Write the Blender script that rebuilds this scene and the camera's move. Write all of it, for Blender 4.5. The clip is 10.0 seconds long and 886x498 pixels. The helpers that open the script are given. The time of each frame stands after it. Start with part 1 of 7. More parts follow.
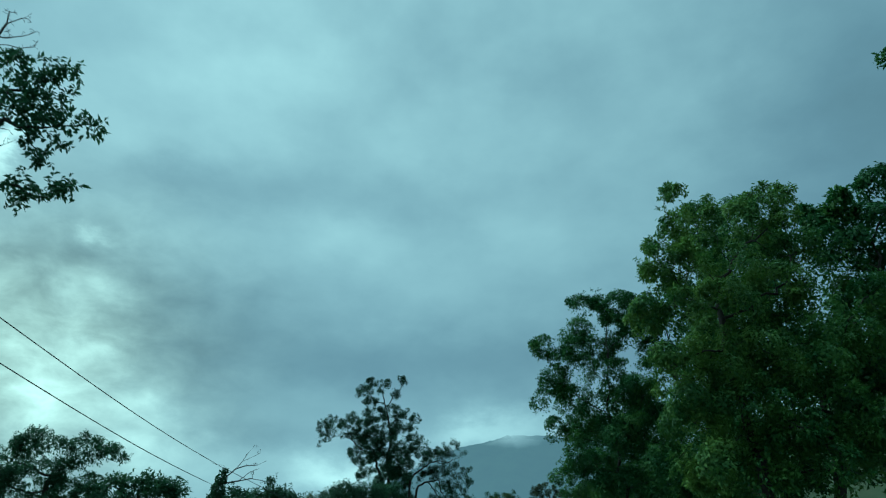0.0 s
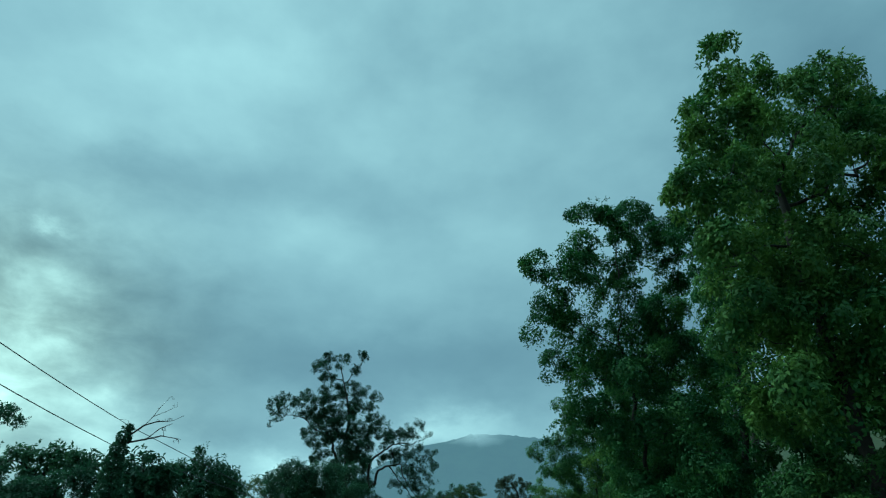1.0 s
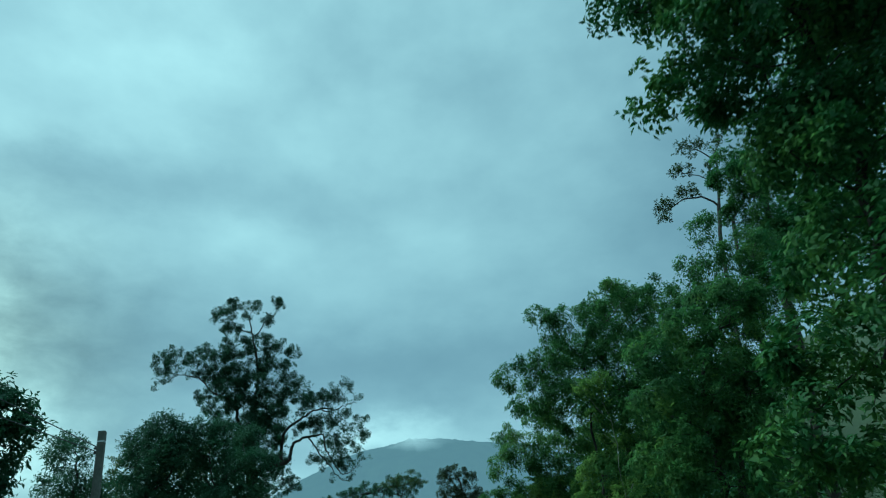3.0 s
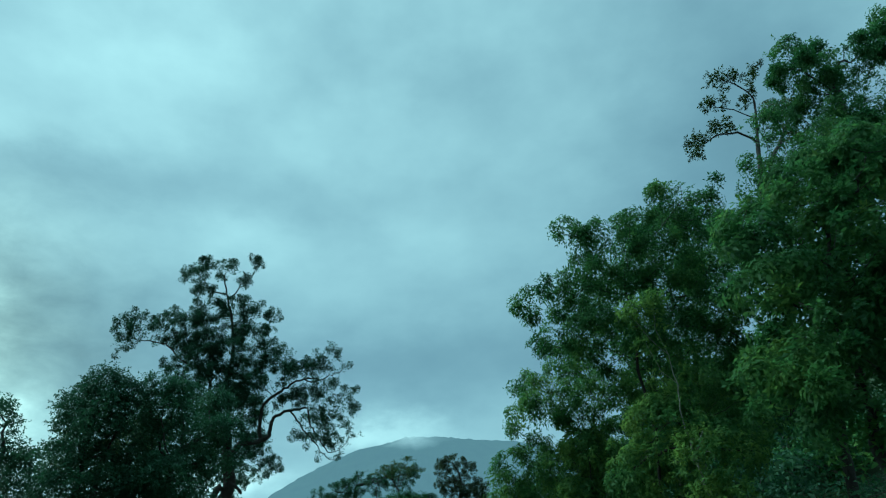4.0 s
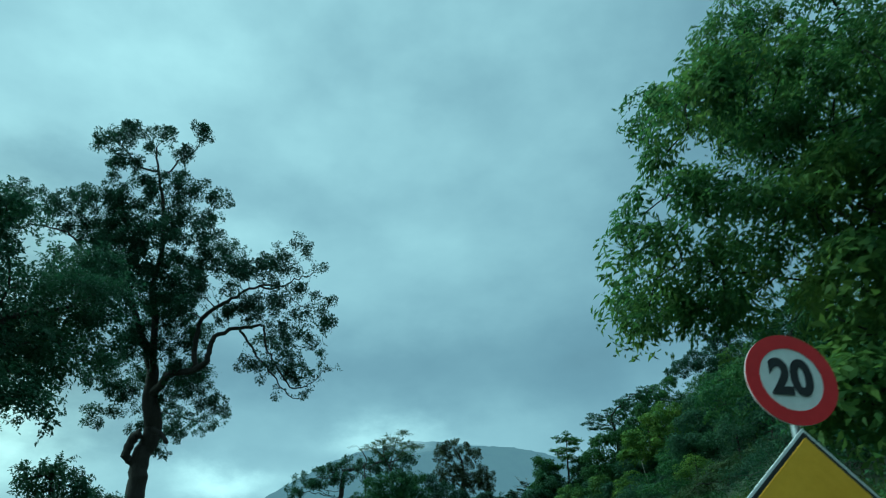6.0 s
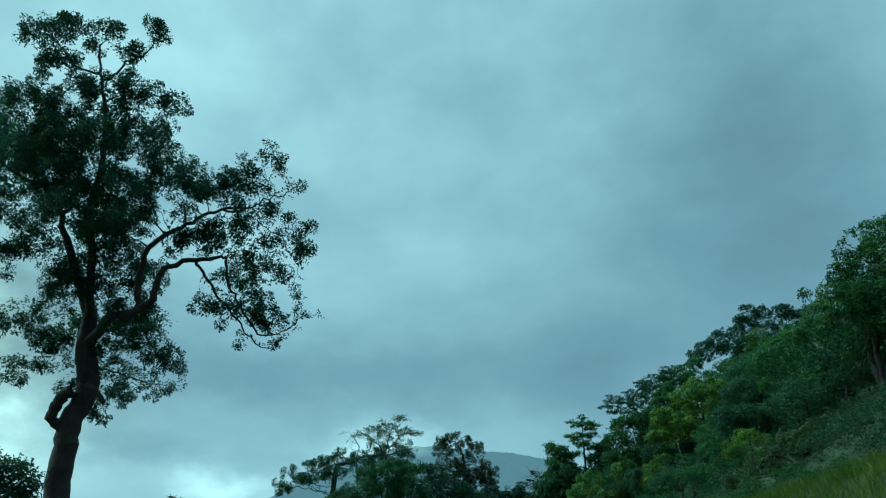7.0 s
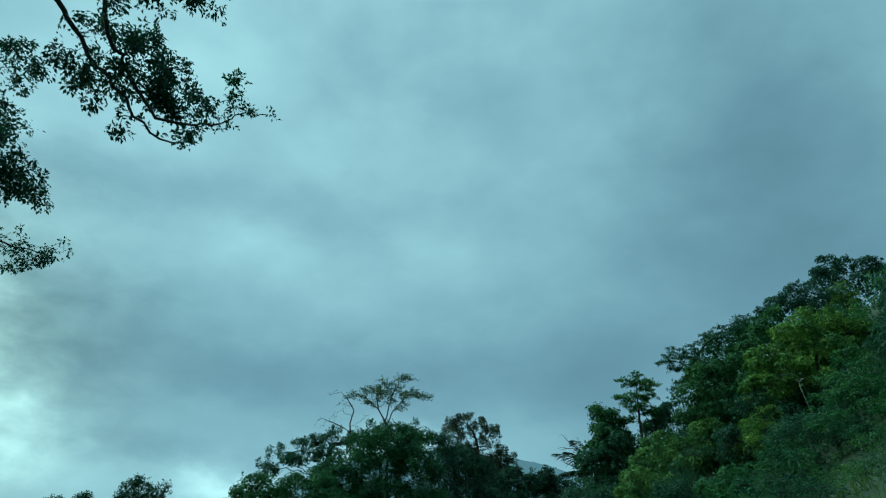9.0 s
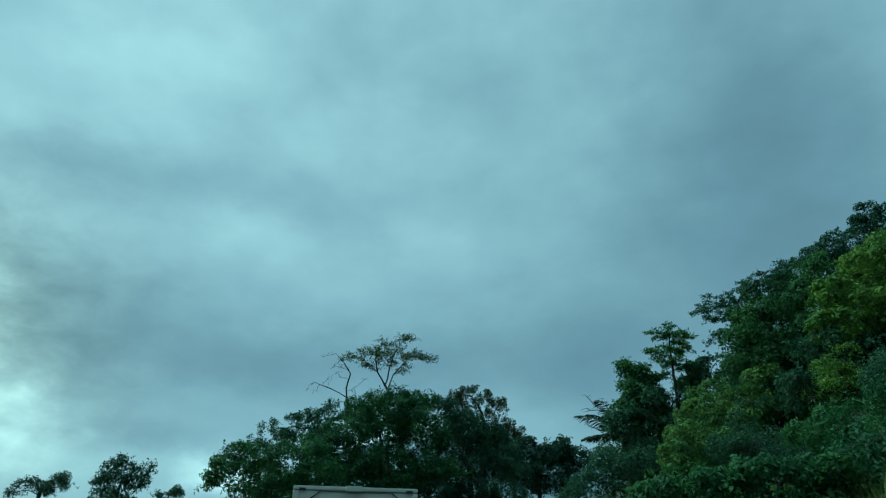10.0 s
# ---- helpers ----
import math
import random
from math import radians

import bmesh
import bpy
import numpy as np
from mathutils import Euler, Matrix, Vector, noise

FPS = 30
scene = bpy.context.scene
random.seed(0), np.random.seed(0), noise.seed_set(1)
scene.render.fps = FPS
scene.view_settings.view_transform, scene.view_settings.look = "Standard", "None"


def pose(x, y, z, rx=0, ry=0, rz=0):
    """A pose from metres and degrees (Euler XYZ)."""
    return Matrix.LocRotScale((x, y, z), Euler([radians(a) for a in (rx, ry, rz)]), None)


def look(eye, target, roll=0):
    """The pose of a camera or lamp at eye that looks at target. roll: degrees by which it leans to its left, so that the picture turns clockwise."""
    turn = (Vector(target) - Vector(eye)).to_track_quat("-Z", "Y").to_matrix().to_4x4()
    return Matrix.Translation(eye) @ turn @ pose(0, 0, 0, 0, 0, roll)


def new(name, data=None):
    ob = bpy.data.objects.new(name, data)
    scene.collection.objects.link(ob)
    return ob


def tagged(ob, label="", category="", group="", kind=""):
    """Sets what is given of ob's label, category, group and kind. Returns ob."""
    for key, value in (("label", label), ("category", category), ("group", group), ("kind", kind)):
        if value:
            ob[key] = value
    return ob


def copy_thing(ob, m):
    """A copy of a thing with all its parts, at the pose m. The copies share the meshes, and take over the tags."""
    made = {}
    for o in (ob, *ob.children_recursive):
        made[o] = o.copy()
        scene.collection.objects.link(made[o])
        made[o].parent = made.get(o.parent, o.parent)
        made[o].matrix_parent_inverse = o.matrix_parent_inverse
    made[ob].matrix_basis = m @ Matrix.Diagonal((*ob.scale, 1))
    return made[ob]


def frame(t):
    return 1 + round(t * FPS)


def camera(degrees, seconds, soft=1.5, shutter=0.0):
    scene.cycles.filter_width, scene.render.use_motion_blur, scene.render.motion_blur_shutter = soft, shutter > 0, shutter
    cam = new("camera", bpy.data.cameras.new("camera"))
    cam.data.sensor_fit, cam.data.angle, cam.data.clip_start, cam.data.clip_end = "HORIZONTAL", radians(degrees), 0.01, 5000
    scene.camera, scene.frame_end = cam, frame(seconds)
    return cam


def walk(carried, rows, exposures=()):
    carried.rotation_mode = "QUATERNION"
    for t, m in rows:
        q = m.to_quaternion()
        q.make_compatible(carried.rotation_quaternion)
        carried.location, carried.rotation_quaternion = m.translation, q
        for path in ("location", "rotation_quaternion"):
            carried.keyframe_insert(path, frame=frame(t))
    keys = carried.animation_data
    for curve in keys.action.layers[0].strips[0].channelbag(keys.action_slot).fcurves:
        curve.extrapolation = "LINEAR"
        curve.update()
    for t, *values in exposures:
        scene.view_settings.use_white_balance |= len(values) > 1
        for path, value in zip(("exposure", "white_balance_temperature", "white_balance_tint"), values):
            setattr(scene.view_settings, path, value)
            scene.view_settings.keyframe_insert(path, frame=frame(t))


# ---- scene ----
# ---------------- camera and its drive ----------------
cam = camera(66.6, 10.0, soft=1.15, shutter=0.12)
LEVEL = pose(0, 0, 0.1, -0.4, -2.5, 0)
PATH = [
    (0.0, (-0.641, 0.142, 1.347), (-0.608, 1.892, 2.316), -2.0),
    (0.5, (-0.642, 3.413, 1.288), (-0.57, 5.163, 2.254), -1.8),
    (1.0, (-0.622, 6.555, 1.237), (-0.492, 8.303, 2.2), -2.3),
    (1.5, (-0.491, 9.731, 1.154), (-0.295, 11.473, 2.118), -3.5),
    (2.0, (-0.194, 12.958, 1.176), (0.058, 14.691, 2.142), -4.1),
    (2.5, (0.141, 16.092, 1.19), (0.432, 17.818, 2.159), -4.4),
    (4.0, (1.095, 25.438, 1.146), (1.414, 27.163, 2.108), -5.1),
    (4.5, (1.42, 28.722, 1.121), (1.739, 30.446, 2.084), -5.2),
    (5.0, (1.757, 32.05, 1.141), (2.072, 33.774, 2.106), -4.7),
    (5.5, (2.131, 35.491, 1.175), (2.444, 37.212, 2.146), -4.2),
    (7.0, (3.291, 45.538, 1.229), (3.609, 47.247, 2.218), -3.7),
    (7.5, (3.617, 48.578, 1.291), (3.924, 50.283, 2.291), -3.4),
    (8.0, (3.919, 51.568, 1.344), (4.218, 53.272, 2.349), -3.1),
    (8.5, (4.212, 54.544, 1.472), (4.509, 56.248, 2.476), -2.6),
    (9.0, (4.537, 57.303, 1.542), (4.829, 59.009, 2.544), -2.2),
    (9.5, (4.746, 59.998, 1.611), (5.04, 61.71, 2.602), -2.6),
    (10.0, (4.867, 62.557, 1.684), (5.169, 64.281, 2.652), -3.0),
]
walk(cam, [(t, LEVEL @ look(eye, target, roll)) for t, eye, target, roll in PATH],
     exposures=[(t, stops, 4520, -38) for t, stops in ((0.0, 0.20), (1.0, 0.25), (2.5, 0.40), (4.5, 0.45), (5.5, 0.42), (7.0, 0.39), (8.5, 0.31), (10.0, 0.24))])


# ---------------- sky, clouds and sun ----------------
def link_nodes(tree):
    def make(kind, inputs=(), operation="", data_type=""):
        node = tree.nodes.new(kind)
        if operation:
            node.operation = operation
        if data_type:
            node.data_type = data_type
        for key, value in dict(inputs).items():
            if isinstance(value, bpy.types.NodeSocket):
                tree.links.new(value, node.inputs[key])
            else:
                node.inputs[key].default_value = value
        return node
    return make


def math_node(make, op, a, b=0.0):
    return make("ShaderNodeMath", {0: a, 1: b}, operation=op).outputs[0]


# cloud masses: azimuth and elevation of the middle, half widths (degrees), brightening (+) or darkening (-)
CLOUDS = [
    (-22.8, 31.1, 6.3, 2.0, -0.22), (-27.4, 31.5, 3.2, 1.1, -0.08), (-8.0, 32.6, 12.9, 2.1, -0.12), (-31.2, 24.0, 3.0, 1.6, -0.25),
    (-34.9, 24.2, 2.2, 1.6, -0.15), (-20.4, 22.3, 8.7, 2.4, -0.25), (-24.6, 20.3, 4.3, 2.6, -0.12), (-13.1, 18.5, 13.3, 2.3, -0.25),
    (-21.6, 16.7, 5.1, 1.7, -0.12), (0.7, 18.7, 13.0, 3.3, -0.18), (-14.4, 13.9, 7.2, 2.2, -0.08), (10.5, 42.8, 9.2, 2.2, -0.10),
    (39.0, 35.0, 13.0, 13.0, -0.16), (43.0, 26.6, 12.0, 10.0, -0.20), (-15.3, 12.6, 6.7, 1.8, -0.22), (-19.0, 19.2, 10.0, 2.1, -0.10),
    (14.3, 20.6, 15.0, 2.8, -0.12)]
RIFTS = [
    (-31.7, 25.7, 0.9, 0.5, 0.45), (-30.0, 21.5, 2.0, 1.2, 0.34), (-32.9, 17.5, 2.2, 1.6, 0.22), (-28.6, 17.8, 1.7, 1.0, 0.40),
    (-30.4, 15.5, 3.2, 1.4, 0.30), (-28.3, 13.3, 4.4, 1.4, 0.34), (-31.3, 12.1, 2.1, 2.0, 0.22), (-20.5, 11.3, 5.8, 1.6, 0.26),
    (-38.9, 29.8, 0.9, 1.9, 0.78), (-10.3, 10.2, 2.7, 1.3, 0.45), (2.1, 13.4, 3.3, 1.0, 0.40)]
RIFTS_HIGH = [
    (41.0, 38.0, 10.0, 14.0, -0.20), (34.0, 26.0, 14.0, 11.0, -0.15), (22.0, 17.5, 8.0, 4.0, -0.14),
    (-26.0, 41.0, 16.0, 9.0, 0.12), (22.0, 23.0, 14.0, 6.0, -0.14),
    (-30.5, 19.0, 5.5, 4.5, 0.22), (-27.0, 13.5, 5.0, 2.5, 0.04), (12.0, 16.0, 15.0, 4.5, -0.12), (-16.0, 46.0, 12.0, 7.0, 0.06),
    (6.9, 14.1, 3.3, 1.1, 0.30), (-32.0, 33.8, 4.3, 3.2, 0.10), (-21.0, 41.5, 8.4, 4.3, 0.15), (-12.4, 28.4, 10.5, 1.9, 0.07),
    (8.8, 28.9, 8.1, 2.8, 0.06), (1.7, 37.7, 10.8, 2.8, 0.05), (-23.7, 12.4, 2.1, 1.8, 0.25), (-7.3, 9.9, 2.5, 1.0, 0.35),
    (-9.6, 29.3, 6.0, 1.8, 0.10), (15.4, 14.2, 2.8, 1.8, 0.10)]
SUN_AZ, SUN_EL = -76.0, 38.0

world = bpy.data.worlds.new("overcast_sky")
scene.world = world
world.use_nodes = True
wt = world.node_tree
wt.nodes.clear()
mk = link_nodes(wt)
coord = mk("ShaderNodeTexCoord").outputs["Generated"]
sep = mk("ShaderNodeSeparateXYZ", {0: coord}).outputs
az = math_node(mk, "MULTIPLY", math_node(mk, "ARCTAN2", sep["X"], sep["Y"]), 57.2958)
el = math_node(mk, "MULTIPLY", math_node(mk, "ARCSINE", sep["Z"]), 57.2958)
flat = mk("ShaderNodeCombineXYZ", {"X": az, "Y": el}).outputs[0]
stretched = mk("ShaderNodeVectorMath", {0: flat, 1: (0.065, 0.11, 1.0)}, operation="MULTIPLY").outputs[0]
warp = mk("ShaderNodeTexNoise", {"Vector": stretched, "Scale": 2.0, "Detail": 8.0, "Roughness": 0.62})
shift = mk("ShaderNodeVectorMath", {0: warp.outputs["Color"], 1: (0.5, 0.5, 0.5)}, operation="SUBTRACT").outputs[0]
shift = mk("ShaderNodeVectorMath", {0: shift, 1: (8.0, 4.5, 0.0)}, operation="MULTIPLY").outputs[0]
place = mk("ShaderNodeVectorMath", {0: flat, 1: shift}, operation="ADD").outputs[0]
total = None
for a, e, ra, re, amount in CLOUDS + RIFTS + RIFTS_HIGH:
    off = mk("ShaderNodeVectorMath", {0: place, 1: (a, e, 0)}, operation="SUBTRACT").outputs[0]
    off = mk("ShaderNodeVectorMath", {0: off, 1: (1 / ra, 1 / re, 0)}, operation="MULTIPLY").outputs[0]
    q = mk("ShaderNodeVectorMath", {0: off, 1: off}, operation="DOT_PRODUCT").outputs["Value"]
    bump = math_node(mk, "POWER", 2.718, math_node(mk, "MULTIPLY", q, -0.8))
    bump = math_node(mk, "MULTIPLY", bump, amount)
    total = bump if total is None else math_node(mk, "ADD", total, bump)
fine = mk("ShaderNodeTexNoise", {"Vector": stretched, "Scale": 1.7, "Detail": 5.0, "Roughness": 0.5}).outputs["Fac"]
fine = math_node(mk, "MULTIPLY", math_node(mk, "SUBTRACT", fine, 0.5), 0.42)
total = math_node(mk, "ADD", total, fine)
# cloud near the hidden sun is broken and warmer
away = mk("ShaderNodeVectorMath", {0: mk("ShaderNodeVectorMath", {0: place, 1: (-36.0, 16.0, 0)}, operation="SUBTRACT").outputs[0], 1: (1 / 15.0, 1 / 11.0, 0)}, operation="MULTIPLY").outputs[0]
near_sun = math_node(mk, "POWER", 2.718, math_node(mk, "MULTIPLY", mk("ShaderNodeVectorMath", {0: away, 1: away}, operation="DOT_PRODUCT").outputs["Value"], -1.0))
broken = mk("ShaderNodeTexNoise", {"Vector": stretched, "Scale": 4.2, "Detail": 6.0, "Roughness": 0.55, "Distortion": 0.25}).outputs["Fac"]
broken = math_node(mk, "MULTIPLY", math_node(mk, "SUBTRACT", broken, 0.52), 1.9)
total = math_node(mk, "ADD", total, math_node(mk, "MULTIPLY", broken, near_sun))
gain = math_node(mk, "POWER", 2.718, total)
lit = mk("ShaderNodeMapRange", {"Value": total, "From Min": -0.5, "From Max": 0.6, "To Min": 0.0, "To Max": 1.0}).outputs[0]
tone = mk("ShaderNodeMix", data_type="RGBA")
for k, v in ((6, (0.345, 0.385, 0.450, 1)), (7, (0.435, 0.432, 0.410, 1))):
    tone.inputs[k].default_value = v
wt.links.new(lit, tone.inputs[0])
warm = mk("ShaderNodeMix", data_type="RGBA")
warm.inputs[7].default_value = (0.446, 0.427, 0.365, 1)
wt.links.new(near_sun, warm.inputs[0])
wt.links.new(tone.outputs[2], warm.inputs[6])
# an overcast sky is brightest overhead
high = mk("ShaderNodeMapRange", {"Value": el, "From Min": 50.0, "From Max": 80.0, "To Min": 1.0, "To Max": 5.0}).outputs[0]
gain = math_node(mk, "MULTIPLY", gain, high)
cloud = mk("ShaderNodeVectorMath", {0: warm.outputs[2], "Scale": gain}, operation="SCALE").outputs[0]
sky = mk("ShaderNodeTexSky")
sky.sky_type, sky.sun_disc, sky.sun_elevation, sky.sun_rotation = "NISHITA", False, radians(SUN_EL), radians(SUN_AZ)
clear = sky.outputs[0]
clear = mk("ShaderNodeVectorMath", {0: clear, "Scale": 0.08}, operation="SCALE").outputs[0]
mixed = mk("ShaderNodeMix", data_type="RGBA")
mixed.inputs[0].default_value = 0.93
wt.links.new(clear, mixed.inputs[6])
wt.links.new(cloud, mixed.inputs[7])
back = mk("ShaderNodeBackground", {"Color": mixed.outputs[2], "Strength": 1.0})
mk("ShaderNodeOutputWorld", {"Surface": back.outputs[0]})

sun = new("sun", bpy.data.lights.new("sun", "SUN"))
sun.data.energy, sun.data.angle, sun.data.color = 1.9, radians(14), (1.0, 0.94, 0.82)
sun_way = Vector((math.sin(radians(SUN_AZ)) * math.cos(radians(SUN_EL)), math.cos(radians(SUN_AZ)) * math.cos(radians(SUN_EL)), math.sin(radians(SUN_EL))))
sun.matrix_world = look(sun_way * 80, (0, 0, 0))


# ---------------- materials ----------------
def material(name):
    mat = bpy.data.materials.new(name)
    mat.use_nodes = True
    mat.node_tree.nodes.clear()
    return mat, link_nodes(mat.node_tree)


def ramp(make, fac, stops):
    node = make("ShaderNodeValToRGB", {"Fac": fac})
    el_ = node.color_ramp.elements
    while len(el_) < len(stops):
        el_.new(0.5)
    for e, (p, c) in zip(el_, stops):
        e.position, e.color = p, (*c, 1)
    return node.outputs[0]


def leaf_material(name, dark, mid, light, thin=0.3, gloss=0.58):
    """Leaves: colour differs leaf by leaf and in patches of a metre or two."""
    mat, make = material(name)
    geo = make("ShaderNodeNewGeometry")
    pos = make("ShaderNodeTexCoord").outputs["Object"]
    patch = make("ShaderNodeTexNoise", {"Vector": pos, "Scale": 0.85, "Detail": 3.0}).outputs["Fac"]
    own = math_node(make, "MULTIPLY", geo.outputs["Random Per Island"], 0.28)
    fac = math_node(make, "ADD", own, math_node(make, "MULTIPLY", math_node(make, "SUBTRACT", patch, 0.27), 1.5))
    whole = make("ShaderNodeObjectInfo").outputs["Random"]
    fac = math_node(make, "ADD", fac, math_node(make, "MULTIPLY", math_node(make, "SUBTRACT", whole, 0.5), 0.45))
    colour = ramp(make, fac, [(0.05, dark), (0.5, mid), (0.95, light)])
    face = make("ShaderNodeBsdfPrincipled", {"Base Color": colour, "Roughness": gloss, "Specular IOR Level": 0.22})
    glow = make("ShaderNodeBsdfTranslucent", {"Color": colour})
    both = make("ShaderNodeMixShader", {0: thin, 1: face.outputs[0], 2: glow.outputs[0]})
    make("ShaderNodeOutputMaterial", {"Surface": both.outputs[0]})
    return mat


def rough_material(name, stops, scale, rough=0.85, bump=0.3, stretch=(1, 1, 1), metal=0.0, fine_scale=6.0):
    """Solid surface with grain at two scales and relief."""
    mat, make = material(name)
    pos = make("ShaderNodeTexCoord").outputs["Object"]
    pos = make("ShaderNodeVectorMath", {0: pos, 1: stretch}, operation="MULTIPLY").outputs[0]
    big = make("ShaderNodeTexNoise", {"Vector": pos, "Scale": scale, "Detail": 4.0}).outputs["Fac"]
    small = make("ShaderNodeTexNoise", {"Vector": pos, "Scale": scale * fine_scale, "Detail": 4.0}).outputs["Fac"]
    fac = math_node(make, "ADD", math_node(make, "MULTIPLY", big, 0.6), math_node(make, "MULTIPLY", small, 0.4))
    colour = ramp(make, fac, stops)
    relief = make("ShaderNodeBump", {"Height": small, "Strength": bump, "Distance": 0.03}).outputs[0]
    face = make("ShaderNodeBsdfPrincipled", {"Base Color": colour, "Roughness": rough, "Metallic": metal, "Normal": relief})
    make("ShaderNodeOutputMaterial", {"Surface": face.outputs[0]})
    return mat


LEAF_DARK = leaf_material("leaf_dark", (0.025, 0.050, 0.028), (0.040, 0.080, 0.039), (0.070, 0.123, 0.050), 0.42)
LEAF_DEEP = leaf_material("leaf_deep", (0.024, 0.054, 0.020), (0.047, 0.104, 0.029), (0.120, 0.196, 0.038), 0.34)
LEAF_FRESH = leaf_material("leaf_fresh", (0.025, 0.054, 0.018), (0.053, 0.106, 0.026), (0.142, 0.212, 0.040), 0.32)
LEAF_THIN = leaf_material("leaf_thin", (0.040, 0.084, 0.030), (0.084, 0.150, 0.040), (0.200, 0.275, 0.052), 0.6)
LEAF_BRIGHT = leaf_material("leaf_bright", (0.028, 0.060, 0.014), (0.074, 0.134, 0.020), (0.185, 0.260, 0.032), 0.28)
FROND = leaf_material("palm_frond", (0.014, 0.024, 0.012), (0.026, 0.040, 0.018), (0.045, 0.060, 0.028), 0.15, 0.7)
LEAF_OLIVE = leaf_material("leaf_olive", (0.027, 0.044, 0.015), (0.052, 0.078, 0.023), (0.105, 0.125, 0.035), 0.3)
LEAF_RUST = leaf_material("leaf_rust", (0.036, 0.046, 0.022), (0.060, 0.076, 0.034), (0.105, 0.120, 0.050), 0.3)
GRASS = leaf_material("grass_blade", (0.044, 0.074, 0.010), (0.084, 0.124, 0.014), (0.140, 0.172, 0.026), 0.35, 0.7)
BARK = rough_material("bark_dark", [(0.3, (0.010, 0.008, 0.006)), (0.7, (0.036, 0.029, 0.023))], 3.0, 0.9, 0.8, (1, 1, 0.25))
BARK_PALE = rough_material("bark_pale", [(0.3, (0.10, 0.09, 0.075)), (0.7, (0.26, 0.24, 0.20))], 3.0, 0.85, 0.6, (1, 1, 0.25))
SOIL = rough_material("soil_and_litter", [(0.3, (0.018, 0.025, 0.010)), (0.5, (0.030, 0.042, 0.014)), (0.75, (0.046, 0.046, 0.020))], 0.35, 0.95, 0.6)
ASPHALT = rough_material("asphalt", [(0.3, (0.040, 0.040, 0.042)), (0.7, (0.065, 0.064, 0.062))], 0.6, 0.85, 0.5, fine_scale=40)
ROAD_PAINT = rough_material("road_paint", [(0.3, (0.50, 0.50, 0.47)), (0.7, (0.75, 0.75, 0.72))], 3.0, 0.6, 0.2)
STEEL = rough_material("galvanised_steel", [(0.3, (0.30, 0.31, 0.32)), (0.7, (0.45, 0.46, 0.47))], 5.0, 0.45, 0.1, metal=0.8)
CONCRETE = rough_material("weathered_concrete", [(0.3, (0.045, 0.048, 0.040)), (0.7, (0.105, 0.105, 0.090))], 2.0, 0.9, 0.4)
CABLE = rough_material("black_cable", [(0.3, (0.012, 0.012, 0.012)), (0.7, (0.03, 0.03, 0.03))], 8.0, 0.5, 0.1)
SIGN_RED = rough_material("sign_red", [(0.3, (0.42, 0.012, 0.022)), (0.7, (0.52, 0.022, 0.030))], 4.0, 0.4, 0.05)
SIGN_WHITE = rough_material("sign_white", [(0.3, (0.62, 0.62, 0.60)), (0.7, (0.76, 0.76, 0.74))], 4.0, 0.4, 0.05)
SIGN_BLACK = rough_material("sign_black", [(0.3, (0.010, 0.010, 0.012)), (0.7, (0.022, 0.022, 0.025))], 4.0, 0.45, 0.05)
SIGN_YELLOW = rough_material("sign_yellow", [(0.3, (0.62, 0.34, 0.015)), (0.7, (0.75, 0.44, 0.03))], 4.0, 0.4, 0.05)
PAINT = rough_material("truck_cream_paint", [(0.25, (0.34, 0.33, 0.29)), (0.75, (0.46, 0.45, 0.40))], 1.4, 0.45, 0.06)
PAINT_TRIM = rough_material("truck_trim", [(0.25, (0.38, 0.37, 0.33)), (0.75, (0.50, 0.49, 0.44))], 2.0, 0.4, 0.06)
RUBBER = rough_material("rubber", [(0.3, (0.012, 0.012, 0.012)), (0.7, (0.03, 0.03, 0.03))], 6.0, 0.8, 0.3)
LAMP_RED = rough_material("red_lens", [(0.3, (0.30, 0.01, 0.01)), (0.7, (0.40, 0.02, 0.015))], 6.0, 0.15, 0.05)


def mountain_material():
    """Far wooded mountain: haze painted as surface glow, summit's edge faded out like cloud."""
    mat, make = material("hazy_mountain")
    pos = make("ShaderNodeTexCoord").outputs["Object"]
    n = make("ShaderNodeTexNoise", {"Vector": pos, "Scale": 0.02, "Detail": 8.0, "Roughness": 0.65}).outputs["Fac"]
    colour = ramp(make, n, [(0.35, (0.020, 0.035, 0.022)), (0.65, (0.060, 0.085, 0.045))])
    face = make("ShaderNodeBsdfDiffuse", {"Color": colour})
    # distance haze: an even blue emission mixed into the surface itself
    haze_glow = make("ShaderNodeEmission", {"Color": (0.165, 0.200, 0.235, 1), "Strength": 1.0})
    hazy = make("ShaderNodeMixShader", {0: 0.8, 1: face.outputs[0], 2: haze_glow.outputs[0]})
    sepm = make("ShaderNodeSeparateXYZ", {0: pos}).outputs
    wisp = make("ShaderNodeTexNoise", {"Vector": pos, "Scale": 0.006, "Detail": 5.0}).outputs["Fac"]
    high = math_node(make, "ADD", sepm["Z"], math_node(make, "MULTIPLY", math_node(make, "SUBTRACT", wisp, 0.5), 90.0))
    dx = math_node(make, "ABSOLUTE", math_node(make, "SUBTRACT", sepm["X"], 240.0))
    high = math_node(make, "SUBTRACT", high, math_node(make, "MULTIPLY", dx, 0.42))
    veil = make("ShaderNodeMapRange", {"Value": high, "From Min": 470.0, "From Max": 570.0, "To Min": 0.0, "To Max": 0.96}).outputs[0]
    gone = make("ShaderNodeBsdfTransparent")
    both = make("ShaderNodeMixShader", {0: veil, 1: hazy.outputs[0], 2: gone.outputs[0]})
    make("ShaderNodeOutputMaterial", {"Surface": both.outputs[0]})
    return mat


MOUNTAIN = mountain_material()


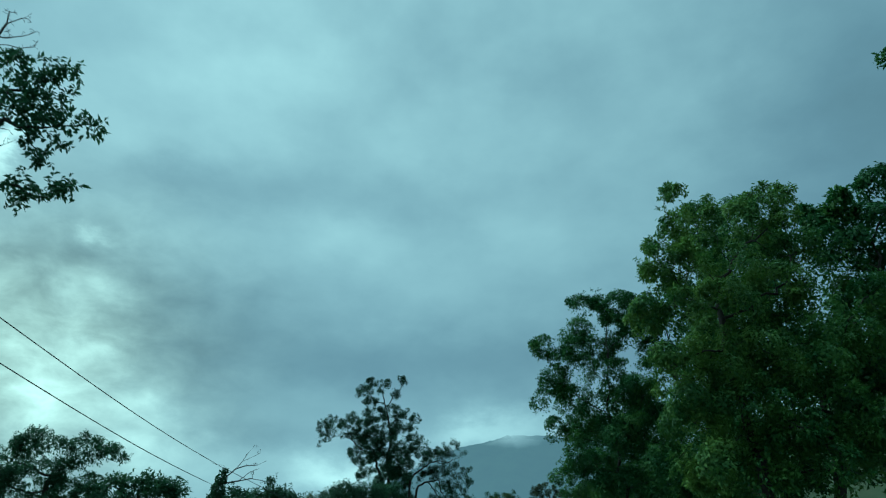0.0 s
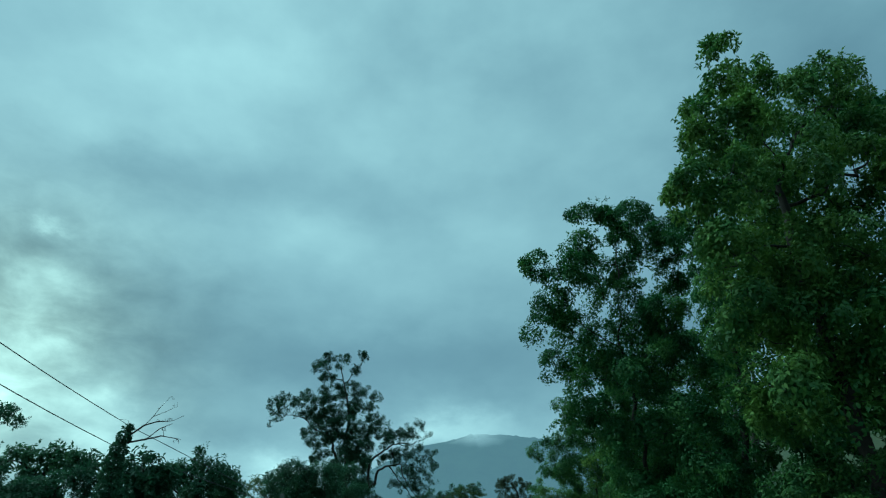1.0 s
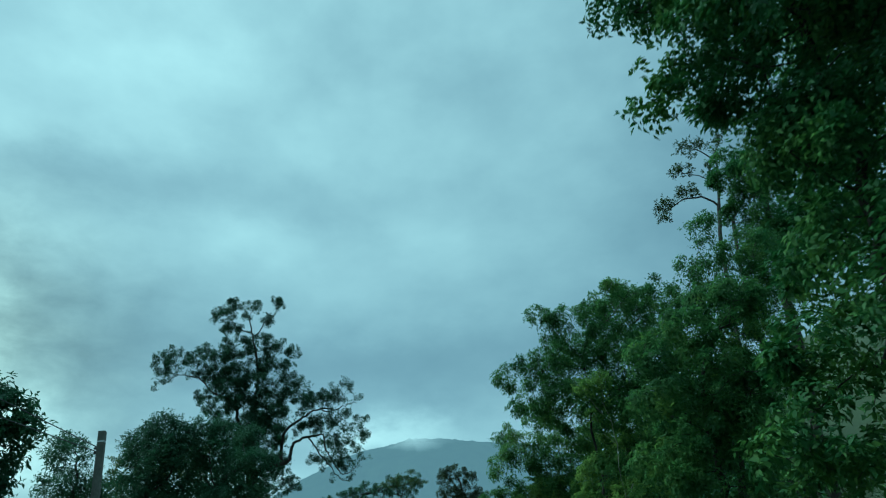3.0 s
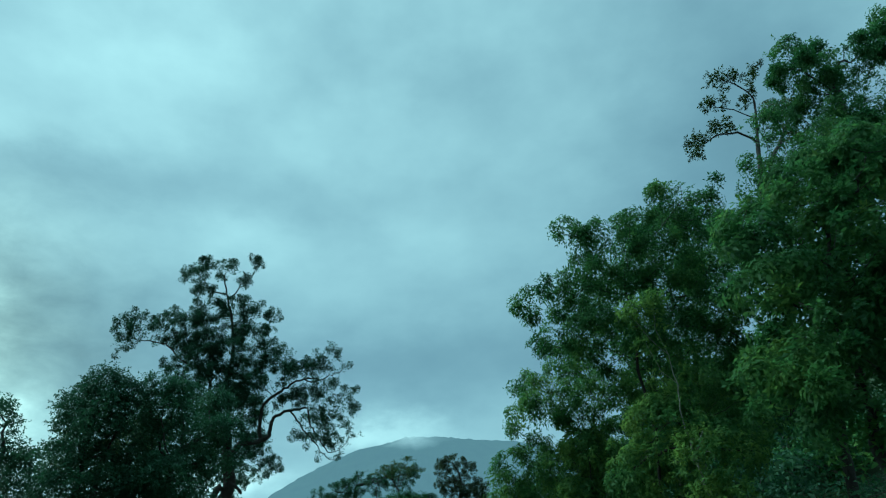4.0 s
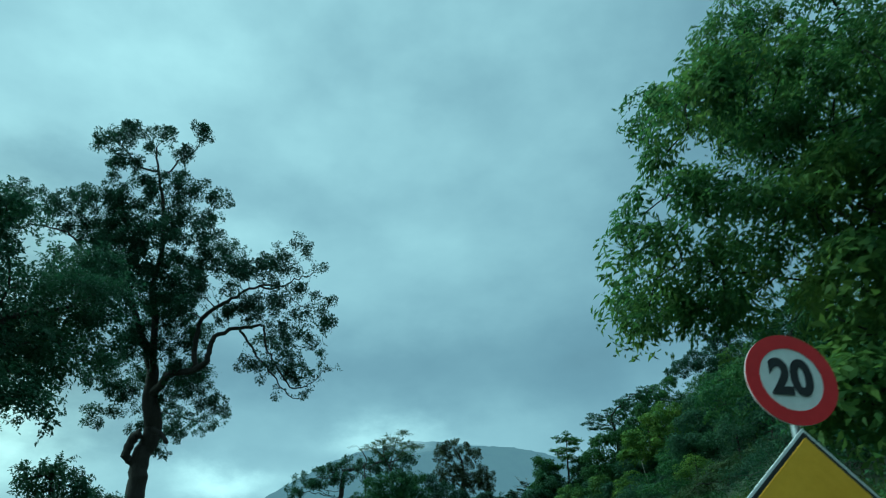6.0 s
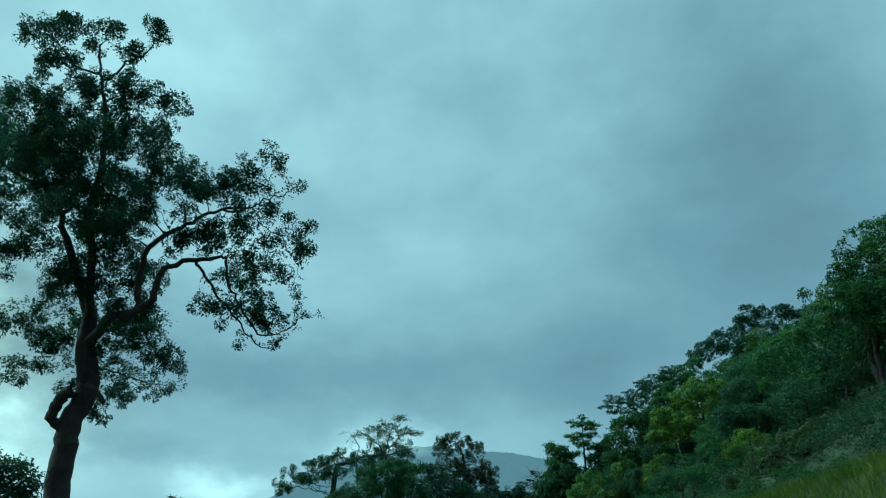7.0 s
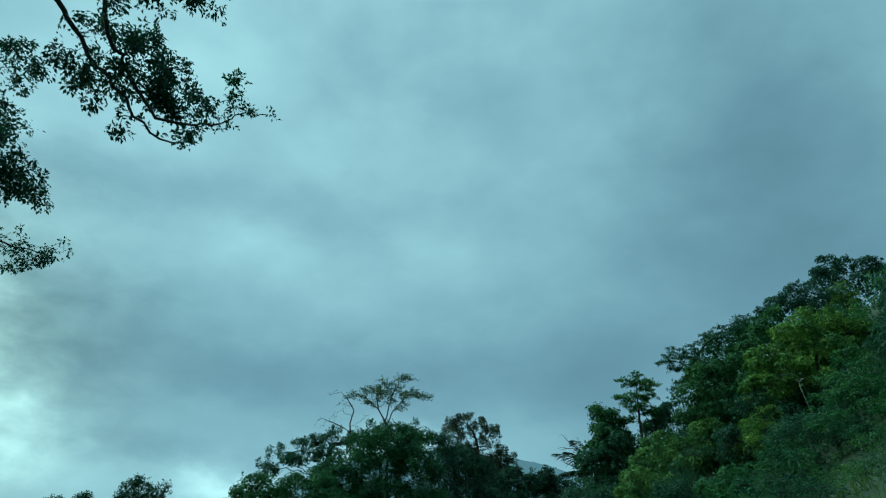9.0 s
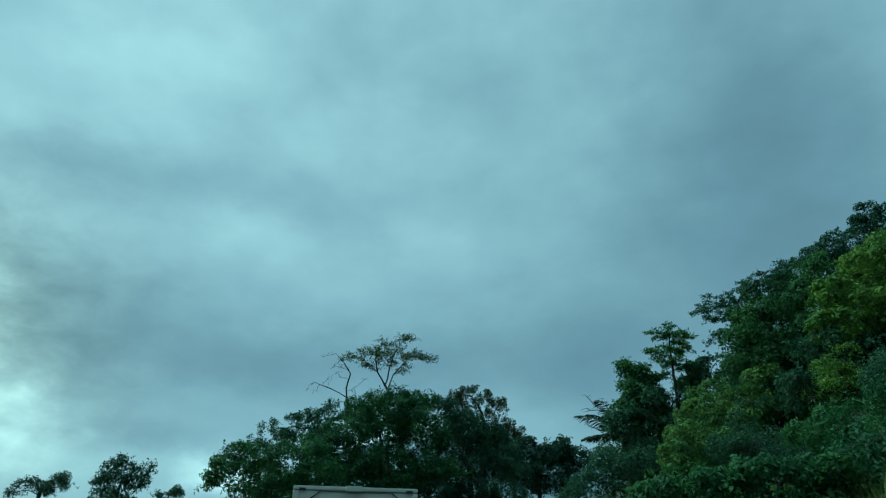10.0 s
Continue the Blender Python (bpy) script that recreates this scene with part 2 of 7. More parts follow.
# ---------------- mesh helpers ----------------
def quad_mesh(name, verts, quads, mat, smooth=False):
    me = bpy.data.meshes.new(name)
    verts = np.ascontiguousarray(verts, dtype=np.float32)
    quads = np.ascontiguousarray(quads, dtype=np.int32)
    n = len(quads)
    me.vertices.add(len(verts))
    me.vertices.foreach_set("co", verts.ravel())
    me.loops.add(4 * n)
    me.loops.foreach_set("vertex_index", quads.ravel())
    me.polygons.add(n)
    me.polygons.foreach_set("loop_start", np.arange(n, dtype=np.int32) * 4)
    me.update(calc_edges=True)
    if smooth:
        me.polygons.foreach_set("use_smooth", np.ones(n, dtype=bool))
    me.materials.append(mat)
    return me


def child(ob, parent, label=""):
    ob.parent = parent
    return tagged(ob, label) if label else ob


def part(name, bm, mat, parent, label=""):
    me = bpy.data.meshes.new(name)
    bm.to_mesh(me)
    bm.free()
    me.materials.append(mat)
    return child(new(name, me), parent, label)


def bm_box(sx, sy, sz, at=(0, 0, 0), bevel=0.0, turn=None):
    bm = bmesh.new()
    bmesh.ops.create_cube(bm, size=1)
    bmesh.ops.scale(bm, vec=(sx, sy, sz), verts=bm.verts)
    if bevel:
        bmesh.ops.bevel(bm, geom=bm.edges[:], offset=bevel, segments=2, affect="EDGES", profile=0.7)
    bmesh.ops.transform(bm, matrix=Matrix.Translation(at) @ (turn or Matrix()), verts=bm.verts)
    return bm


def bm_cyl(r, depth, at=(0, 0, 0), axis="Z", seg=20, r2=None, bevel=0.0):
    bm = bmesh.new()
    bmesh.ops.create_cone(bm, cap_ends=True, segments=seg, radius1=r, radius2=r if r2 is None else r2, depth=depth)
    if bevel:
        rims = [e for e in bm.edges if len(e.link_faces) == 2 and any(len(f.verts) > 4 for f in e.link_faces)]
        bmesh.ops.bevel(bm, geom=rims, offset=bevel, segments=2, affect="EDGES")
    turn = {"Z": Matrix(), "Y": Matrix.Rotation(radians(90), 4, "X"), "X": Matrix.Rotation(radians(90), 4, "Y")}[axis]
    bmesh.ops.transform(bm, matrix=Matrix.Translation(at) @ turn, verts=bm.verts)
    return bm


def unit(v):
    return v / np.maximum(np.linalg.norm(v, axis=-1, keepdims=True), 1e-9)


# ---------------- the lie of the land ----------------
def lane_x(y):
    y = np.asarray(y, dtype=float)
    x = np.interp(y, [-3000, 0, 10, 16, 25.4, 45.5, 62], [-60, -0.7, -0.55, 0.05, 1.0, 3.2, 4.8])
    s = np.clip(y - 76, 0, 24)
    bend = 4.8 + 0.03 * (y - 62) - s * s / 50 - 0.96 * np.maximum(0, y - 100)
    return np.where(y > 62, bend, x)


def land(x, y):
    """Height of the ground: road level, a bank and wooded hillside to the east, a knoll at the bend."""
    x, y = np.asarray(x, dtype=float), np.asarray(y, dtype=float)
    d = x - (lane_x(y) + 2.3)
    verge = np.interp(d, [0, 2, 7, 12, 18, 30, 60, 300, 1200], [0, 0.2, 1.8, 3.2, 6, 11, 18, 25, 40])
    slope = np.interp(x, [7, 9, 14, 18, 24, 30, 50, 90, 300, 1200], [0, 0.3, 4.0, 5.3, 9.2, 13.6, 27.5, 36, 45, 60])
    slope = slope * np.interp(y, [115, 135, 260, 900], [1, 0.8, 0.5, 0.3])
    f = np.clip((y - 48) / 9, 0, 1)
    east = verge * (1 - f) + slope * f
    knoll = 6.0 * np.exp(-((x - 8) / 10) ** 2 - ((y - 106) / 11) ** 2) * np.clip((d - 2) / 6, 0, 1)
    w = -(x - (lane_x(y) - 6.5))
    west = np.interp(w, [0, 6, 20, 300], [0, -0.3, -0.2, 6])
    bumps = 0.25 * np.sin(x * 0.31 + 1.3) * np.sin(y * 0.23) * np.clip((np.abs(x - lane_x(y)) - 6) / 6, 0, 1)
    return east + west + knoll + bumps - 0.06


def land_z(x, y):
    return float(land(x, y))


def ground_sheet():
    inner = np.arange(-60, 66, 1.5)
    far = np.array([70, 80, 95, 120, 160, 220, 320, 480, 800, 1400, 2400, 4200])
    xs = np.concatenate([-far[::-1], inner, far])
    ys = np.concatenate([-far[::-1], np.arange(-60, 170, 1.5), far[4:] + 20])
    gx, gy = np.meshgrid(xs, ys)
    verts = np.stack([gx, gy, land(gx, gy)], -1).reshape(-1, 3)
    nx, ny = len(xs), len(ys)
    i = (np.arange(ny - 1)[:, None] * nx + np.arange(nx - 1)[None]).ravel()
    ob = new("ground", quad_mesh("ground", verts, np.stack([i, i + 1, i + 1 + nx, i + nx], -1), SOIL, True))
    return tagged(ob, "leaf-littered soil and low growth under the trees", "ground", kind="structure")


ground_sheet()


def strip(name, left, right, lift, mat, y0, y1, label, category):
    ys = np.arange(y0, y1, 2.0)
    slope = np.gradient(lane_x(ys), ys)
    nrm = 1 / np.sqrt(1 + slope ** 2)
    def side(off, z):
        return np.stack([lane_x(ys) + off * nrm, ys - off * slope * nrm, np.full_like(ys, z)], -1)
    rows = [side(left, lift - 0.12), side(left, lift), side(right, lift), side(right, lift - 0.12)]
    verts = np.concatenate(rows)
    n = len(ys)
    quads = []
    for r in range(3):
        a = np.arange(n - 1) + r * n
        quads.append(np.stack([a, a + n, a + n + 1, a + 1], -1))
    ob = new(name, quad_mesh(name, verts, np.concatenate(quads)[:, ::-1], mat))
    return tagged(ob, label, category, kind="structure")


strip("road", -5.1, 1.75, 0.02, ASPHALT, -60, 124, "worn grey asphalt two-lane road bending between trees", "road")
strip("edge_line", 1.42, 1.54, 0.026, ROAD_PAINT, -60, 124, "faded white painted line along the asphalt edge", "road marking")
strip("centre_line", -1.75, -1.63, 0.026, ROAD_PAINT, -60, 124, "faded white painted line along the road middle", "road marking")


def mountain():
    px = [-1500, -900, -500, -300, -210, -156, -80, 0, 75, 155, 230, 320, 480, 570, 670, 775, 1000, 1400, 2000]
    pz = [40, 90, 190, 310, 388, 433, 476, 513, 538, 560, 586, 580, 575, 570, 557, 538, 480, 380, 200]
    xs = np.linspace(-1500, 2000, 281)
    vs = np.linspace(0, 1, 29)
    gx, gv = np.meshgrid(xs, vs)
    crest = np.interp(gx, px, pz)
    rough = sum(a * np.sin(gx * f + p) * np.sin(gv * g + p * 2) for a, f, g, p in ((14, 0.021, 9, 0.4), (8, 0.047, 17, 1.9), (5, 0.11, 31, 2.7)))
    tops = 3.5 * np.sin(gx * 0.31) + 2.5 * np.sin(gx * 0.73 + 1) + 2 * np.sin(gx * 1.7 + 2)
    gz = crest * np.sin(gv * math.pi / 2) ** 1.2 + rough * gv * (1 - gv) * 3 + tops * gv * 0.3 - 5
    gy = 1700 + 800 * gv
    verts = np.stack([gx, gy, gz], -1).reshape(-1, 3)
    nx = len(xs)
    i = (np.arange(len(vs) - 1)[:, None] * nx + np.arange(nx - 1)[None]).ravel()
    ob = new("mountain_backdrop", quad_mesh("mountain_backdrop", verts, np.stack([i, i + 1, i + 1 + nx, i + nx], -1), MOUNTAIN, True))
    tagged(ob, "wooded mountain with painted blue haze and cloud on its summit", "mountain", kind="structure")


mountain()


# ---------------- how trees grow ----------------
def points_in(blobs, count, rng, deep, edge=0.45):
    """Points in a union of egg-shaped leaf masses (x, y, z, half width, half height)."""
    b = np.array(blobs, dtype=float)
    size = (b[:, 3] * b[:, 3] * b[:, 4]) ** 0.62
    pick = rng.choice(len(b), count, p=size / size.sum())
    way = unit(rng.normal(size=(count, 3)))
    rad = rng.random(count)[:, None] ** edge
    half = np.stack([b[:, 3], 0.5 * (b[:, 3] + b[:, 4]) * deep, b[:, 4]], -1)
    return b[pick, :3] + way * rad * half[pick]


def shells(blobs, count, rng, deep):
    """Points just under the surface of the leaf masses, most on their upper sides, and the way out of the mass at each."""
    b = np.array(blobs, dtype=float)
    size = (b[:, 3] * (b[:, 3] + b[:, 4]))
    pick = rng.choice(len(b), count, p=size / size.sum())
    out = unit(rng.normal(size=(count, 3)) + np.array([0, 0, 0.45]))
    half = np.stack([b[:, 3], 0.5 * (b[:, 3] + b[:, 4]) * deep, b[:, 4]], -1)
    return b[pick, :3] + out * half[pick] * (rng.random(count)[:, None] ** 0.22) * 0.95, out


def lumps(blobs, leaves, rng, deep, leaf, knobs=11):
    """Leaves packed on the rounded knobs of each leaf mass, facing out and up, as light-seeking crowns are."""
    b = np.array(blobs, dtype=float)
    half = np.stack([b[:, 3], 0.5 * (b[:, 3] + b[:, 4]) * deep, b[:, 4]], -1)
    which = np.repeat(np.arange(len(b)), knobs)
    out = unit(rng.normal(size=(len(which), 3)) + np.array([0, 0, 0.4]))
    r = np.clip(0.5 * (b[which, 3] * b[which, 4]) ** 0.5, 0.12, 0.7) * rng.uniform(0.6, 1.3, len(which))
    mid = b[which, :3] + out * np.maximum(half[which] - r[:, None] * 0.8, half[which] * 0.3)
    share = r ** 1.8 * rng.uniform(0.55, 1.3, len(r))
    pick = rng.choice(len(r), leaves, p=share / share.sum())
    way = unit(rng.normal(size=(leaves, 3)) + out[pick] * 0.8 + np.array([0, 0, 0.55]))
    at = mid[pick] + way * (r[pick] * (rng.random(leaves) ** 0.2) * rng.uniform(0.75, 1.12, leaves))[:, None]
    along = unit(np.cross(way, rng.normal(size=(leaves, 3))) + way * 0.35 - np.array([0, 0, 0.3]))
    size = rng.uniform(0.65, 1.2, leaves)
    return leaf_quads(at, along, unit(way + rng.normal(size=(leaves, 3)) * 0.28), leaf[0] * size, leaf[1] * size)


def resample(route, step):
    p = np.array(route, dtype=float)
    out = [p[0]]
    for a, b in zip(p[:-1], p[1:]):
        n = max(1, int(round(np.linalg.norm(b - a) / step)))
        out += [a + (b - a) * k / n for k in range(1, n + 1)]
    return np.array(out)


def sinuous(route, rng, sway):
    """A route rounded off between its places, with the small bends of a grown limb."""
    p = np.array(route, dtype=float)
    if len(p) < 3:
        return p
    q = np.concatenate([[2 * p[0] - p[1]], p, [2 * p[-1] - p[-2]]])
    out = [p[0]]
    for k in range(1, len(q) - 2):
        a, b, c, d = q[k - 1:k + 3]
        for t in (0.25, 0.5, 0.75, 1.0):
            out.append(0.5 * (2 * b + (c - a) * t + (2 * a - 5 * b + 4 * c - d) * t * t + (3 * b - a - 3 * c + d) * t ** 3))
    out = np.array(out)
    bend = rng.normal(size=out.shape) * sway
    bend[0] = bend[-1] = 0
    return out + bend


def gathered(points, rng, share, spread):
    """Draws points together into loose bunches, with gaps between them."""
    mids = points[rng.choice(len(points), max(4, int(len(points) * share)), replace=False)]
    near = np.array([int(np.argmin(np.sum((mids - p) ** 2, 1))) for p in points])
    return mids[near] + rng.normal(size=points.shape) * spread


def tufts(at, way, rng, leaves, length, width, radius, droop):
    """Bunches of leaves at the ends of twigs, some full and some thin."""
    share = rng.gamma(1.6, 1.0, len(at))
    size = radius * np.clip(share / 1.6, 0.25, 2.2) ** 0.33
    pick = rng.choice(len(at), leaves, p=share / share.sum())
    out = unit(rng.normal(size=(leaves, 3)) + way[pick] * 0.7 + np.array([0, 0, 0.25]))
    place = at[pick] + way[pick] * (size[pick] * 0.4)[:, None] + out * (size[pick] * rng.random(leaves) ** 0.55)[:, None]
    along = unit(out * 0.8 + rng.normal(size=(leaves, 3)) * 0.6 - np.array([0, 0, droop]))
    face = unit(np.array([0, 0, 0.9]) + out * 0.5 + rng.normal(size=(leaves, 3)) * 0.45)
    scale = rng.uniform(0.6, 1.2, leaves)
    return leaf_quads(place, along, face, length * scale, width * scale)


def grow(routes, targets, step, rng, rise=0.1, wander=0.25):
    """Limbs that reach for the targets from the given trunk and boughs. Returns the nodes and each one's parent."""
    nodes, parent = [], []
    for route in routes:
        pts = resample(route, step)
        if nodes:
            k = int(np.argmin(np.linalg.norm(np.array(nodes) - pts[0], axis=1)))
            pts = pts[1:]
        else:
            k = -1
        for q in pts:
            nodes.append(q + rng.normal(size=3) * 0.04 * step)
            parent.append(k)
            k = len(nodes) - 1
    nodes = np.array(nodes)
    parent = list(parent)
    kids = np.zeros(len(nodes), int)
    alive = np.array(targets)
    d = np.full(len(alive), 1e9)
    near = np.zeros(len(alive), int)
    fresh = np.arange(len(nodes))
    # limbs never start from the lowest part of the trunk
    low = nodes[:, 2] < nodes[0, 2] + 0.30 * (alive[:, 2].max() - nodes[0, 2])
    fresh = fresh[~low] if (~low).any() else fresh
    for _ in range(110):
        if not len(alive):
            break
        dist = np.linalg.norm(alive[:, None] - nodes[fresh][None], axis=2)
        k = dist.argmin(1)
        dk = dist[np.arange(len(alive)), k]
        closer = dk < d
        d[closer], near[closer] = dk[closer], fresh[k[closer]]
        keep = d > step * 1.15
        alive, d, near = alive[keep], d[keep], near[keep]
        if not len(alive):
            break
        pull = np.zeros_like(nodes)
        np.add.at(pull, near, unit(alive - nodes[near]))
        who = np.unique(near)
        who = who[kids[who] < 3]
        if not len(who):
            break
        way = unit(unit(pull[who]) + rng.normal(size=(len(who), 3)) * wander + np.array([0, 0, rise]))
        made = nodes[who] + way * step
        fresh = np.arange(len(nodes), len(nodes) + len(made))
        nodes = np.concatenate([nodes, made])
        parent += list(who)
        kids[who] += 1
        kids = np.concatenate([kids, np.zeros(len(made), int)])
    return nodes, np.array(parent)


def thickness(nodes, parent, base_r, tip_r, power=2.4):
    r = np.zeros(len(nodes))
    for i in range(len(nodes) - 1, -1, -1):
        r[i] = max(r[i], tip_r ** power)
        if parent[i] >= 0:
            r[parent[i]] += r[i]
    r = r ** (1 / power)
    part_ = np.clip((r - tip_r) / max(r[0] - tip_r, 1e-6), 0, 1)
    return tip_r + (base_r - tip_r) * part_ ** 1.3


def tubes(nodes, parent, r):
    main = np.full(len(nodes), -1)
    for i in np.argsort(r):
        if parent[i] >= 0:
            main[parent[i]] = i
    way = np.zeros_like(nodes)
    has = parent >= 0
    way[has] = unit(nodes[has] - nodes[parent[has]])
    along = way.copy()
    m = main >= 0
    along[m] = unit(way[m] + unit(nodes[main[m]] - nodes[m]))
    i = np.nonzero(has)[0]
    p = parent[i]
    straight = main[p] == i
    a_dir = np.where(straight[:, None], along[p], way[i])
    a_rad = np.where(straight, r[p], np.minimum(r[p], r[i] * 1.25))
    verts, quads, base = [], [], 0
    for lo, hi, k in ((0.07, 99, 9), (0.022, 0.07, 5), (0, 0.022, 3)):
        s = (r[i] >= lo) & (r[i] < hi)
        if not s.any():
            continue
        ang = np.arange(k) * 2 * math.pi / k
        rings = []
        for c, d, rad in ((nodes[p[s]], a_dir[s], a_rad[s]), (nodes[i[s]], along[i[s]], r[i[s]])):
            u = unit(np.cross(d, np.array([0.31, 0.95, 0.05])))
            v = np.cross(d, u)
            rings.append(c[:, None] + rad[:, None, None] * (np.cos(ang)[None, :, None] * u[:, None] + np.sin(ang)[None, :, None] * v[:, None]))
        n = int(s.sum())
        verts.append(np.concatenate(rings, 1).reshape(-1, 3))
        o = base + np.arange(n)[:, None] * 2 * k
        j = np.arange(k)[None]
        j2 = (j + 1) % k
        quads.append(np.stack([o + j, o + j2, o + k + j2, o + k + j], -1).reshape(-1, 4))
        base += n * 2 * k
    return np.concatenate(verts), np.concatenate(quads)


def leaf_quads(at, way, face, length, width, fold=0.25):
    side = unit(np.cross(way, face))
    face = np.cross(side, way)
    length, width = length[:, None], width[:, None]
    mid = at + way * length * 0.45 + face * width * fold
    verts = np.stack([at, mid + side * width * 0.5, at + way * length - face * length * 0.12, mid - side * width * 0.5], 1)
    n = len(at)
    return verts.reshape(-1, 3), np.arange(4 * n).reshape(n, 4)


def sprays(origin, way, rng, leaves, length, width, reach, per=7, droop=0.35, spread=0.9, outward=0.0, level=1.0):
    """Leafy shoots: each carries its leaves along a short stem."""
    count = max(1, leaves // per)
    pick = rng.integers(0, len(origin), count)
    tilt = np.array([1.0, 1.0, level])
    d = unit((way[pick] * 0.6 + rng.normal(size=(count, 3)) * 0.75 + np.array([0, 0, 0.15])) * tilt)
    o = origin[pick] + rng.normal(size=(count, 3)) * reach * 0.35 * tilt
    j = np.tile(np.arange(per), count)
    out = np.repeat(way[pick], per, 0)
    d, o = np.repeat(d, per, 0), np.repeat(o, per, 0)
    n = len(j)
    f = (j + 0.6) / per
    at = o + d * (f * reach)[:, None] - np.array([0, 0, 1.0]) * (f ** 2 * reach * droop * 0.6)[:, None]
    side = unit(np.cross(d, rng.normal(size=(n, 3))))
    lw = unit(d * 0.55 + side * spread + rng.normal(size=(n, 3)) * 0.25 - np.array([0, 0, droop]))
    face = unit(np.array([0, 0, 1.0]) + out * outward + rng.normal(size=(n, 3)) * 0.5)
    size = rng.uniform(0.65, 1.2, n)
    return leaf_quads(at, lw, face, length * size, width * size)


def gauged(routes, gauge, step, parent, r, tip):
    """Limbs as thick as given along each route; twigs no thicker than what bears them."""
    fixed, k = np.zeros(len(r)), 0
    for n, (route, radii) in enumerate(zip(routes, gauge)):
        count = len(resample(route, step)) - (1 if n else 0)
        fixed[k:k + count] = np.interp(np.linspace(0, 1, count), np.linspace(0, 1, len(radii)), radii)
        k += count
    for i in range(len(r)):
        if i < k:
            r[i] = fixed[i]
        else:
            r[i] = max(tip, min(r[i], 0.055, 0.72 * r[parent[i]]))
    return r


def tree(name, label, category, foot, routes, blobs, leaves, leaf, girth, seed, leaf_mat, bark=None, targets=500, step=0.4,
         reach=0.4, droop=0.35, deep=1.1, thin=None, group="", per=7, tip=0.009, wander=0.25, clumped=0.35, bare=0.0, lump=0.0, level=1.0, gauge=None, tuft=0.0, bunch=0.0, sway=0.0):
    """A tree: trunk with its limbs, and a crown of single leaves. Routes: trunk, then boughs, in world places; the trunk starts at the foot."""
    rng = np.random.default_rng(seed)
    root = np.array([foot[0], foot[1], land_z(*foot) - 0.1 if len(foot) < 3 else foot[2]])
    routes = [[tuple(root), *routes[0]]] + [list(q) for q in routes[1:]]
    if sway:
        routes = [sinuous(q, rng, sway) for q in routes]
    goals = points_in(blobs, targets, rng, deep)
    if bunch:
        goals = gathered(goals, rng, 0.16, bunch)
    nodes, parent = grow(routes, goals, step, rng, wander=wander)
    nodes = nodes - root
    r = thickness(nodes, parent, girth, tip)
    if gauge:
        r = gauged(routes, gauge, step, parent, r, tip)
    flare = np.clip(1 - nodes[:, 2] / (girth * 5), 0, 1) ** 2
    r = r * (1 + 0.55 * flare)
    top = new(name)
    top.location = root
    tagged(top, label, category, group)
    child(new("trunk", quad_mesh("trunk", *tubes(nodes, parent, r), bark or BARK, True)), top, "trunk with forking limbs")
    if leaves:
        limit = thin or tip * 2.6
        ok = (r < limit) & (parent >= 0)
        if not ok.any():
            ok = parent >= 0
        way = unit(nodes[ok] - nodes[parent[ok]])
        out = unit(nodes[ok] - nodes[ok].mean(0))
        at, go = nodes[ok], unit(way + out * 0.4)
        if bare:
            leafy = rng.random(len(at)) > bare
            at, go = at[leafy], go[leafy]
        if tuft:
            ends = np.bincount(parent[parent >= 0], minlength=len(nodes)) == 0
            ends |= (r < limit * 0.75) & (rng.random(len(nodes)) < 0.3)
            v0, q0 = tufts(nodes[ends], unit(nodes[ends] - nodes[np.maximum(parent[ends], 0)]), rng, int(leaves * tuft), leaf[0], leaf[1], reach, droop)
            leaves -= int(leaves * tuft)
        packed = int(leaves * lump)
        full = int((leaves - packed) * clumped)
        verts, quads = sprays(at, go, rng, leaves - packed - full, leaf[0], leaf[1], reach, per, droop, level=level)
        if packed:
            v2, q2 = lumps(np.array(blobs) - np.array([*root, 0, 0]), packed, rng, deep, leaf)
            verts, quads = np.concatenate([verts, v2]), np.concatenate([quads, q2 + len(verts)])
        if full:
            at, go = shells(np.array(blobs) - np.array([*root, 0, 0]), max(8, full // 14), rng, deep)
            v2, q2 = sprays(at, go, rng, full, leaf[0], leaf[1], reach * 0.75, per, droop, 0.9, 0.9)
            verts, quads = np.concatenate([verts, v2]), np.concatenate([quads, q2 + len(verts)])
        if tuft:
            verts, quads = np.concatenate([v0, verts]), np.concatenate([q0, quads + len(v0)])
        child(new("crown", quad_mesh("crown", verts, quads, leaf_mat)), top, "crown of small single leaves")
    return top


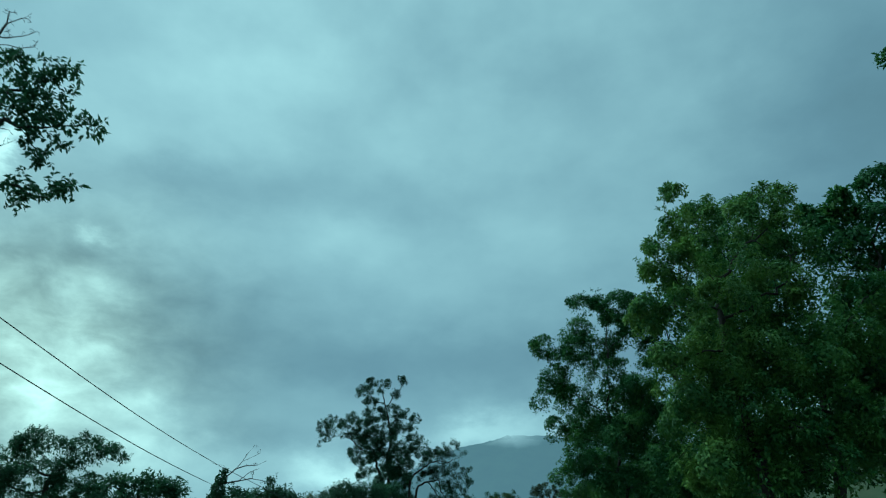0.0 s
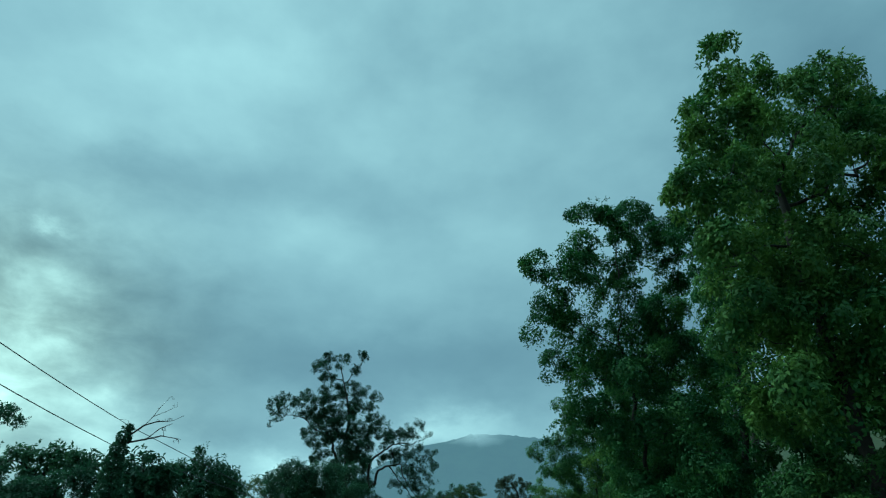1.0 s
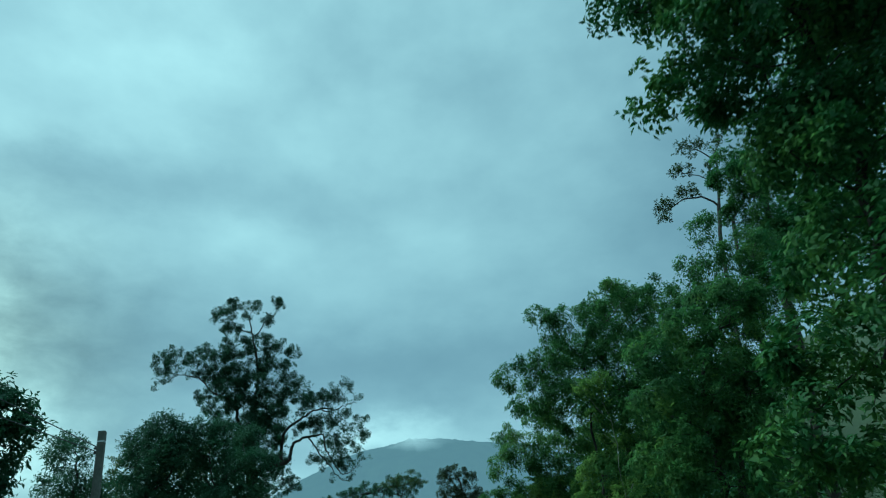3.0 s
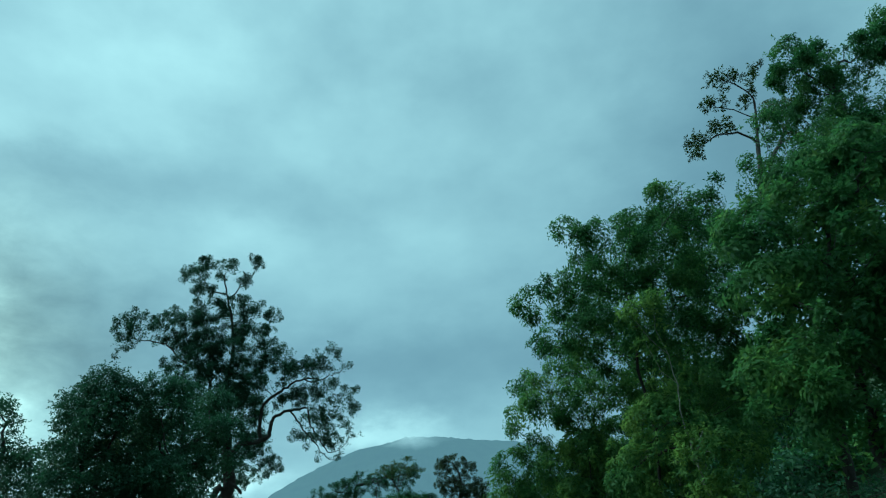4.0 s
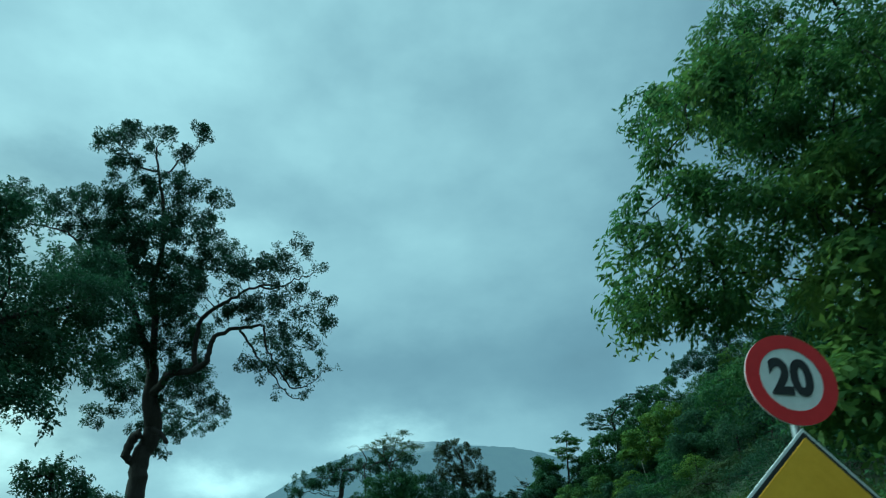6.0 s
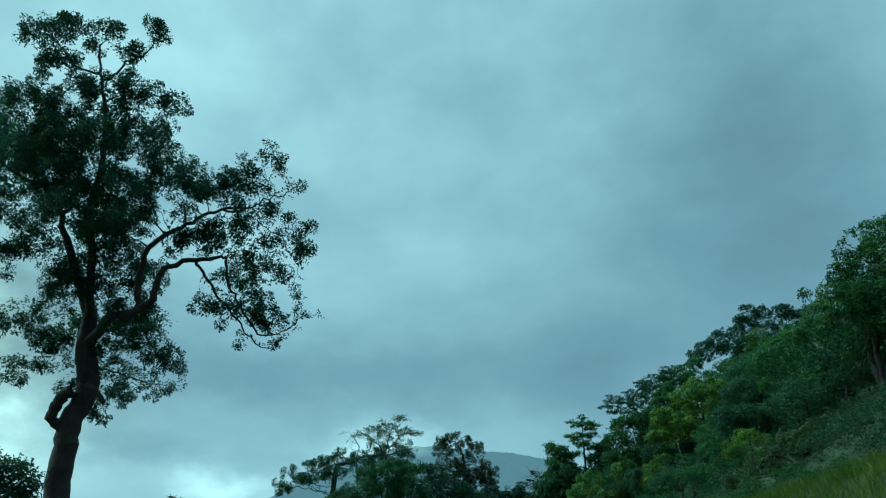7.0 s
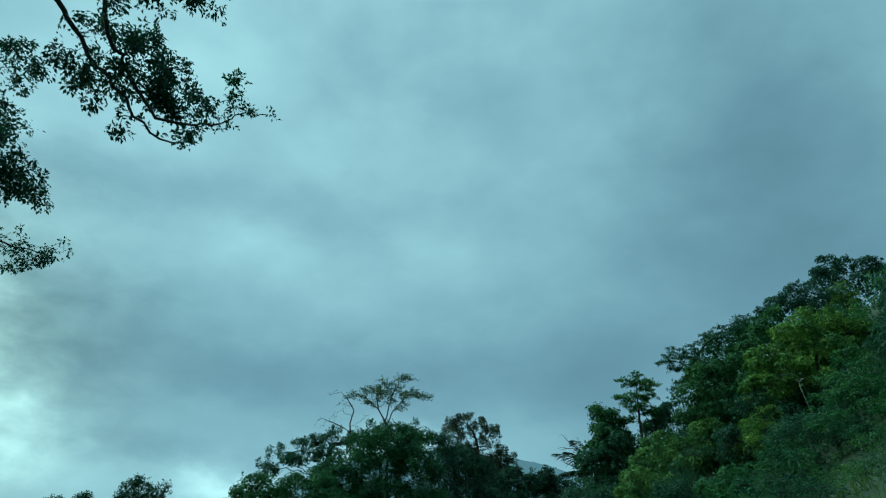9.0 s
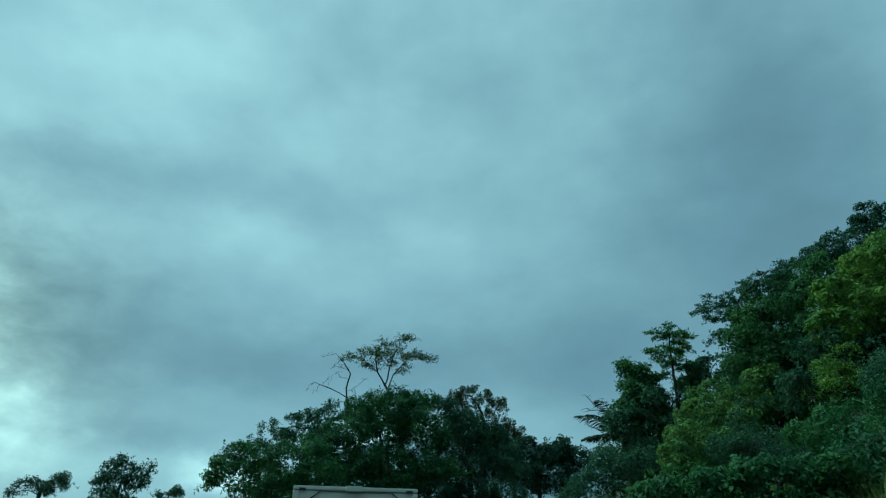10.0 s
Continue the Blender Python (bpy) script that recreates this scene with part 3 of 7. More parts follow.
# ---------------- the near trees, west side ----------------
def overhanging_tree():
    high = [(-9.6, 11.4, 0.17, 0.16), (-9.4, 11.25, 0.18, 0.12), (-9.6, 11.0, 0.18, 0.20), (-9.35, 11.05, 0.17, 0.12), (-8.5, 10.9, 0.22, 0.20),
            (-8.15, 10.8, 0.15, 0.16), (-8.7, 10.6, 0.22, 0.16), (-9.1, 10.7, 0.22, 0.13), (-9.3, 10.65, 0.2, 0.12), (-9.4, 10.2, 0.22, 0.18),
            (-9.0, 10.2, 0.22, 0.2), (-8.6, 10.1, 0.24, 0.2), (-8.2, 10.2, 0.16, 0.16), (-9.1, 9.8, 0.22, 0.14), (-8.6, 9.7, 0.24, 0.2),
            (-8.2, 9.7, 0.22, 0.18), (-7.8, 9.6, 0.22, 0.16), (-7.4, 9.5, 0.2, 0.12), (-7.25, 9.6, 0.1, 0.08)]
    low = [(-8.6, 9.4, 0.16, 0.12), (-8.3, 9.2, 0.18, 0.13), (-7.95, 9.1, 0.12, 0.1), (-8.2, 8.8, 0.18, 0.1), (-8.8, 8.42, 0.09, 0.07),
           (-8.4, 8.28, 0.16, 0.09), (-8.0, 8.2, 0.2, 0.09), (-7.7, 8.1, 0.18, 0.11), (-7.5, 8.08, 0.12, 0.08), (-8.5, 8.0, 0.17, 0.12),
           (-8.1, 7.9, 0.2, 0.1), (-7.8, 7.78, 0.16, 0.1), (-8.4, 7.8, 0.14, 0.08)]
    masses = [(x, 10.3, z, a, b) for x, z, a, b in high + low]
    far = [(-10.4, 10.6, 10.4, 0.5, 0.5), (-10.9, 10.8, 8.6, 0.7, 0.6), (-12.2, 10.9, 9.6, 1.1, 1.2), (-11.6, 10.9, 11.0, 0.8, 0.6)]
    trunk = [(-11.7, 11.0, 2.5), (-11.3, 11.0, 5.0), (-10.6, 10.9, 7.2), (-10.1, 10.8, 8.9), (-10.0, 10.7, 9.7), (-10.2, 10.6, 10.8)]
    boughs = [[(-10.4, 10.85, 7.8), (-9.6, 10.6, 8.1), (-8.77, 10.4, 8.24), (-8.51, 10.4, 8.20), (-8.28, 10.4, 8.01), (-7.95, 10.4, 7.96), (-7.73, 10.4, 8.06)],
              [(-10.1, 10.8, 8.9), (-9.6, 10.5, 9.35), (-9.26, 10.4, 9.75), (-8.88, 10.4, 9.53), (-8.56, 10.4, 9.16), (-8.35, 10.4, 8.91)],
              [(-8.88, 10.4, 9.53), (-8.41, 10.4, 9.54), (-7.91, 10.4, 9.6), (-7.48, 10.3, 9.55)],
              [(-10.0, 10.7, 9.7), (-9.63, 10.5, 9.75), (-9.48, 10.4, 10.02), (-9.4, 10.4, 10.48), (-8.99, 10.4, 10.45), (-8.5, 10.3, 10.7)],
              [(-10.2, 10.6, 10.8), (-9.9, 10.5, 11.1), (-9.5, 10.3, 11.3)]]
    tree("roadside_tree", "dark broadleaf tree with glossy leaves hanging over the roadside", "tree", (-11.8, 11.0), [trunk] + boughs, masses + far,
         9500, (0.14, 0.064), 0.2, 11, LEAF_DARK, targets=520, step=0.16, reach=0.16, deep=1.5, per=5, tip=0.006, clumped=0.4, droop=0.25)
    tree("bare_tree", "leafless grey treetop of fine forked twigs", "dead tree", (-11.0, 11.4),
         [[(-10.9, 11.4, 4.0), (-10.8, 11.3, 8.0), (-10.7, 11.1, 10.5), (-10.59, 10.9, 11.79), (-10.6, 10.9, 12.25), (-10.54, 10.9, 12.52), (-10.49, 10.9, 12.83), (-10.37, 10.9, 12.9), (-10.15, 10.9, 13.01), (-10.04, 10.9, 13.15)],
          [(-10.49, 10.9, 12.83), (-10.54, 10.9, 13.04), (-10.55, 10.9, 13.18), (-10.69, 10.9, 13.28)],
          [(-10.6, 10.9, 12.45), (-10.4, 10.9, 12.39), (-10.21, 10.9, 12.42), (-9.98, 10.9, 12.46), (-9.75, 10.9, 12.6)],
          [(-10.58, 10.9, 12.18), (-10.29, 10.9, 12.19), (-9.96, 10.9, 12.09), (-9.68, 10.9, 12.13), (-9.64, 10.9, 12.33)],
          [(-10.72, 11.1, 10.0), (-10.3, 11.0, 9.9), (-9.69, 10.9, 9.92), (-9.49, 10.9, 9.87)], [(-10.78, 11.2, 9.2), (-10.2, 11.0, 9.4), (-9.54, 10.9, 9.48), (-9.28, 10.9, 9.62)]],
         [(-10.1, 10.9, 13.0, 0.2, 0.15), (-10.5, 10.9, 13.1, 0.25, 0.2), (-9.9, 10.9, 12.6, 0.25, 0.2), (-9.75, 10.9, 12.2, 0.2, 0.2), (-10.3, 10.9, 12.6, 0.2, 0.2), (-9.5, 10.9, 9.75, 0.15, 0.15)],
         0, (0.1, 0.05), 0.045, 12, LEAF_DARK, BARK, targets=70, step=0.08, tip=0.0045, wander=0.45)

overhanging_tree()

# big tree with a leaning trunk and open, spreading crown
upper = [
    (-8.7, 65.5, 21.1, 0.88, 0.69), (-8.1, 66.0, 21.9, 0.69, 0.57), (-9.2, 65.5, 20.6, 0.38, 0.48), (-6.6, 66.0, 21.6, 0.71, 0.71),
    (-5.6, 66.0, 20.9, 0.57, 0.51), (-4.8, 66.2, 22.2, 0.59, 0.39), (-7.9, 66.0, 20.2, 0.78, 0.43), (-6.6, 66.2, 19.2, 1.17, 0.60),
    (-4.9, 66.0, 19.0, 1.01, 0.60), (-3.5, 66.0, 18.5, 0.71, 0.60), (-3.7, 66.0, 17.5, 0.78, 0.32), (-5.4, 66.5, 17.8, 0.98, 0.81),
    (-9.7, 67.0, 18.8, 0.69, 0.60), (-8.3, 67.0, 18.4, 1.17, 0.95), (-7.1, 67.0, 17.1, 1.37, 1.04), (-8.8, 67.5, 17.0, 1.17, 1.12), (-9.0, 68.0, 15.4, 0.94, 1.34)]
droop = [
    (-1.4, 68.0, 12.0, 0.50, 0.50), (-1.6, 68.4, 11.4, 0.36, 0.40), (-1.0, 68.4, 11.3, 0.42, 0.40), (-0.4, 68.4, 11.3, 0.42, 0.40), (-0.0, 68.4, 11.5, 0.36, 0.34),
    (0.4, 68.6, 11.7, 0.35, 0.32), (-0.3, 68.4, 10.3, 0.20, 0.20), (0.8, 68.8, 11.0, 0.48, 0.16), (1.5, 69.2, 11.7, 0.29, 0.17), (0.3, 68.4, 10.8, 0.33, 0.22),
    (-0.9, 68.4, 12.4, 0.29, 0.23), (-0.3, 68.4, 12.1, 0.27, 0.27), (1.0, 69.0, 11.4, 0.32, 0.15)]
right_arm = [
    (0.4, 65.4, 15.8, 0.39, 0.35), (-0.1, 65.5, 15.5, 0.28, 0.40), (-0.5, 66.0, 15.2, 0.36, 0.50), (0.1, 66.0, 15.0, 0.42, 0.38), (-1.0, 66.0, 15.1, 0.37, 0.42),
    (-1.7, 66.6, 15.2, 0.45, 0.42), (0.4, 66.0, 13.9, 0.42, 0.44), (-0.1, 66.0, 13.4, 0.34, 0.53), (0.8, 66.0, 12.6, 0.48, 0.40), (1.5, 66.0, 12.5, 0.28, 0.30),
    (1.7, 66.0, 12.0, 0.17, 0.14), (1.2, 66.0, 11.6, 0.34, 0.17), (0.3, 66.6, 12.2, 0.48, 0.34), (-0.3, 66.6, 12.8, 0.33, 0.38), (0.4, 66.8, 11.6, 0.37, 0.18),
    (-1.4, 67.0, 13.3, 0.51, 0.48), (-1.8, 67.0, 12.8, 0.28, 0.38), (-1.4, 67.0, 13.9, 0.42, 0.28), (1.0, 66.0, 13.2, 0.39, 0.19)]
left_side = [
    (-3.0, 67.0, 16.6, 0.55, 0.55), (-2.5, 67.0, 16.1, 0.45, 0.53), (-3.2, 67.0, 15.4, 0.51, 0.62), (-4.1, 67.0, 15.3, 0.58, 0.46), (-2.7, 67.0, 14.5, 0.58, 0.44),
    (-5.3, 67.0, 15.7, 0.68, 0.75), (-5.8, 67.0, 14.8, 0.54, 0.56), (-5.0, 67.0, 13.7, 0.79, 0.68), (-3.9, 67.0, 14.2, 0.42, 0.36), (-6.6, 67.0, 16.9, 0.73, 0.75),
    (-5.6, 67.0, 17.3, 0.73, 0.64), (-4.6, 67.0, 17.8, 0.62, 0.53), (-3.8, 67.0, 17.0, 0.28, 0.41), (-4.5, 67.0, 14.4, 0.54, 0.55), (-7.2, 67.0, 15.5, 0.71, 1.26)]
middle = [
    (-5.6, 69.0, 13.2, 0.85, 0.84), (-5.0, 69.0, 13.8, 0.60, 0.60), (-4.3, 69.0, 12.5, 0.42, 0.68), (-3.7, 69.0, 12.3, 0.27, 0.34), (-5.5, 69.0, 11.8, 0.68, 0.72),
    (-3.7, 69.0, 11.4, 0.40, 0.42), (-3.8, 70.0, 11.3, 0.33, 0.42), (-4.3, 69.0, 11.4, 0.48, 0.40), (-4.6, 71.0, 11.2, 0.48, 0.30), (-4.5, 72.0, 11.1, 0.61, 0.22),
    (-5.0, 71.0, 10.7, 0.35, 0.23), (-5.2, 70.0, 10.7, 0.36, 0.49), (-6.9, 69.0, 12.4, 0.76, 1.14), (-6.8, 70.0, 13.8, 0.76, 1.05)]
lower = [
    (-5.7, 73.0, 10.3, 0.45, 0.36), (-5.1, 73.5, 10.4, 0.54, 0.38), (-5.2, 73.0, 9.7, 0.48, 0.23), (-4.6, 74.5, 10.8, 0.32, 0.23), (-4.5, 74.5, 10.2, 0.29, 0.22),
    (-3.5, 74.5, 10.5, 0.38, 0.22), (-3.9, 74.5, 10.2, 0.32, 0.15), (-6.0, 72.0, 8.9, 0.38, 0.32), (-5.7, 72.0, 8.4, 0.26, 0.14), (-5.8, 72.5, 9.5, 0.35, 0.23)]
round_bole = [(-7.6, 71.0, 10.8, 0.9, 0.7), (-6.5, 72.0, 9.6, 0.35, 0.22), (-8.5, 71.2, 9.9, 0.45, 0.38), (-5.2, 71.6, 11.9, 0.7, 0.6), (-6.9, 71.8, 11.8, 0.8, 0.8), (-5.4, 73.5, 9.6, 0.7, 0.4)]
inner = [(-4.5, 71.0, 13.6, 0.36, 0.95), (-3.7, 71.0, 11.7, 0.27, 0.76), (-3.4, 71.0, 10.3, 0.32, 0.75), (-4.4, 71.0, 11.3, 0.55, 1.44), (-2.9, 71.0, 10.2, 0.28, 0.45)]
heart = [
    (-8.4, 69.0, 14.5, 0.95, 0.96), (-7.8, 69.0, 11.0, 0.81, 0.71), (-7.0, 69.0, 12.3, 0.68, 0.79), (-4.8, 69.0, 11.1, 0.65, 0.62), (-6.2, 69.0, 14.1, 0.72, 0.86),
    (-4.6, 69.0, 12.9, 0.72, 0.64), (-5.3, 69.0, 15.2, 0.80, 0.75), (-8.7, 69.0, 13.4, 0.62, 0.55), (-7.6, 67.5, 15.4, 0.86, 0.72), (-6.0, 67.5, 15.5, 0.76, 0.70),
    (-8.4, 67.0, 16.9, 0.81, 0.75), (-4.4, 67.0, 15.6, 0.68, 0.62)]
west_arm = [
    (-11.9, 65.9, 17.8, 0.87, 0.58), (-12.7, 66.4, 17.4, 0.43, 0.51), (-12.8, 66.9, 16.6, 0.33, 0.44), (-11.9, 66.2, 17.0, 0.65, 0.36), (-11.0, 66.7, 18.0, 0.67, 0.63),
    (-9.8, 65.9, 18.1, 0.51, 0.44), (-9.8, 66.4, 17.5, 0.59, 0.44), (-10.4, 66.9, 17.0, 0.52, 0.26), (-9.3, 66.2, 15.0, 0.29, 0.32)]
front = [
    (-5.8, 65.1, 16.0, 0.72, 0.66), (-6.2, 65.6, 14.8, 0.85, 0.66), (-5.1, 66.1, 14.5, 0.80, 0.66), (-4.0, 65.3, 14.1, 0.72, 0.59), (-3.3, 65.8, 15.3, 0.61, 0.54),
    (-4.7, 65.1, 15.6, 0.66, 0.53), (-7.8, 65.6, 15.5, 0.65, 0.59), (-6.9, 66.1, 15.7, 0.67, 0.60), (-6.1, 65.3, 13.3, 0.77, 0.70), (-5.1, 65.8, 13.1, 0.71, 0.58),
    (-3.9, 65.1, 12.9, 0.58, 0.45), (-3.8, 65.6, 16.2, 0.54, 0.54), (-7.6, 66.1, 17.1, 0.61, 0.54), (-8.3, 65.3, 17.9, 0.53, 0.47), (-5.3, 65.8, 17.5, 0.55, 0.41),
    (-2.4, 65.1, 14.7, 0.47, 0.47)]
trunk_lines = [
    [(-5.95, 71.1, 4.5), (-6.04, 71.0, 6.6), (-6.10, 71.0, 7.8), (-5.80, 71.0, 8.9), (-6.04, 70.5, 10.4), (-6.07, 70.2, 11.4), (-6.38, 69.8, 12.3), (-6.84, 69.2, 13.4), (-7.27, 68.4, 14.6), (-7.47, 67.8, 15.6)],
    [(-6.04, 70.1, 11.3), (-6.00, 69.0, 12.9), (-6.20, 68.0, 14.6), (-5.89, 67.0, 16.4), (-6.12, 66.6, 18.3), (-6.61, 66.4, 20.0), (-6.87, 66.2, 21.2)],
    [(-6.04, 70.5, 10.4), (-5.18, 69.50, 11.12), (-4.09, 68.50, 11.03), (-3.33, 67.80, 11.14), (-3.21, 67.60, 11.74), (-3.08, 67.50, 12.25), (-2.30, 67.50, 12.70), (-1.43, 67.50, 12.81), (-1.07, 67.50, 12.91)]]
arm_lines = [
    [(-3.82, 68.20, 10.94), (-3.97, 67.90, 11.97), (-3.73, 67.50, 13.10), (-3.06, 67.30, 13.64), (-2.42, 67.30, 14.13), (-1.66, 67.00, 14.49), (-0.51, 66.60, 14.47)],
    [(-2.16, 67.50, 12.71), (-1.77, 67.90, 12.29), (-1.33, 68.40, 11.81), (-0.67, 68.40, 11.08), (-0.16, 68.40, 10.40), (0.62, 68.60, 9.95), (0.96, 68.60, 10.28)],
    [(-1.03, 67.40, 12.82), (-0.98, 67.80, 12.20), (-0.61, 68.40, 11.65), (-0.16, 68.40, 10.95), (0.39, 68.40, 10.38), (1.02, 68.90, 10.72), (1.57, 69.40, 11.45), (2.16, 69.60, 11.78)],
    [(-1.44, 66.80, 14.36), (-0.45, 66.40, 14.29), (0.18, 66.00, 14.46), (0.82, 66.00, 14.76), (1.24, 66.00, 15.14)]]
twig_lines = [
    [(0.10, 66.40, 13.69), (0.59, 66.40, 13.41), (1.20, 66.40, 13.36), (1.77, 66.40, 13.69)],
    [(-6.87, 68.6, 15.13), (-7.96, 67.8, 15.45), (-8.97, 67.0, 15.74), (-9.54, 66.7, 16.35), (-10.26, 66.5, 16.59), (-11.31, 66.4, 16.68), (-11.64, 66.3, 16.27)],
    [(-6.61, 66.4, 20.0), (-7.54, 66.4, 20.2), (-8.29, 66.3, 21.0), (-9.03, 66.2, 21.7)],
    [(-6.35, 66.4, 19.6), (-5.80, 66.4, 20.6), (-5.26, 66.4, 21.2), (-4.78, 66.4, 22.3)],
    [(-5.99, 71.0, 9.9), (-5.74, 73.0, 10.35), (-5.06, 74.0, 10.4), (-4.07, 74.7, 10.4)]]
between = [(-2.6, 67.2, 13.3, 0.45, 0.35), (-1.9, 67.2, 13.7, 0.5, 0.35), (-1.1, 67.0, 13.7, 0.4, 0.3), (-2.9, 67.4, 12.9, 0.3, 0.3), (-2.1, 67.0, 15.2, 0.5, 0.4), (-0.7, 66.8, 13.2, 0.35, 0.3)]
masses = upper + left_side + middle + lower + round_bole + inner + heart + west_arm + front
great_tree = tree(
    "great_tree", "tall old tree with leaning dark trunk and open spreading crown", "tree", (-5.7, 71.2),
    trunk_lines + arm_lines + twig_lines, [(x, y, z - 0.12, a * 0.9, b * 0.9) for x, y, z, a, b in masses] + droop + right_arm + between, 172000, (0.108, 0.054), 0.33, 21, LEAF_DARK, targets=4200,
    step=0.22, reach=0.24, deep=1.0, thin=0.03, per=6, tip=0.008, clumped=0.3, lump=0.3, tuft=0.72, bunch=0.15, sway=0.03,
    gauge=[(0.48, 0.44, 0.40, 0.37, 0.16, 0.07), (0.17, 0.04), (0.20, 0.055), (0.12, 0.045), (0.06, 0.013), (0.055, 0.012), (0.045, 0.014),
           (0.02, 0.008), (0.08, 0.02), (0.05, 0.015), (0.05, 0.015), (0.06, 0.018)])


def stump_of_limb(points, r):
    """Broken stub of a limb, swollen at its root."""
    p = resample(points, 0.1) - np.array(great_tree.location)
    girths = np.linspace(1.25, 0.85, len(p)) * r * (1 + 0.12 * np.sin(np.arange(len(p)) * 1.9))
    child(new("limb_stub", quad_mesh("limb_stub", *tubes(p, np.arange(-1, len(p) - 1), girths), BARK, True)), great_tree, "broken stub of a limb")


stump_of_limb([(-6.16, 70.60, 8.80), (-6.40, 70.60, 8.66), (-6.54, 70.60, 8.36), (-6.60, 70.60, 8.05), (-6.64, 70.60, 7.84), (-6.40, 70.75, 7.62), (-6.15, 70.9, 7.4)], 0.18)
stump_of_limb([(-5.63, 70.20, 8.84), (-5.31, 70.20, 8.75), (-5.08, 70.20, 8.55), (-4.89, 70.20, 8.29)], 0.1)


def crown_tree(name, label, foot, lean, blobs, leaves, leaf, girth, seed, mat, bark=None, **more):
    """A tree whose trunk leans from its foot into the middle of its crown."""
    if name in ("roadside_tree", "knoll_tree", "spreading_tree", "tall_tree", "flat_topped_tree"):
        more = {"tuft": 0.42, "bunch": 0.16, "sway": 0.06, **more}
    if more.get("tuft"):
        blobs = [(x, y, z, a * 0.9, b * 0.9) for x, y, z, a, b in blobs]
    b = np.array(blobs)
    mid = b[:, :3].mean(0)
    z0 = land_z(*foot)
    trunk = [(foot[0] + (mid[0] - foot[0]) * f * lean, foot[1] + (mid[1] - foot[1]) * f * lean, z0 + (mid[2] - z0) * f) for f in (0.25, 0.5, 0.75, 1.0)]
    return tree(name, label, "tree", foot, [trunk], blobs, leaves, leaf, girth, seed, mat, bark, **more)


crown_tree("round_tree", "dense dark round-crowned tree beside the great tree", (-6.0, 53.9), 0.9, [
    (-6.4, 53.1, 9.6, 0.57, 0.61), (-5.4, 53.6, 9.7, 0.80, 0.56), (-5.0, 57.5, 10.1, 1.07, 0.75), (-5.9, 53.4, 8.7, 1.01, 0.82),
    (-7.0, 53.8, 8.6, 0.83, 0.83), (-3.9, 56.5, 8.6, 0.92, 0.72), (-5.2, 55.7, 8.3, 1.12, 0.99), (-6.1, 54.1, 7.7, 1.14, 0.96),
    (-3.9, 56.8, 7.6, 0.71, 0.61), (-5.0, 55.9, 7.1, 1.07, 0.83), (-5.7, 53.1, 6.2, 1.07, 0.77), (-6.5, 53.6, 5.6, 0.99, 0.73),
    (-5.2, 54.1, 5.7, 0.80, 0.57), (-6.1, 53.4, 4.5, 1.05, 0.71), (-6.7, 53.8, 3.9, 0.95, 0.63),
    (-6.4, 54.7, 6.7, 0.74, 0.77), (-5.8, 55.5, 7.1, 0.73, 0.78), (-6.5, 56.3, 6.0, 0.73, 0.60), (-4.8, 55.1, 6.1, 0.53, 0.46), (-6.9, 55.9, 5.0, 0.63, 0.59),
    (-4.0, 54.7, 5.4, 0.34, 0.30)],
    60000, (0.12, 0.054), 0.22, 31, LEAF_DARK, targets=600, step=0.36, reach=0.36, deep=1.4)
crown_tree("round_tree", "dark leafy tree standing close to its round neighbour", (-8.5, 52.7), 0.9, [
    (-7.8, 52.0, 9.4, 0.95, 0.65), (-8.6, 52.6, 9.1, 0.65, 0.61), (-9.5, 53.1, 9.1, 0.48, 0.48), (-7.1, 52.4, 9.1, 0.57, 0.57),
    (-9.0, 52.8, 8.3, 0.73, 0.64), (-7.7, 52.0, 8.1, 1.09, 0.80), (-8.4, 52.6, 7.1, 0.96, 0.75), (-7.5, 53.1, 7.0, 1.03, 0.86),
    (-9.2, 52.4, 6.8, 0.61, 0.45), (-9.6, 52.8, 6.1, 0.54, 0.49), (-8.3, 52.0, 5.9, 1.00, 0.72), (-7.1, 52.6, 5.8, 1.00, 0.74),
    (-9.5, 53.1, 5.3, 0.73, 0.61), (-7.8, 52.4, 4.8, 1.07, 0.72), (-8.7, 52.8, 4.1, 0.98, 0.59), (-6.8, 52.0, 3.9, 0.97, 0.59)],
    46000, (0.12, 0.054), 0.16, 38, LEAF_DARK, targets=520, step=0.34, reach=0.38)
crown_tree("shrub", "small dark shrub under the great tree", (-6.1, 62.4), 0.9, [
    (-6.1, 62.0, 5.5, 0.62, 0.48), (-6.6, 62.0, 5.2, 0.6, 0.5), (-5.6, 62.0, 5.0, 0.6, 0.5), (-6.1, 62.1, 4.2, 0.9, 0.7)],
    6000, (0.13, 0.06), 0.09, 39, LEAF_DARK, targets=120, step=0.3, reach=0.28)
crown_tree("shrub", "dark leafy shrub at the foot of great tree", (-5.0, 66.4), 0.9, [
    (-5.4, 66.0, 4.9, 0.60, 0.56), (-4.9, 66.0, 4.7, 0.42, 0.36), (-6.2, 66.0, 4.9, 0.70, 0.75), (-5.3, 66.0, 4.2, 0.84, 0.56)],
    6000, (0.13, 0.06), 0.07, 40, LEAF_DARK, targets=120, step=0.3, reach=0.26)
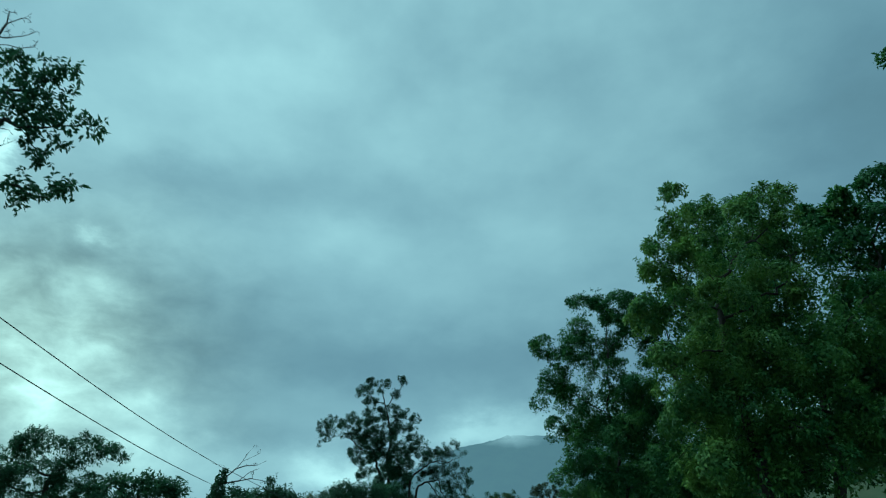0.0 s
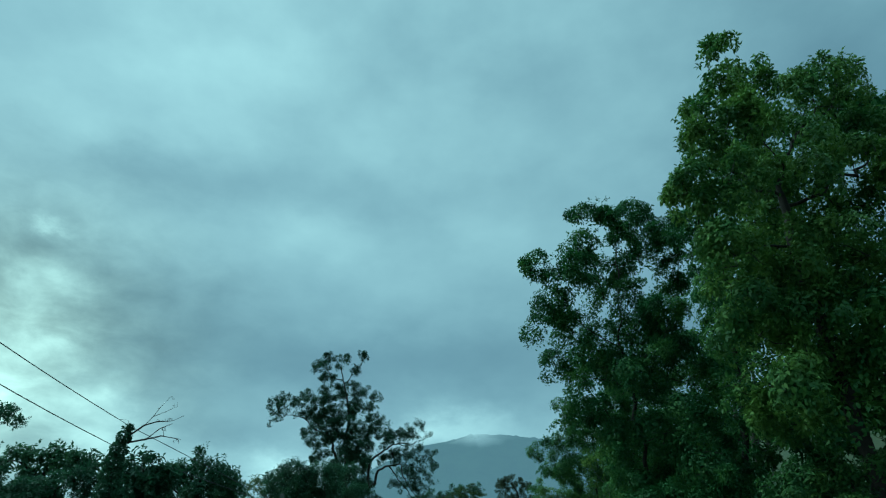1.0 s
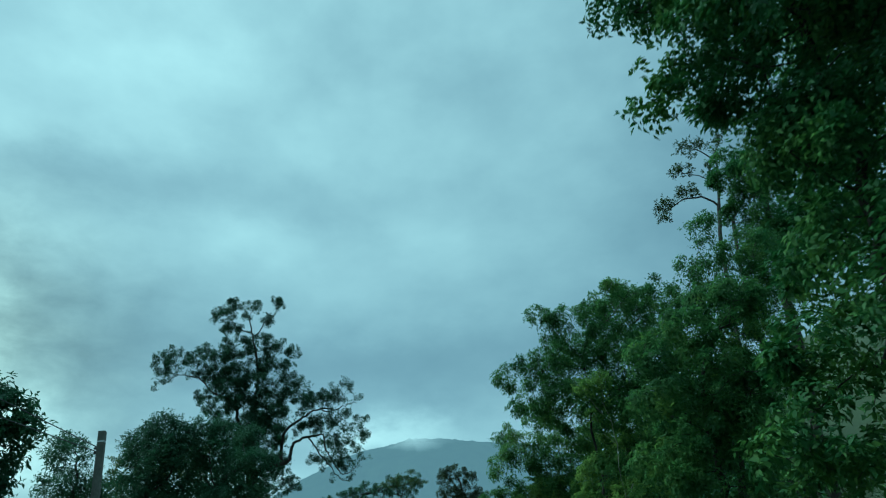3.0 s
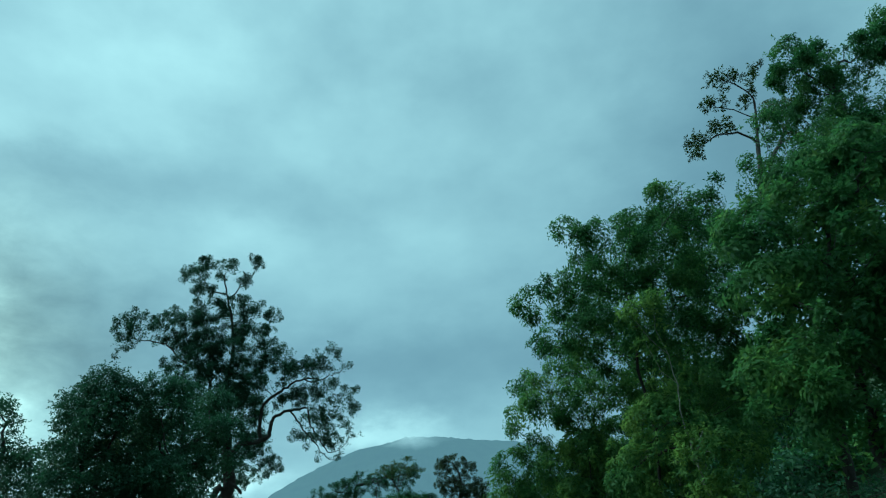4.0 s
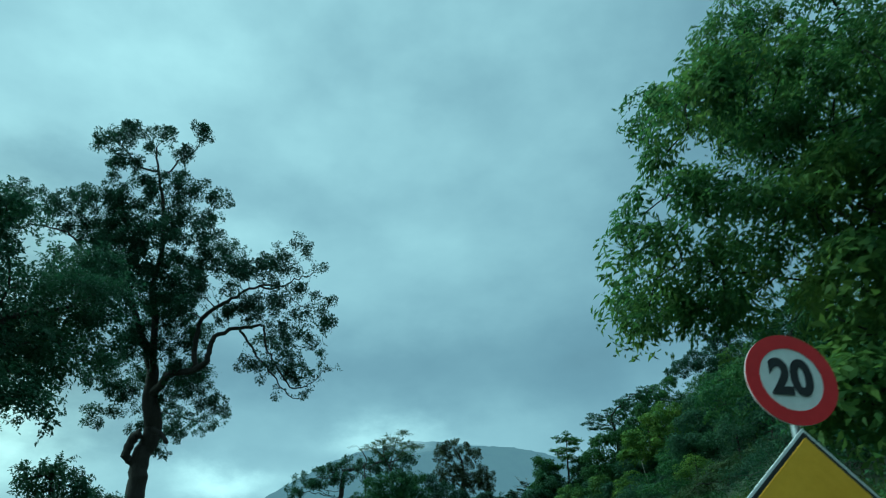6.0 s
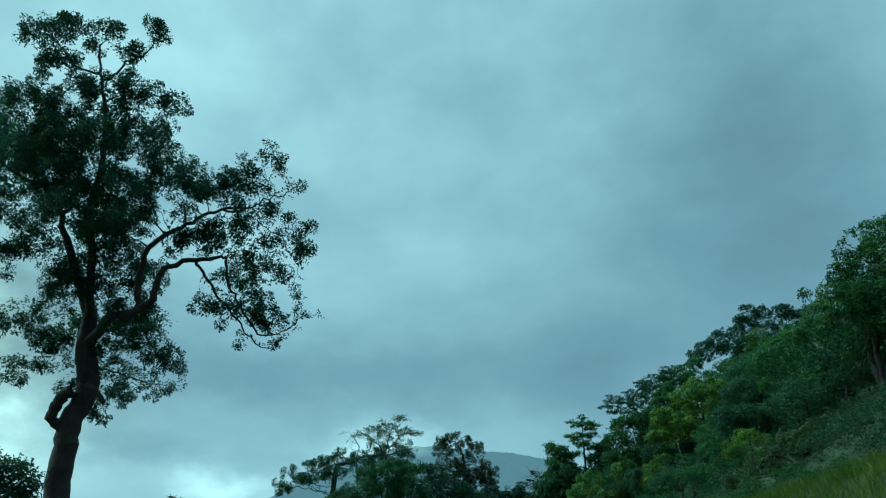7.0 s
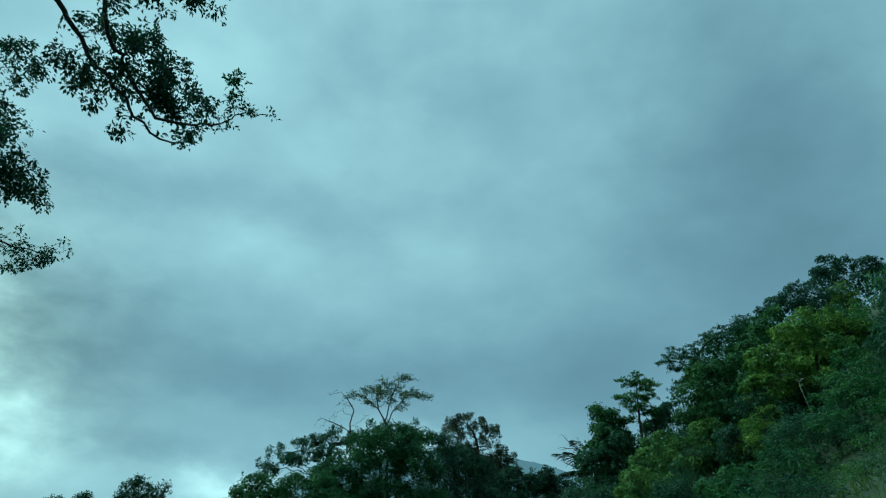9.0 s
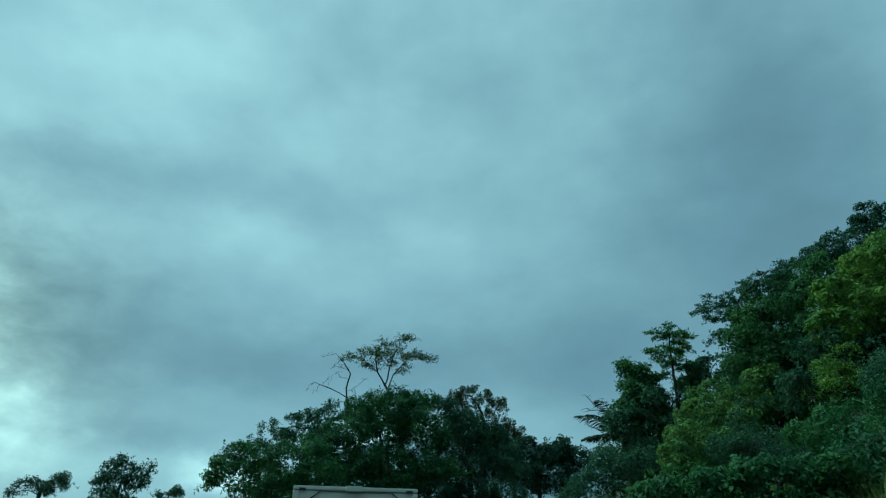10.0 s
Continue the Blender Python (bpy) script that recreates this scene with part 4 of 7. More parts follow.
crown_tree("round_tree", "olive-green small-leaved tree behind the dark round trees", (-11.9, 64.5), 0.9, [
    (-12.5, 62.7, 10.2, 0.88, 0.60), (-13.6, 64.0, 9.7, 0.62, 0.43), (-10.8, 65.3, 11.2, 1.30, 0.63), (-8.7, 63.3, 10.7, 1.17, 0.78), (-11.8, 64.7, 9.5, 1.45, 0.77),
    (-9.4, 62.7, 9.5, 1.67, 0.93), (-13.0, 64.0, 8.5, 1.33, 0.84), (-10.9, 65.3, 8.1, 1.81, 0.94)],
    14000, (0.15, 0.065), 0.15, 132, LEAF_OLIVE, targets=260, step=0.42, reach=0.4)
crown_tree("round_tree", "small dark round tree behind the roadside post", (-13.4, 55.4), 0.9, [
    (-12.4, 54.5, 9.0, 0.46, 0.58), (-12.1, 55.0, 8.6, 0.34, 0.40), (-13.6, 55.5, 9.0, 0.78, 0.91), (-12.1, 54.8, 7.6, 0.62, 0.65), (-13.1, 55.2, 7.2, 1.04, 0.98),
    (-11.1, 54.5, 7.1, 0.54, 0.42), (-11.6, 55.0, 6.3, 1.03, 0.75), (-10.9, 55.5, 7.7, 0.39, 0.22), (-12.1, 54.8, 5.4, 1.20, 0.80)],
    16000, (0.13, 0.06), 0.16, 32, LEAF_DARK, targets=180, step=0.42)
crown_tree("round_tree", "dark round-headed broadleaf tree by the road", (-10.0, 40.0), 0.9, [
    (-10.35, 39.5, 7.55, 0.42, 0.36), (-9.55, 39.5, 7.2, 0.5, 0.5), (-10.4, 39.5, 6.7, 1.0, 0.80), (-11.1, 39.5, 6.5, 0.95, 0.9), (-9.0, 39.5, 6.55, 0.72, 0.72), (-9.7, 39.5, 5.7, 1.36, 0.85),
    (-8.6, 39.5, 6.2, 0.51, 0.54), (-12.0, 39.5, 6.2, 0.96, 1.1), (-9.8, 39.5, 4.7, 1.28, 0.85), (-11.6, 40.0, 5.0, 1.0, 0.9)],
    18000, (0.17, 0.075), 0.2, 33, LEAF_DARK, targets=380, step=0.34, reach=0.34)
crown_tree("thicket", "dark tangled roadside thicket of low trees", (-12.2, 31.0), 0.8, [
    (-13.4, 30.5, 4.7, 0.68, 0.39), (-12.4, 30.5, 4.9, 0.68, 0.39), (-11.4, 30.5, 5.1, 0.68, 0.41), (-10.8, 30.5, 4.6, 0.77, 0.48),
    (-12.7, 30.5, 4.3, 0.97, 0.60), (-10.1, 30.5, 4.5, 0.58, 0.39), (-14.6, 30.5, 4.6, 0.68, 0.46), (-12.0, 30.5, 3.4, 1.60, 0.70)],
    15000, (0.13, 0.06), 0.12, 34, LEAF_DARK, targets=300, step=0.28, reach=0.28)
crown_tree("sapling", "young tree with large compound leaves behind the thicket", (-10.2, 33.3), 0.9, [
    (-10.4, 33.0, 6.2, 0.51, 0.27), (-10.7, 33.0, 5.8, 0.45, 0.32), (-9.8, 33.0, 5.7, 0.56, 0.32), (-10.2, 33.0, 5.1, 0.68, 0.50)],
    3000, (0.24, 0.10), 0.08, 35, LEAF_DARK, targets=90, step=0.28, reach=0.35)
crown_tree("spreading_tree", "dark tree with a fine-leaved crown spreading over scrub", (-22.4, 38.5), 0.9, [
    (-23.0, 38.0, 9.9, 0.90, 0.45), (-23.7, 38.0, 9.3, 0.90, 0.68), (-22.1, 38.0, 9.3, 1.05, 0.66), (-20.6, 38.0, 9.4, 1.05, 0.44),
    (-19.1, 38.0, 9.3, 0.90, 0.32), (-23.8, 38.0, 8.1, 1.35, 1.13), (-22.0, 38.0, 8.0, 1.31, 0.84), (-20.4, 38.0, 8.6, 0.75, 0.56),
    (-18.5, 38.0, 8.8, 0.53, 0.15), (-25.8, 38.0, 8.6, 1.20, 1.17), (-23.6, 38.2, 6.4, 1.5, 1.2),
    (-21.4, 38.2, 7.2, 1.3, 0.8), (-19.6, 38.2, 7.5, 0.9, 0.6), (-21.0, 38.2, 6.0, 1.5, 1.0), (-25.6, 38.2, 6.6, 1.4, 1.3), (-18.9, 38.2, 6.4, 0.9, 0.7)],
    32000, (0.16, 0.065), 0.2, 36, LEAF_DARK, targets=420, step=0.36, reach=0.34, lump=0.4)
crown_tree("low_tree", "low dark tree with large loose leaves", (-20.0, 45.5), 0.9, [
    (-21.4, 45.0, 8.6, 0.85, 0.41), (-19.5, 45.0, 8.8, 0.70, 0.42), (-18.3, 45.0, 8.3, 1.02, 0.50), (-22.6, 45.0, 8.1, 0.70, 0.41),
    (-17.4, 45.0, 8.1, 0.70, 0.33), (-20.2, 45.0, 7.8, 1.02, 0.60), (-20.2, 45.0, 6.6, 1.6, 0.9)],
    6500, (0.30, 0.12), 0.16, 37, LEAF_DARK, targets=220, step=0.4, reach=0.45)


def ivy_snag():
    """Dead trunk wrapped in climbers, with bare boughs."""
    rng = np.random.default_rng(5)
    snag = tree("ivy_covered_snag", "dead trunk wrapped in dark climbers with bare grey boughs", "dead tree", (-10.0, 29.8),
                [[(-10.05, 29.8, 1.5), (-10.1, 29.8, 3.2), (-10.12, 29.8, 4.5), (-10.21, 29.8, 5.25), (-10.18, 29.8, 5.93), (-10.07, 29.8, 6.32), (-9.98, 29.8, 6.8)],
                 [(-10.0, 29.8, 6.40), (-9.86, 29.8, 6.48), (-9.60, 30.1, 6.86), (-9.39, 30.2, 7.20), (-9.05, 30.3, 7.39), (-8.77, 30.3, 7.56)],
                 [(-10.0, 29.8, 6.2), (-9.81, 29.8, 6.23), (-9.22, 29.5, 6.27), (-8.69, 29.3, 6.34), (-8.05, 29.2, 6.23)],
                 [(-9.98, 29.8, 6.8), (-10.05, 29.8, 6.95), (-10.35, 29.8, 6.98), (-10.55, 29.8, 7.05)],
                 [(-9.60, 30.1, 6.86), (-9.2, 30.1, 7.0), (-8.7, 30.1, 7.02), (-8.3, 30.0, 7.2)], [(-9.22, 29.5, 6.27), (-8.8, 29.4, 6.6), (-8.4, 29.3, 6.75)],
                 [(-9.39, 30.2, 7.2), (-9.2, 30.2, 7.55), (-8.95, 30.2, 7.9)]],
                [(-8.75, 30.3, 7.75, 0.12, 0.16), (-8.9, 30.2, 7.1, 0.25, 0.08), (-8.15, 29.2, 6.2, 0.16, 0.14), (-9.2, 30.1, 7.5, 0.12, 0.15), (-8.6, 29.3, 6.55, 0.2, 0.1)],
                0, (0.1, 0.05), 0.05, 51, LEAF_DARK, BARK, targets=70, step=0.09, tip=0.007, wander=0.5)
    masses = [(-9.99, 29.8, 6.72, 0.14, 0.14), (-10.06, 29.8, 6.4, 0.21, 0.24), (-10.13, 29.8, 6.0, 0.27, 0.28), (-10.19, 29.8, 5.6, 0.33, 0.33),
              (-10.2, 29.8, 5.2, 0.34, 0.4), (-10.15, 29.8, 4.6, 0.42, 0.5), (-10.1, 29.8, 3.6, 0.5, 0.7)]
    at = points_in(masses, 4200, rng, 1.0, 0.3)
    n = len(at)
    away = unit(at - np.array([-10.1, 29.8, 5.5]) * np.array([1, 1, 0]) - np.stack([0 * at[:, 0], 0 * at[:, 0], at[:, 2]], -1))
    verts, quads = leaf_quads(at, unit(rng.normal(size=(n, 3)) * 0.6 + away - np.array([0, 0, 0.6])), unit(away + rng.normal(size=(n, 3)) * 0.5),
                              rng.uniform(0.07, 0.13, n), rng.uniform(0.05, 0.09, n))
    ivy = new("ivy", quad_mesh("ivy", verts - np.array(snag.location), quads, LEAF_DARK))
    child(ivy, snag, "dark climbing leaves")


ivy_snag()

# ---------------- the near trees, east side ----------------
crown_tree("roadside_tree", "tall dense green tree with bright upper leaves", (8.4, 19.6), 0.8, [
    (6.5, 18.0, 12.82, 0.42, 0.73), (6.2, 18.0, 11.72, 0.48, 0.77), (7.7, 19.0, 13.02, 0.58, 0.73), (10.6, 20.0, 14.12, 0.89, 0.90),
    (9.4, 20.0, 13.42, 0.83, 0.86), (10.7, 20.0, 12.62, 0.96, 1.14), (5.5, 18.0, 10.30, 0.50, 0.52), (6.3, 18.0, 10.60, 0.78, 0.77),
    (8.2, 19.0, 10.92, 1.08, 1.17), (5.0, 18.0, 9.00, 0.47, 0.77), (5.9, 18.0, 9.10, 0.82, 0.84), (7.8, 19.0, 9.60, 1.20, 1.24),
    (9.6, 19.0, 10.20, 0.90, 1.24), (5.4, 18.0, 7.60, 0.57, 0.67), (7.0, 19.0, 7.90, 1.12, 1.08), (8.5, 19.0, 8.00, 1.12, 1.20),
    (6.1, 19.0, 6.60, 0.85, 0.89), (7.4, 19.0, 6.40, 1.04, 1.03), (6.5, 19.0, 5.00, 1.13, 0.94)],
    58000, (0.135, 0.062), 0.15, 41, LEAF_FRESH, targets=1000, step=0.34, reach=0.24, deep=1.3, lump=0.74)
crown_tree("roadside_tree", "tall leafy tree leaning over the near verge", (15.6, 14.6), 0.9, [
    (11.6, 14.0, 15.2, 0.22, 0.32), (12.7, 14.2, 14.7, 0.7, 0.8), (13.9, 14.4, 13.9, 1.0, 1.2), (13.6, 14.3, 12.4, 0.9, 0.9), (15.2, 14.6, 14.6, 1.1, 1.3), (15.4, 14.6, 12.2, 1.2, 1.2)],
    9000, (0.15, 0.07), 0.12, 77, LEAF_DEEP, targets=200, step=0.36, reach=0.28, lump=0.6)
crown_tree("roadside_tree", "dense deep-green tree standing among roadside trees", (10.2, 19.8), 0.8, [
    (10.2, 19.0, 9.3, 0.96, 1.29), (12.1, 20.0, 12.2, 0.77, 1.30), (8.8, 19.0, 6.3, 1.03, 1.24), (7.8, 19.0, 4.8, 1.04, 0.94),
    (10.0, 19.0, 7.5, 1.00, 1.34), (9.4, 19.0, 5.0, 0.93, 1.24), (11.5, 19.6, 8.5, 1.2, 1.4), (12.6, 20.0, 10.2, 1.1, 1.3), (11.3, 19.2, 6.0, 1.2, 1.3), (11.1, 20.5, 8.6, 1.5, 1.4), (13.0, 20.5, 10.2, 1.2, 1.7),
    (11.4, 20.5, 6.5, 1.5, 1.5), (9.6, 20.5, 5.8, 1.4, 1.3), (8.1, 20.5, 5.2, 1.2, 0.9), (12.9, 20.5, 7.9, 1.1, 1.6)],
    34000, (0.16, 0.08), 0.16, 42, LEAF_DEEP, targets=520, step=0.36, reach=0.26, deep=1.3, lump=0.74)
crown_tree("roadside_tree", "broadleaf tree with loose green crown leaning over road", (5.9, 24.6), 0.7, [
    (4.5, 24.0, 11.9, 0.54, 0.60), (6.0, 24.0, 12.1, 0.70, 0.54), (3.0, 24.0, 10.3, 0.55, 0.49), (4.3, 24.0, 10.7, 0.80, 0.73),
    (6.4, 24.0, 11.3, 0.77, 0.94), (5.1, 24.0, 8.9, 0.75, 0.55), (5.3, 24.6, 10.4, 0.65, 0.55), (4.9, 24.2, 7.4, 0.6, 0.5), (3.2, 24.0, 9.1, 0.55, 0.58), (2.9, 24.0, 8.2, 0.55, 0.55), (4.4, 24.0, 9.5, 0.60, 0.55),
    (7.0, 24.0, 10.0, 0.60, 0.80), (3.2, 24.0, 7.2, 0.41, 0.55), (4.3, 24.0, 8.0, 0.96, 0.88), (5.9, 24.0, 8.2, 1.17, 1.02),
    (3.5, 24.0, 5.7, 0.48, 0.28), (4.3, 24.0, 6.1, 0.50, 0.40), (5.1, 24.0, 6.6, 1.16, 1.10), (6.5, 24.0, 7.5, 0.96, 1.17), (4.9, 24.0, 5.3, 0.75, 0.60)] + [
    (5.5, 24.0, 5.1, 1.29, 0.96), (5.1, 24.0, 4.1, 0.70, 0.60), (6.6, 22.8, 4.6, 1.1, 0.9), (4.9, 23.2, 3.4, 0.75, 0.60), (5.1, 23.0, 2.7, 0.80, 0.60), (7.4, 23.2, 6.2, 1.0, 1.0), (7.2, 22.6, 3.2, 1.2, 0.9), (5.6, 22.9, 3.3, 1.1, 0.8),
    (5.4, 23.1, 6.8, 0.8, 0.8), (6.0, 23.0, 8.2, 0.8, 0.8), (6.3, 22.9, 5.6, 0.8, 0.7),
    (3.6, 23.4, 9.7, 0.35, 0.49), (3.7, 24.0, 8.6, 0.45, 0.53), (3.7, 24.6, 8.3, 0.38, 0.44), (3.8, 23.7, 7.1, 0.48, 0.52), (3.6, 24.3, 7.2, 0.29, 0.43),
    (3.9, 23.4, 6.2, 0.50, 0.50), (3.5, 24.0, 6.0, 0.36, 0.32), (5.5, 23.7, 11.6, 0.44, 0.56),
    (6.8, 23.7, 10.8, 0.68, 0.83), (5.6, 23.4, 9.3, 0.42, 0.42), (5.9, 24.3, 10.6, 0.50, 0.45)],
    112000, (0.098, 0.044), 0.07, 43, LEAF_DEEP, targets=950, step=0.33, reach=0.24, deep=1.2, lump=0.74)
crown_tree("shrub", "bushy light-green shrub under the roadside trees", (7.8, 19.0), 0.9, [
    (7.2, 19.5, 3.7, 0.66, 0.34), (8.1, 19.5, 3.6, 0.85, 0.43), (6.7, 19.5, 3.3, 0.85, 0.43), (9.0, 19.5, 3.9, 0.76, 0.57), (7.6, 19.4, 2.6, 1.4, 0.6)],
    11000, (0.11, 0.045), 0.07, 44, LEAF_FRESH, targets=260, step=0.25, reach=0.18, lump=0.74)
crown_tree("roadside_tree", "dense green tree with thin pale stems beside the road", (9.6, 43.2), 0.7, [
    (7.5, 42.5, 11.3, 0.50, 0.55), (8.1, 42.5, 11.0, 0.40, 0.50), (6.4, 42.5, 9.1, 0.60, 0.40), (8.4, 42.5, 11.0, 0.54, 0.77), (7.6, 42.5, 9.1, 0.65, 0.65),
    (7.0, 43.5, 8.1, 0.77, 0.51), (9.3, 41.5, 11.0, 0.70, 0.62), (10.4, 41.5, 12.0, 0.70, 0.60), (11.5, 41.5, 11.4, 0.98, 0.77), (8.7, 42.5, 9.9, 1.08, 0.98),
    (10.2, 42.5, 9.9, 1.39, 1.20), (12.0, 42.5, 10.2, 1.30, 1.30), (8.1, 42.5, 8.0, 1.16, 0.87), (9.8, 42.5, 8.0, 1.39, 1.16), (11.6, 42.5, 8.1, 1.30, 1.30)],
    58000, (0.115, 0.040), 0.045, 45, LEAF_THIN, targets=800, step=0.36, reach=0.26, deep=1.2, droop=0.48, lump=0.58)
crown_tree("roadside_tree", "low-branched green tree with drooping narrow leaves", (9.4, 45.6), 0.6, [
    (6.9, 44.5, 6.9, 0.85, 0.65), (6.3, 44.5, 6.1, 0.68, 0.61), (7.7, 44.5, 6.5, 1.01, 0.87), (5.8, 44.5, 4.8, 0.65, 0.54),
    (6.9, 44.5, 5.0, 1.01, 0.68), (8.9, 44.5, 6.7, 1.23, 1.01), (10.8, 44.5, 6.8, 1.39, 1.23), (12.7, 44.5, 6.7, 1.39, 1.39),
    (8.3, 44.5, 5.0, 1.30, 0.95), (10.1, 44.5, 4.8, 1.45, 1.09), (5.6, 45.0, 3.9, 0.60, 0.50), (14.6, 44.5, 7.7, 1.55, 1.63),
    (9.5, 47.0, 10.0, 0.8, 0.8), (9.7, 47.0, 11.2, 0.7, 0.7), (8.6, 46.6, 8.4, 1.0, 1.0), (6.6, 46.0, 7.4, 0.5, 0.5), (5.5, 45.0, 4.5, 0.42, 0.50), (5.9, 44.8, 4.5, 0.6, 0.42), (6.5, 44.8, 4.1, 0.7, 0.5), (7.0, 44.8, 4.8, 0.65, 0.5)],
    66000, (0.115, 0.036), 0.045, 46, LEAF_THIN, targets=900, step=0.36, reach=0.26, deep=1.2, droop=0.72, lump=0.58)
crown_tree("roadside_tree", "leafy deep-green tree behind the speed sign", (12.0, 47.0), 0.8, [
    (11.5, 46.0, 12.8, 0.9, 1.0), (12.8, 46.0, 13.2, 1.21, 1.3), (14.4, 46.0, 13.4, 1.29, 1.5), (10.8, 46.0, 11.3, 0.99, 1.02),
    (12.6, 46.0, 11.4, 1.20, 1.36), (14.0, 46.0, 10.9, 1.20, 1.53), (10.1, 46.0, 9.3, 0.91, 0.90), (11.4, 46.0, 9.1, 1.17, 1.20),
    (12.8, 46.0, 8.4, 1.26, 1.26), (10.4, 46.0, 7.3, 0.96, 0.91), (11.5, 46.0, 6.5, 1.08, 0.96), (13.4, 46.2, 6.2, 1.3, 1.2)],
    28000, (0.145, 0.06), 0.1, 55, LEAF_THIN, targets=650, step=0.38, reach=0.27, deep=1.2, droop=0.48, lump=0.58)
crown_tree("shrub", "green shrubby growth behind the speed sign", (8.6, 45.2), 0.9, [
    (7.9, 44.2, 5.2, 0.72, 0.63), (8.7, 44.2, 4.4, 0.81, 0.72), (9.7, 44.2, 4.1, 0.89, 0.81), (7.5, 44.2, 3.9, 0.72, 0.54),
    (8.3, 44.2, 3.3, 0.73, 0.57), (9.1, 44.2, 3.0, 0.73, 0.57), (6.9, 44.2, 2.9, 0.57, 0.43), (7.0, 44.0, 2.7, 0.68, 0.41), (8.0, 44.0, 2.9, 0.72, 0.59), (8.9, 44.0, 3.0, 0.72, 0.68), (7.8, 44.0, 3.4, 0.63, 0.45), (8.8, 43.7, 3.8, 0.63, 0.54), (9.4, 41.9, 5.2, 1.08, 0.90), (10.5, 41.5, 4.4, 1.08, 0.90), (8.5, 42.1, 4.1, 0.90, 0.72)],
    24000, (0.14, 0.055), 0.09, 56, LEAF_THIN, targets=360, step=0.32, reach=0.23, lump=0.74)
crown_tree("roadside_tree", "tall dense tree at the edge of the roadside wood", (14.4, 21.8), 0.9, [
    (15.2, 21.0, 15.7, 0.73, 0.88), (14.8, 21.0, 13.5, 1.26, 1.20), (13.4, 21.0, 14.2, 1.16, 0.51), (12.5, 21.0, 13.9, 0.60, 0.36),
    (13.5, 21.0, 12.6, 1.40, 0.99), (13.7, 21.0, 10.4, 1.33, 1.47), (16.5, 21.0, 15.2, 1.26, 1.50), (16.0, 21.0, 12.1, 1.40, 1.54),
    (12.8, 21.0, 8.1, 1.44, 1.26), (14.5, 21.0, 8.9, 1.44, 1.52), (12.6, 21.0, 6.0, 1.44, 1.19), (13.9, 21.0, 6.0, 1.36, 1.28)],
    30000, (0.20, 0.095), 0.14, 57, LEAF_DEEP, targets=560, step=0.4, reach=0.29, lump=0.74)
crown_tree("roadside_tree", "bright green bushy tree on the bank", (13.6, 41.4), 0.8, [
    (14.2, 40.6, 14.6, 0.78, 0.73), (13.0, 40.6, 12.5, 0.57, 0.82), (14.4, 40.6, 13.1, 1.21, 1.14), (15.8, 40.6, 13.2, 1.38, 1.59),
    (13.1, 40.6, 10.9, 1.08, 1.03), (14.7, 40.6, 11.0, 1.39, 1.38), (16.3, 40.6, 12.0, 1.31, 1.71), (12.2, 40.6, 9.0, 0.87, 1.08),
    (13.6, 40.6, 8.7, 1.39, 1.23), (15.2, 40.6, 9.1, 1.39, 1.63), (13.2, 40.6, 6.8, 1.45, 1.22), (14.5, 40.6, 6.5, 1.45, 1.36), (12.2, 40.6, 5.2, 1.27, 1.0)],
    46000, (0.12, 0.05), 0.14, 47, LEAF_THIN, targets=650, step=0.4, reach=0.29, deep=1.1, lump=0.74)
crown_tree("tall_tree", "tall broadleaf tree rising over its neighbours on the bank", (17.8, 42.6), 0.9, [
    (16.1, 41.0, 18.3, 0.48, 0.63), (16.2, 41.5, 18.5, 0.39, 0.58), (17.9, 42.0, 19.3, 0.67, 0.60), (17.8, 41.2, 18.2, 0.49, 0.40), (16.8, 41.8, 18.0, 0.54, 0.57),
    (16.7, 41.0, 17.2, 0.71, 0.71), (18.5, 41.5, 17.9, 0.50, 0.45), (16.8, 42.0, 17.2, 0.54, 0.73), (17.1, 41.2, 16.6, 0.90, 0.75), (18.7, 41.8, 17.3, 0.85, 0.72),
    (19.3, 41.0, 18.6, 0.55, 0.96), (20.6, 41.5, 20.1, 0.63, 0.60), (22.3, 42.0, 21.8, 0.78, 0.90), (20.0, 41.2, 18.1, 0.85, 0.95), (16.9, 41.8, 16.1, 1.00, 0.64),
    (17.3, 41.0, 15.5, 0.97, 0.71), (19.0, 41.5, 16.4, 1.02, 1.00), (18.6, 42.0, 15.0, 1.60, 1.20), (17.4, 41.2, 14.4, 1.30, 1.00)],
    36000, (0.13, 0.05), 0.2, 48, LEAF_THIN, targets=320, step=0.4, reach=0.29, lump=0.74)
